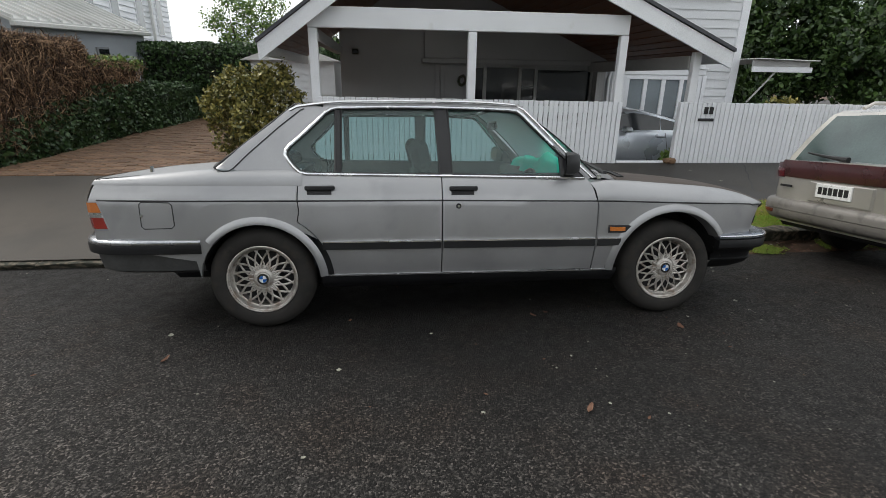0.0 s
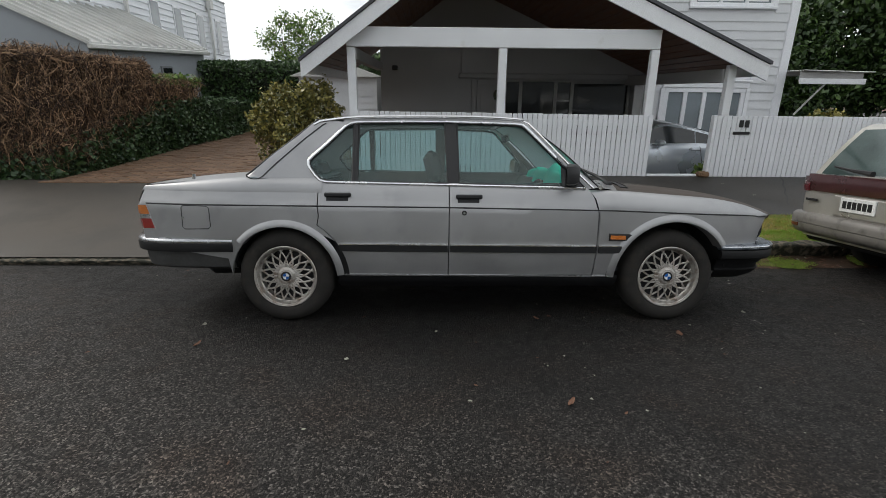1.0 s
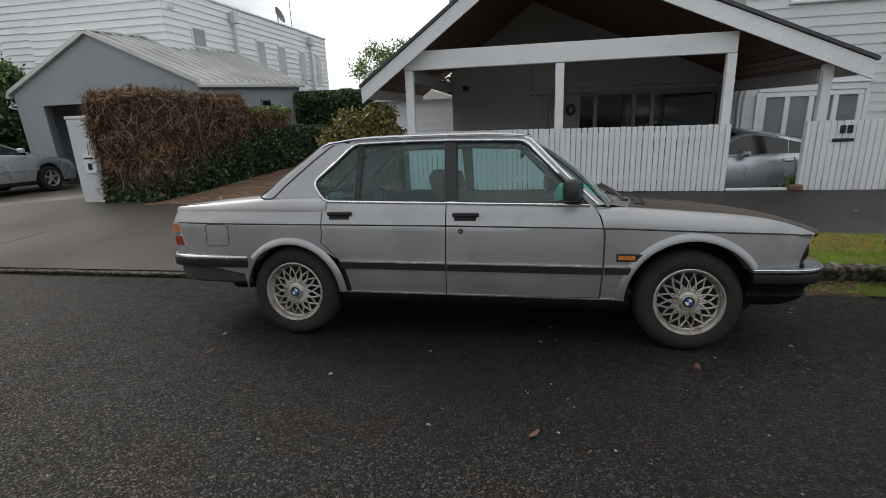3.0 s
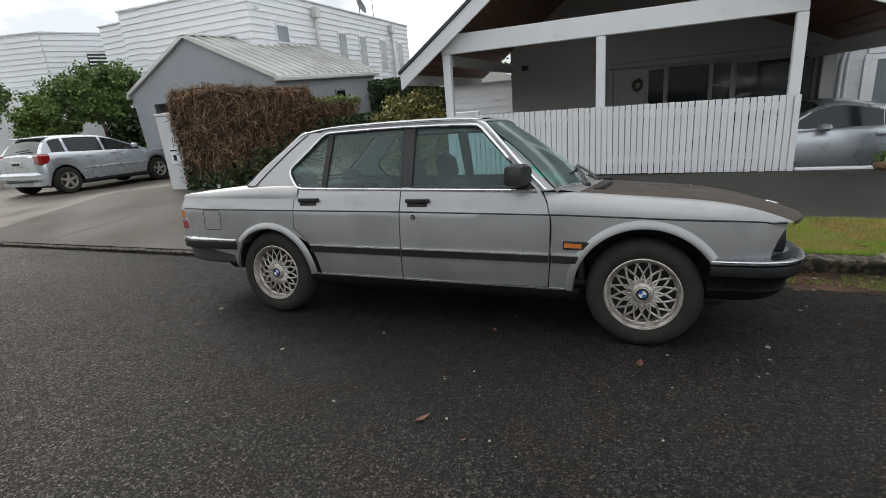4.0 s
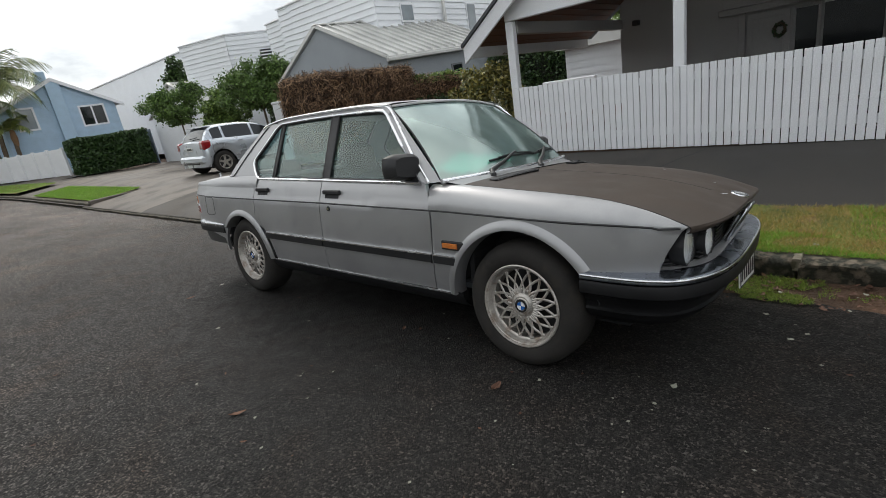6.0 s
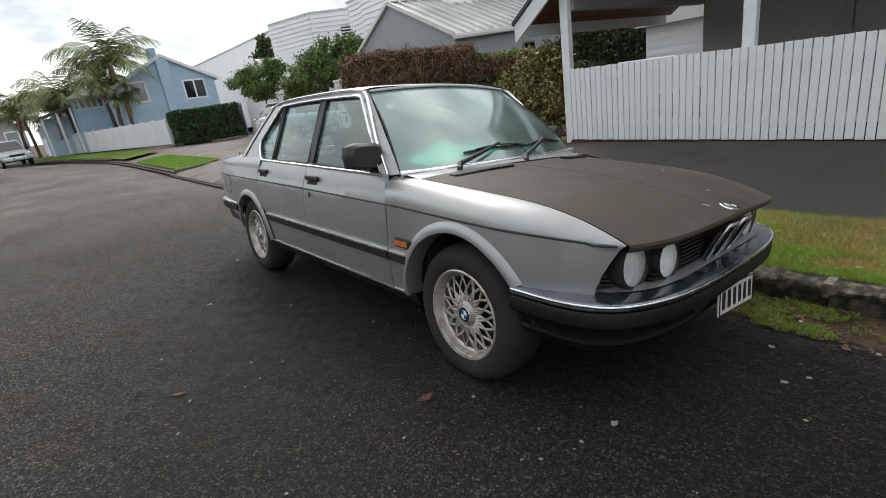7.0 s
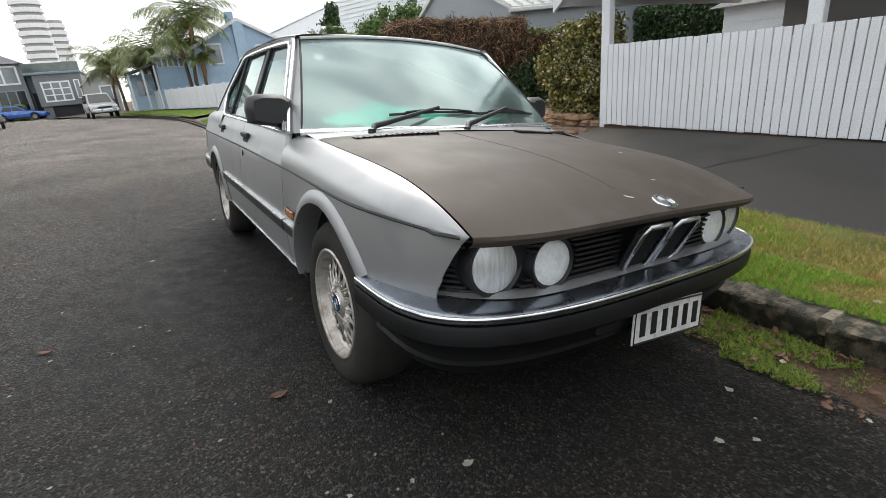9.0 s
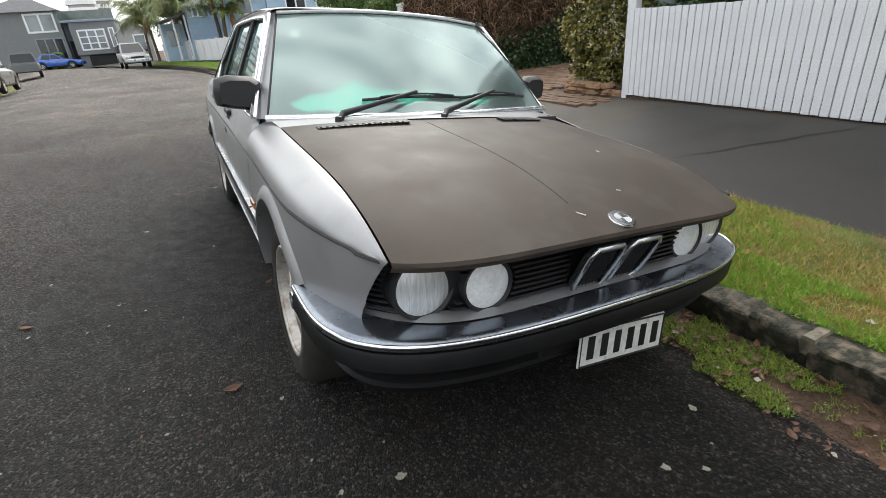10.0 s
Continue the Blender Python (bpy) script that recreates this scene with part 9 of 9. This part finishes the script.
bluecar = small_car("blue_car", "small bright blue car parked across the street's end", pose(-58.5, -10.9, 0.12, 0, 0, 80), M["carblue"], -0.7, 3.3, 2.5, 0.83, 0.28,
                    [(-0.7, 0.86), (0.6, 0.92), (1.8, 0.86), (2.8, 0.74), (3.3, 0.58)], [(-0.7, 0.88), (1.7, 0.9), (2.6, 0.78), (3.1, 0.68), (3.3, 0.55)], (-0.4, 2.1, 0.78), (0.1, 1.2, 0.58), 1.4, [(0.0, 0.8, 0.2, 0.8), (0.88, 1.8, 0.88, 1.2)], 0.3)
ute = small_car("pickup", "grey pickup parked on the opposite side", pose(-41.0, -9.1, 0.0, 0, 0, 190), M["greyhouse"], -1.2, 3.7, 3.0, 0.86, 0.45,
                [(-1.2, 0.95), (0.6, 0.96), (2.2, 0.98), (3.3, 0.9), (3.7, 0.75)], [(-1.2, 0.93), (0.6, 0.93), (2.2, 1.0), (3.2, 0.92), (3.7, 0.72)], (0.55, 2.5, 0.8), (0.75, 1.75, 0.64), 1.65, [(0.75, 1.3, 0.82, 1.28), (1.38, 2.2, 1.36, 1.75)], 0.35)
sedan = small_car("saloon_car", "pale silver car parked on the opposite side", pose(-22.3, -7.15, 0.0, 0, 0, 182), M["champagne"], -1.0, 3.4, 2.65, 0.85, 0.28,
                  [(-1.0, 0.9), (0.5, 0.95), (2.0, 0.9), (3.0, 0.78), (3.4, 0.6)], [(-1.0, 0.92), (1.9, 0.93), (2.8, 0.82), (3.2, 0.72), (3.4, 0.56)], (-0.5, 2.2, 0.78), (0.0, 1.3, 0.58), 1.42, [(-0.1, 0.8, 0.1, 0.8), (0.9, 1.9, 0.9, 1.3)], 0.3)

# ---- clay pavers of the drive, laid one by one ----
drive = thing("paved_drive", "old brown clay-paved driveway between hedge and bush", "driveway", kind="structure")
bed = part("bedding", Shape().add([(-4.75, 4.0, 0.21), (-0.3, 4.0, 0.21), (-0.3, 13, 0.30), (-5.0, 13, 0.30)], [(0, 1, 2, 3)]), M["soil"], drive)
pvs = []
for i in range(3):
    r = np.random.default_rng(60 + i)
    s = Shape().box(-0.112, 0.112, -0.054, 0.054, -0.03, 0.0, 0.006)
    s.v = [(x + r.normal() * 0.002, y + r.normal() * 0.002, z + r.normal() * 0.002) for x, y, z in s.v]
    pvs.append(s.mesh("paver", M["paver"]))
r = np.random.default_rng(9)
rest = Shape()
count = 0
y = 4.06
row = 0
while y < 12.6:
    x = -4.72 + (0.12 if row % 2 else 0)
    x_end = -0.4 if y < 4.6 else -1.9 if y < 6.6 else -0.5
    while x < x_end:
        z = 0.238 + 0.095 * (y - 4) / 9 + r.normal() * 0.003
        if count < 300 and y < 7.5 and x < -1.9:
            ob = part("paver", pvs[count % 3], None, drive)
            ob.location = (x + 0.115, y, z)
            ob.rotation_euler = (r.normal() * 0.012, r.normal() * 0.012, r.normal() * 0.015)
            count += 1
        else:
            rest.box(x, x + 0.222, y - 0.053, y + 0.053, z - 0.03, z)
        x += 0.232
    y += 0.116
    row += 1
tagged(part("paver_field", rest, M["paver"], drive), "worn brown clay pavers farther up the drive", kind="stuff")
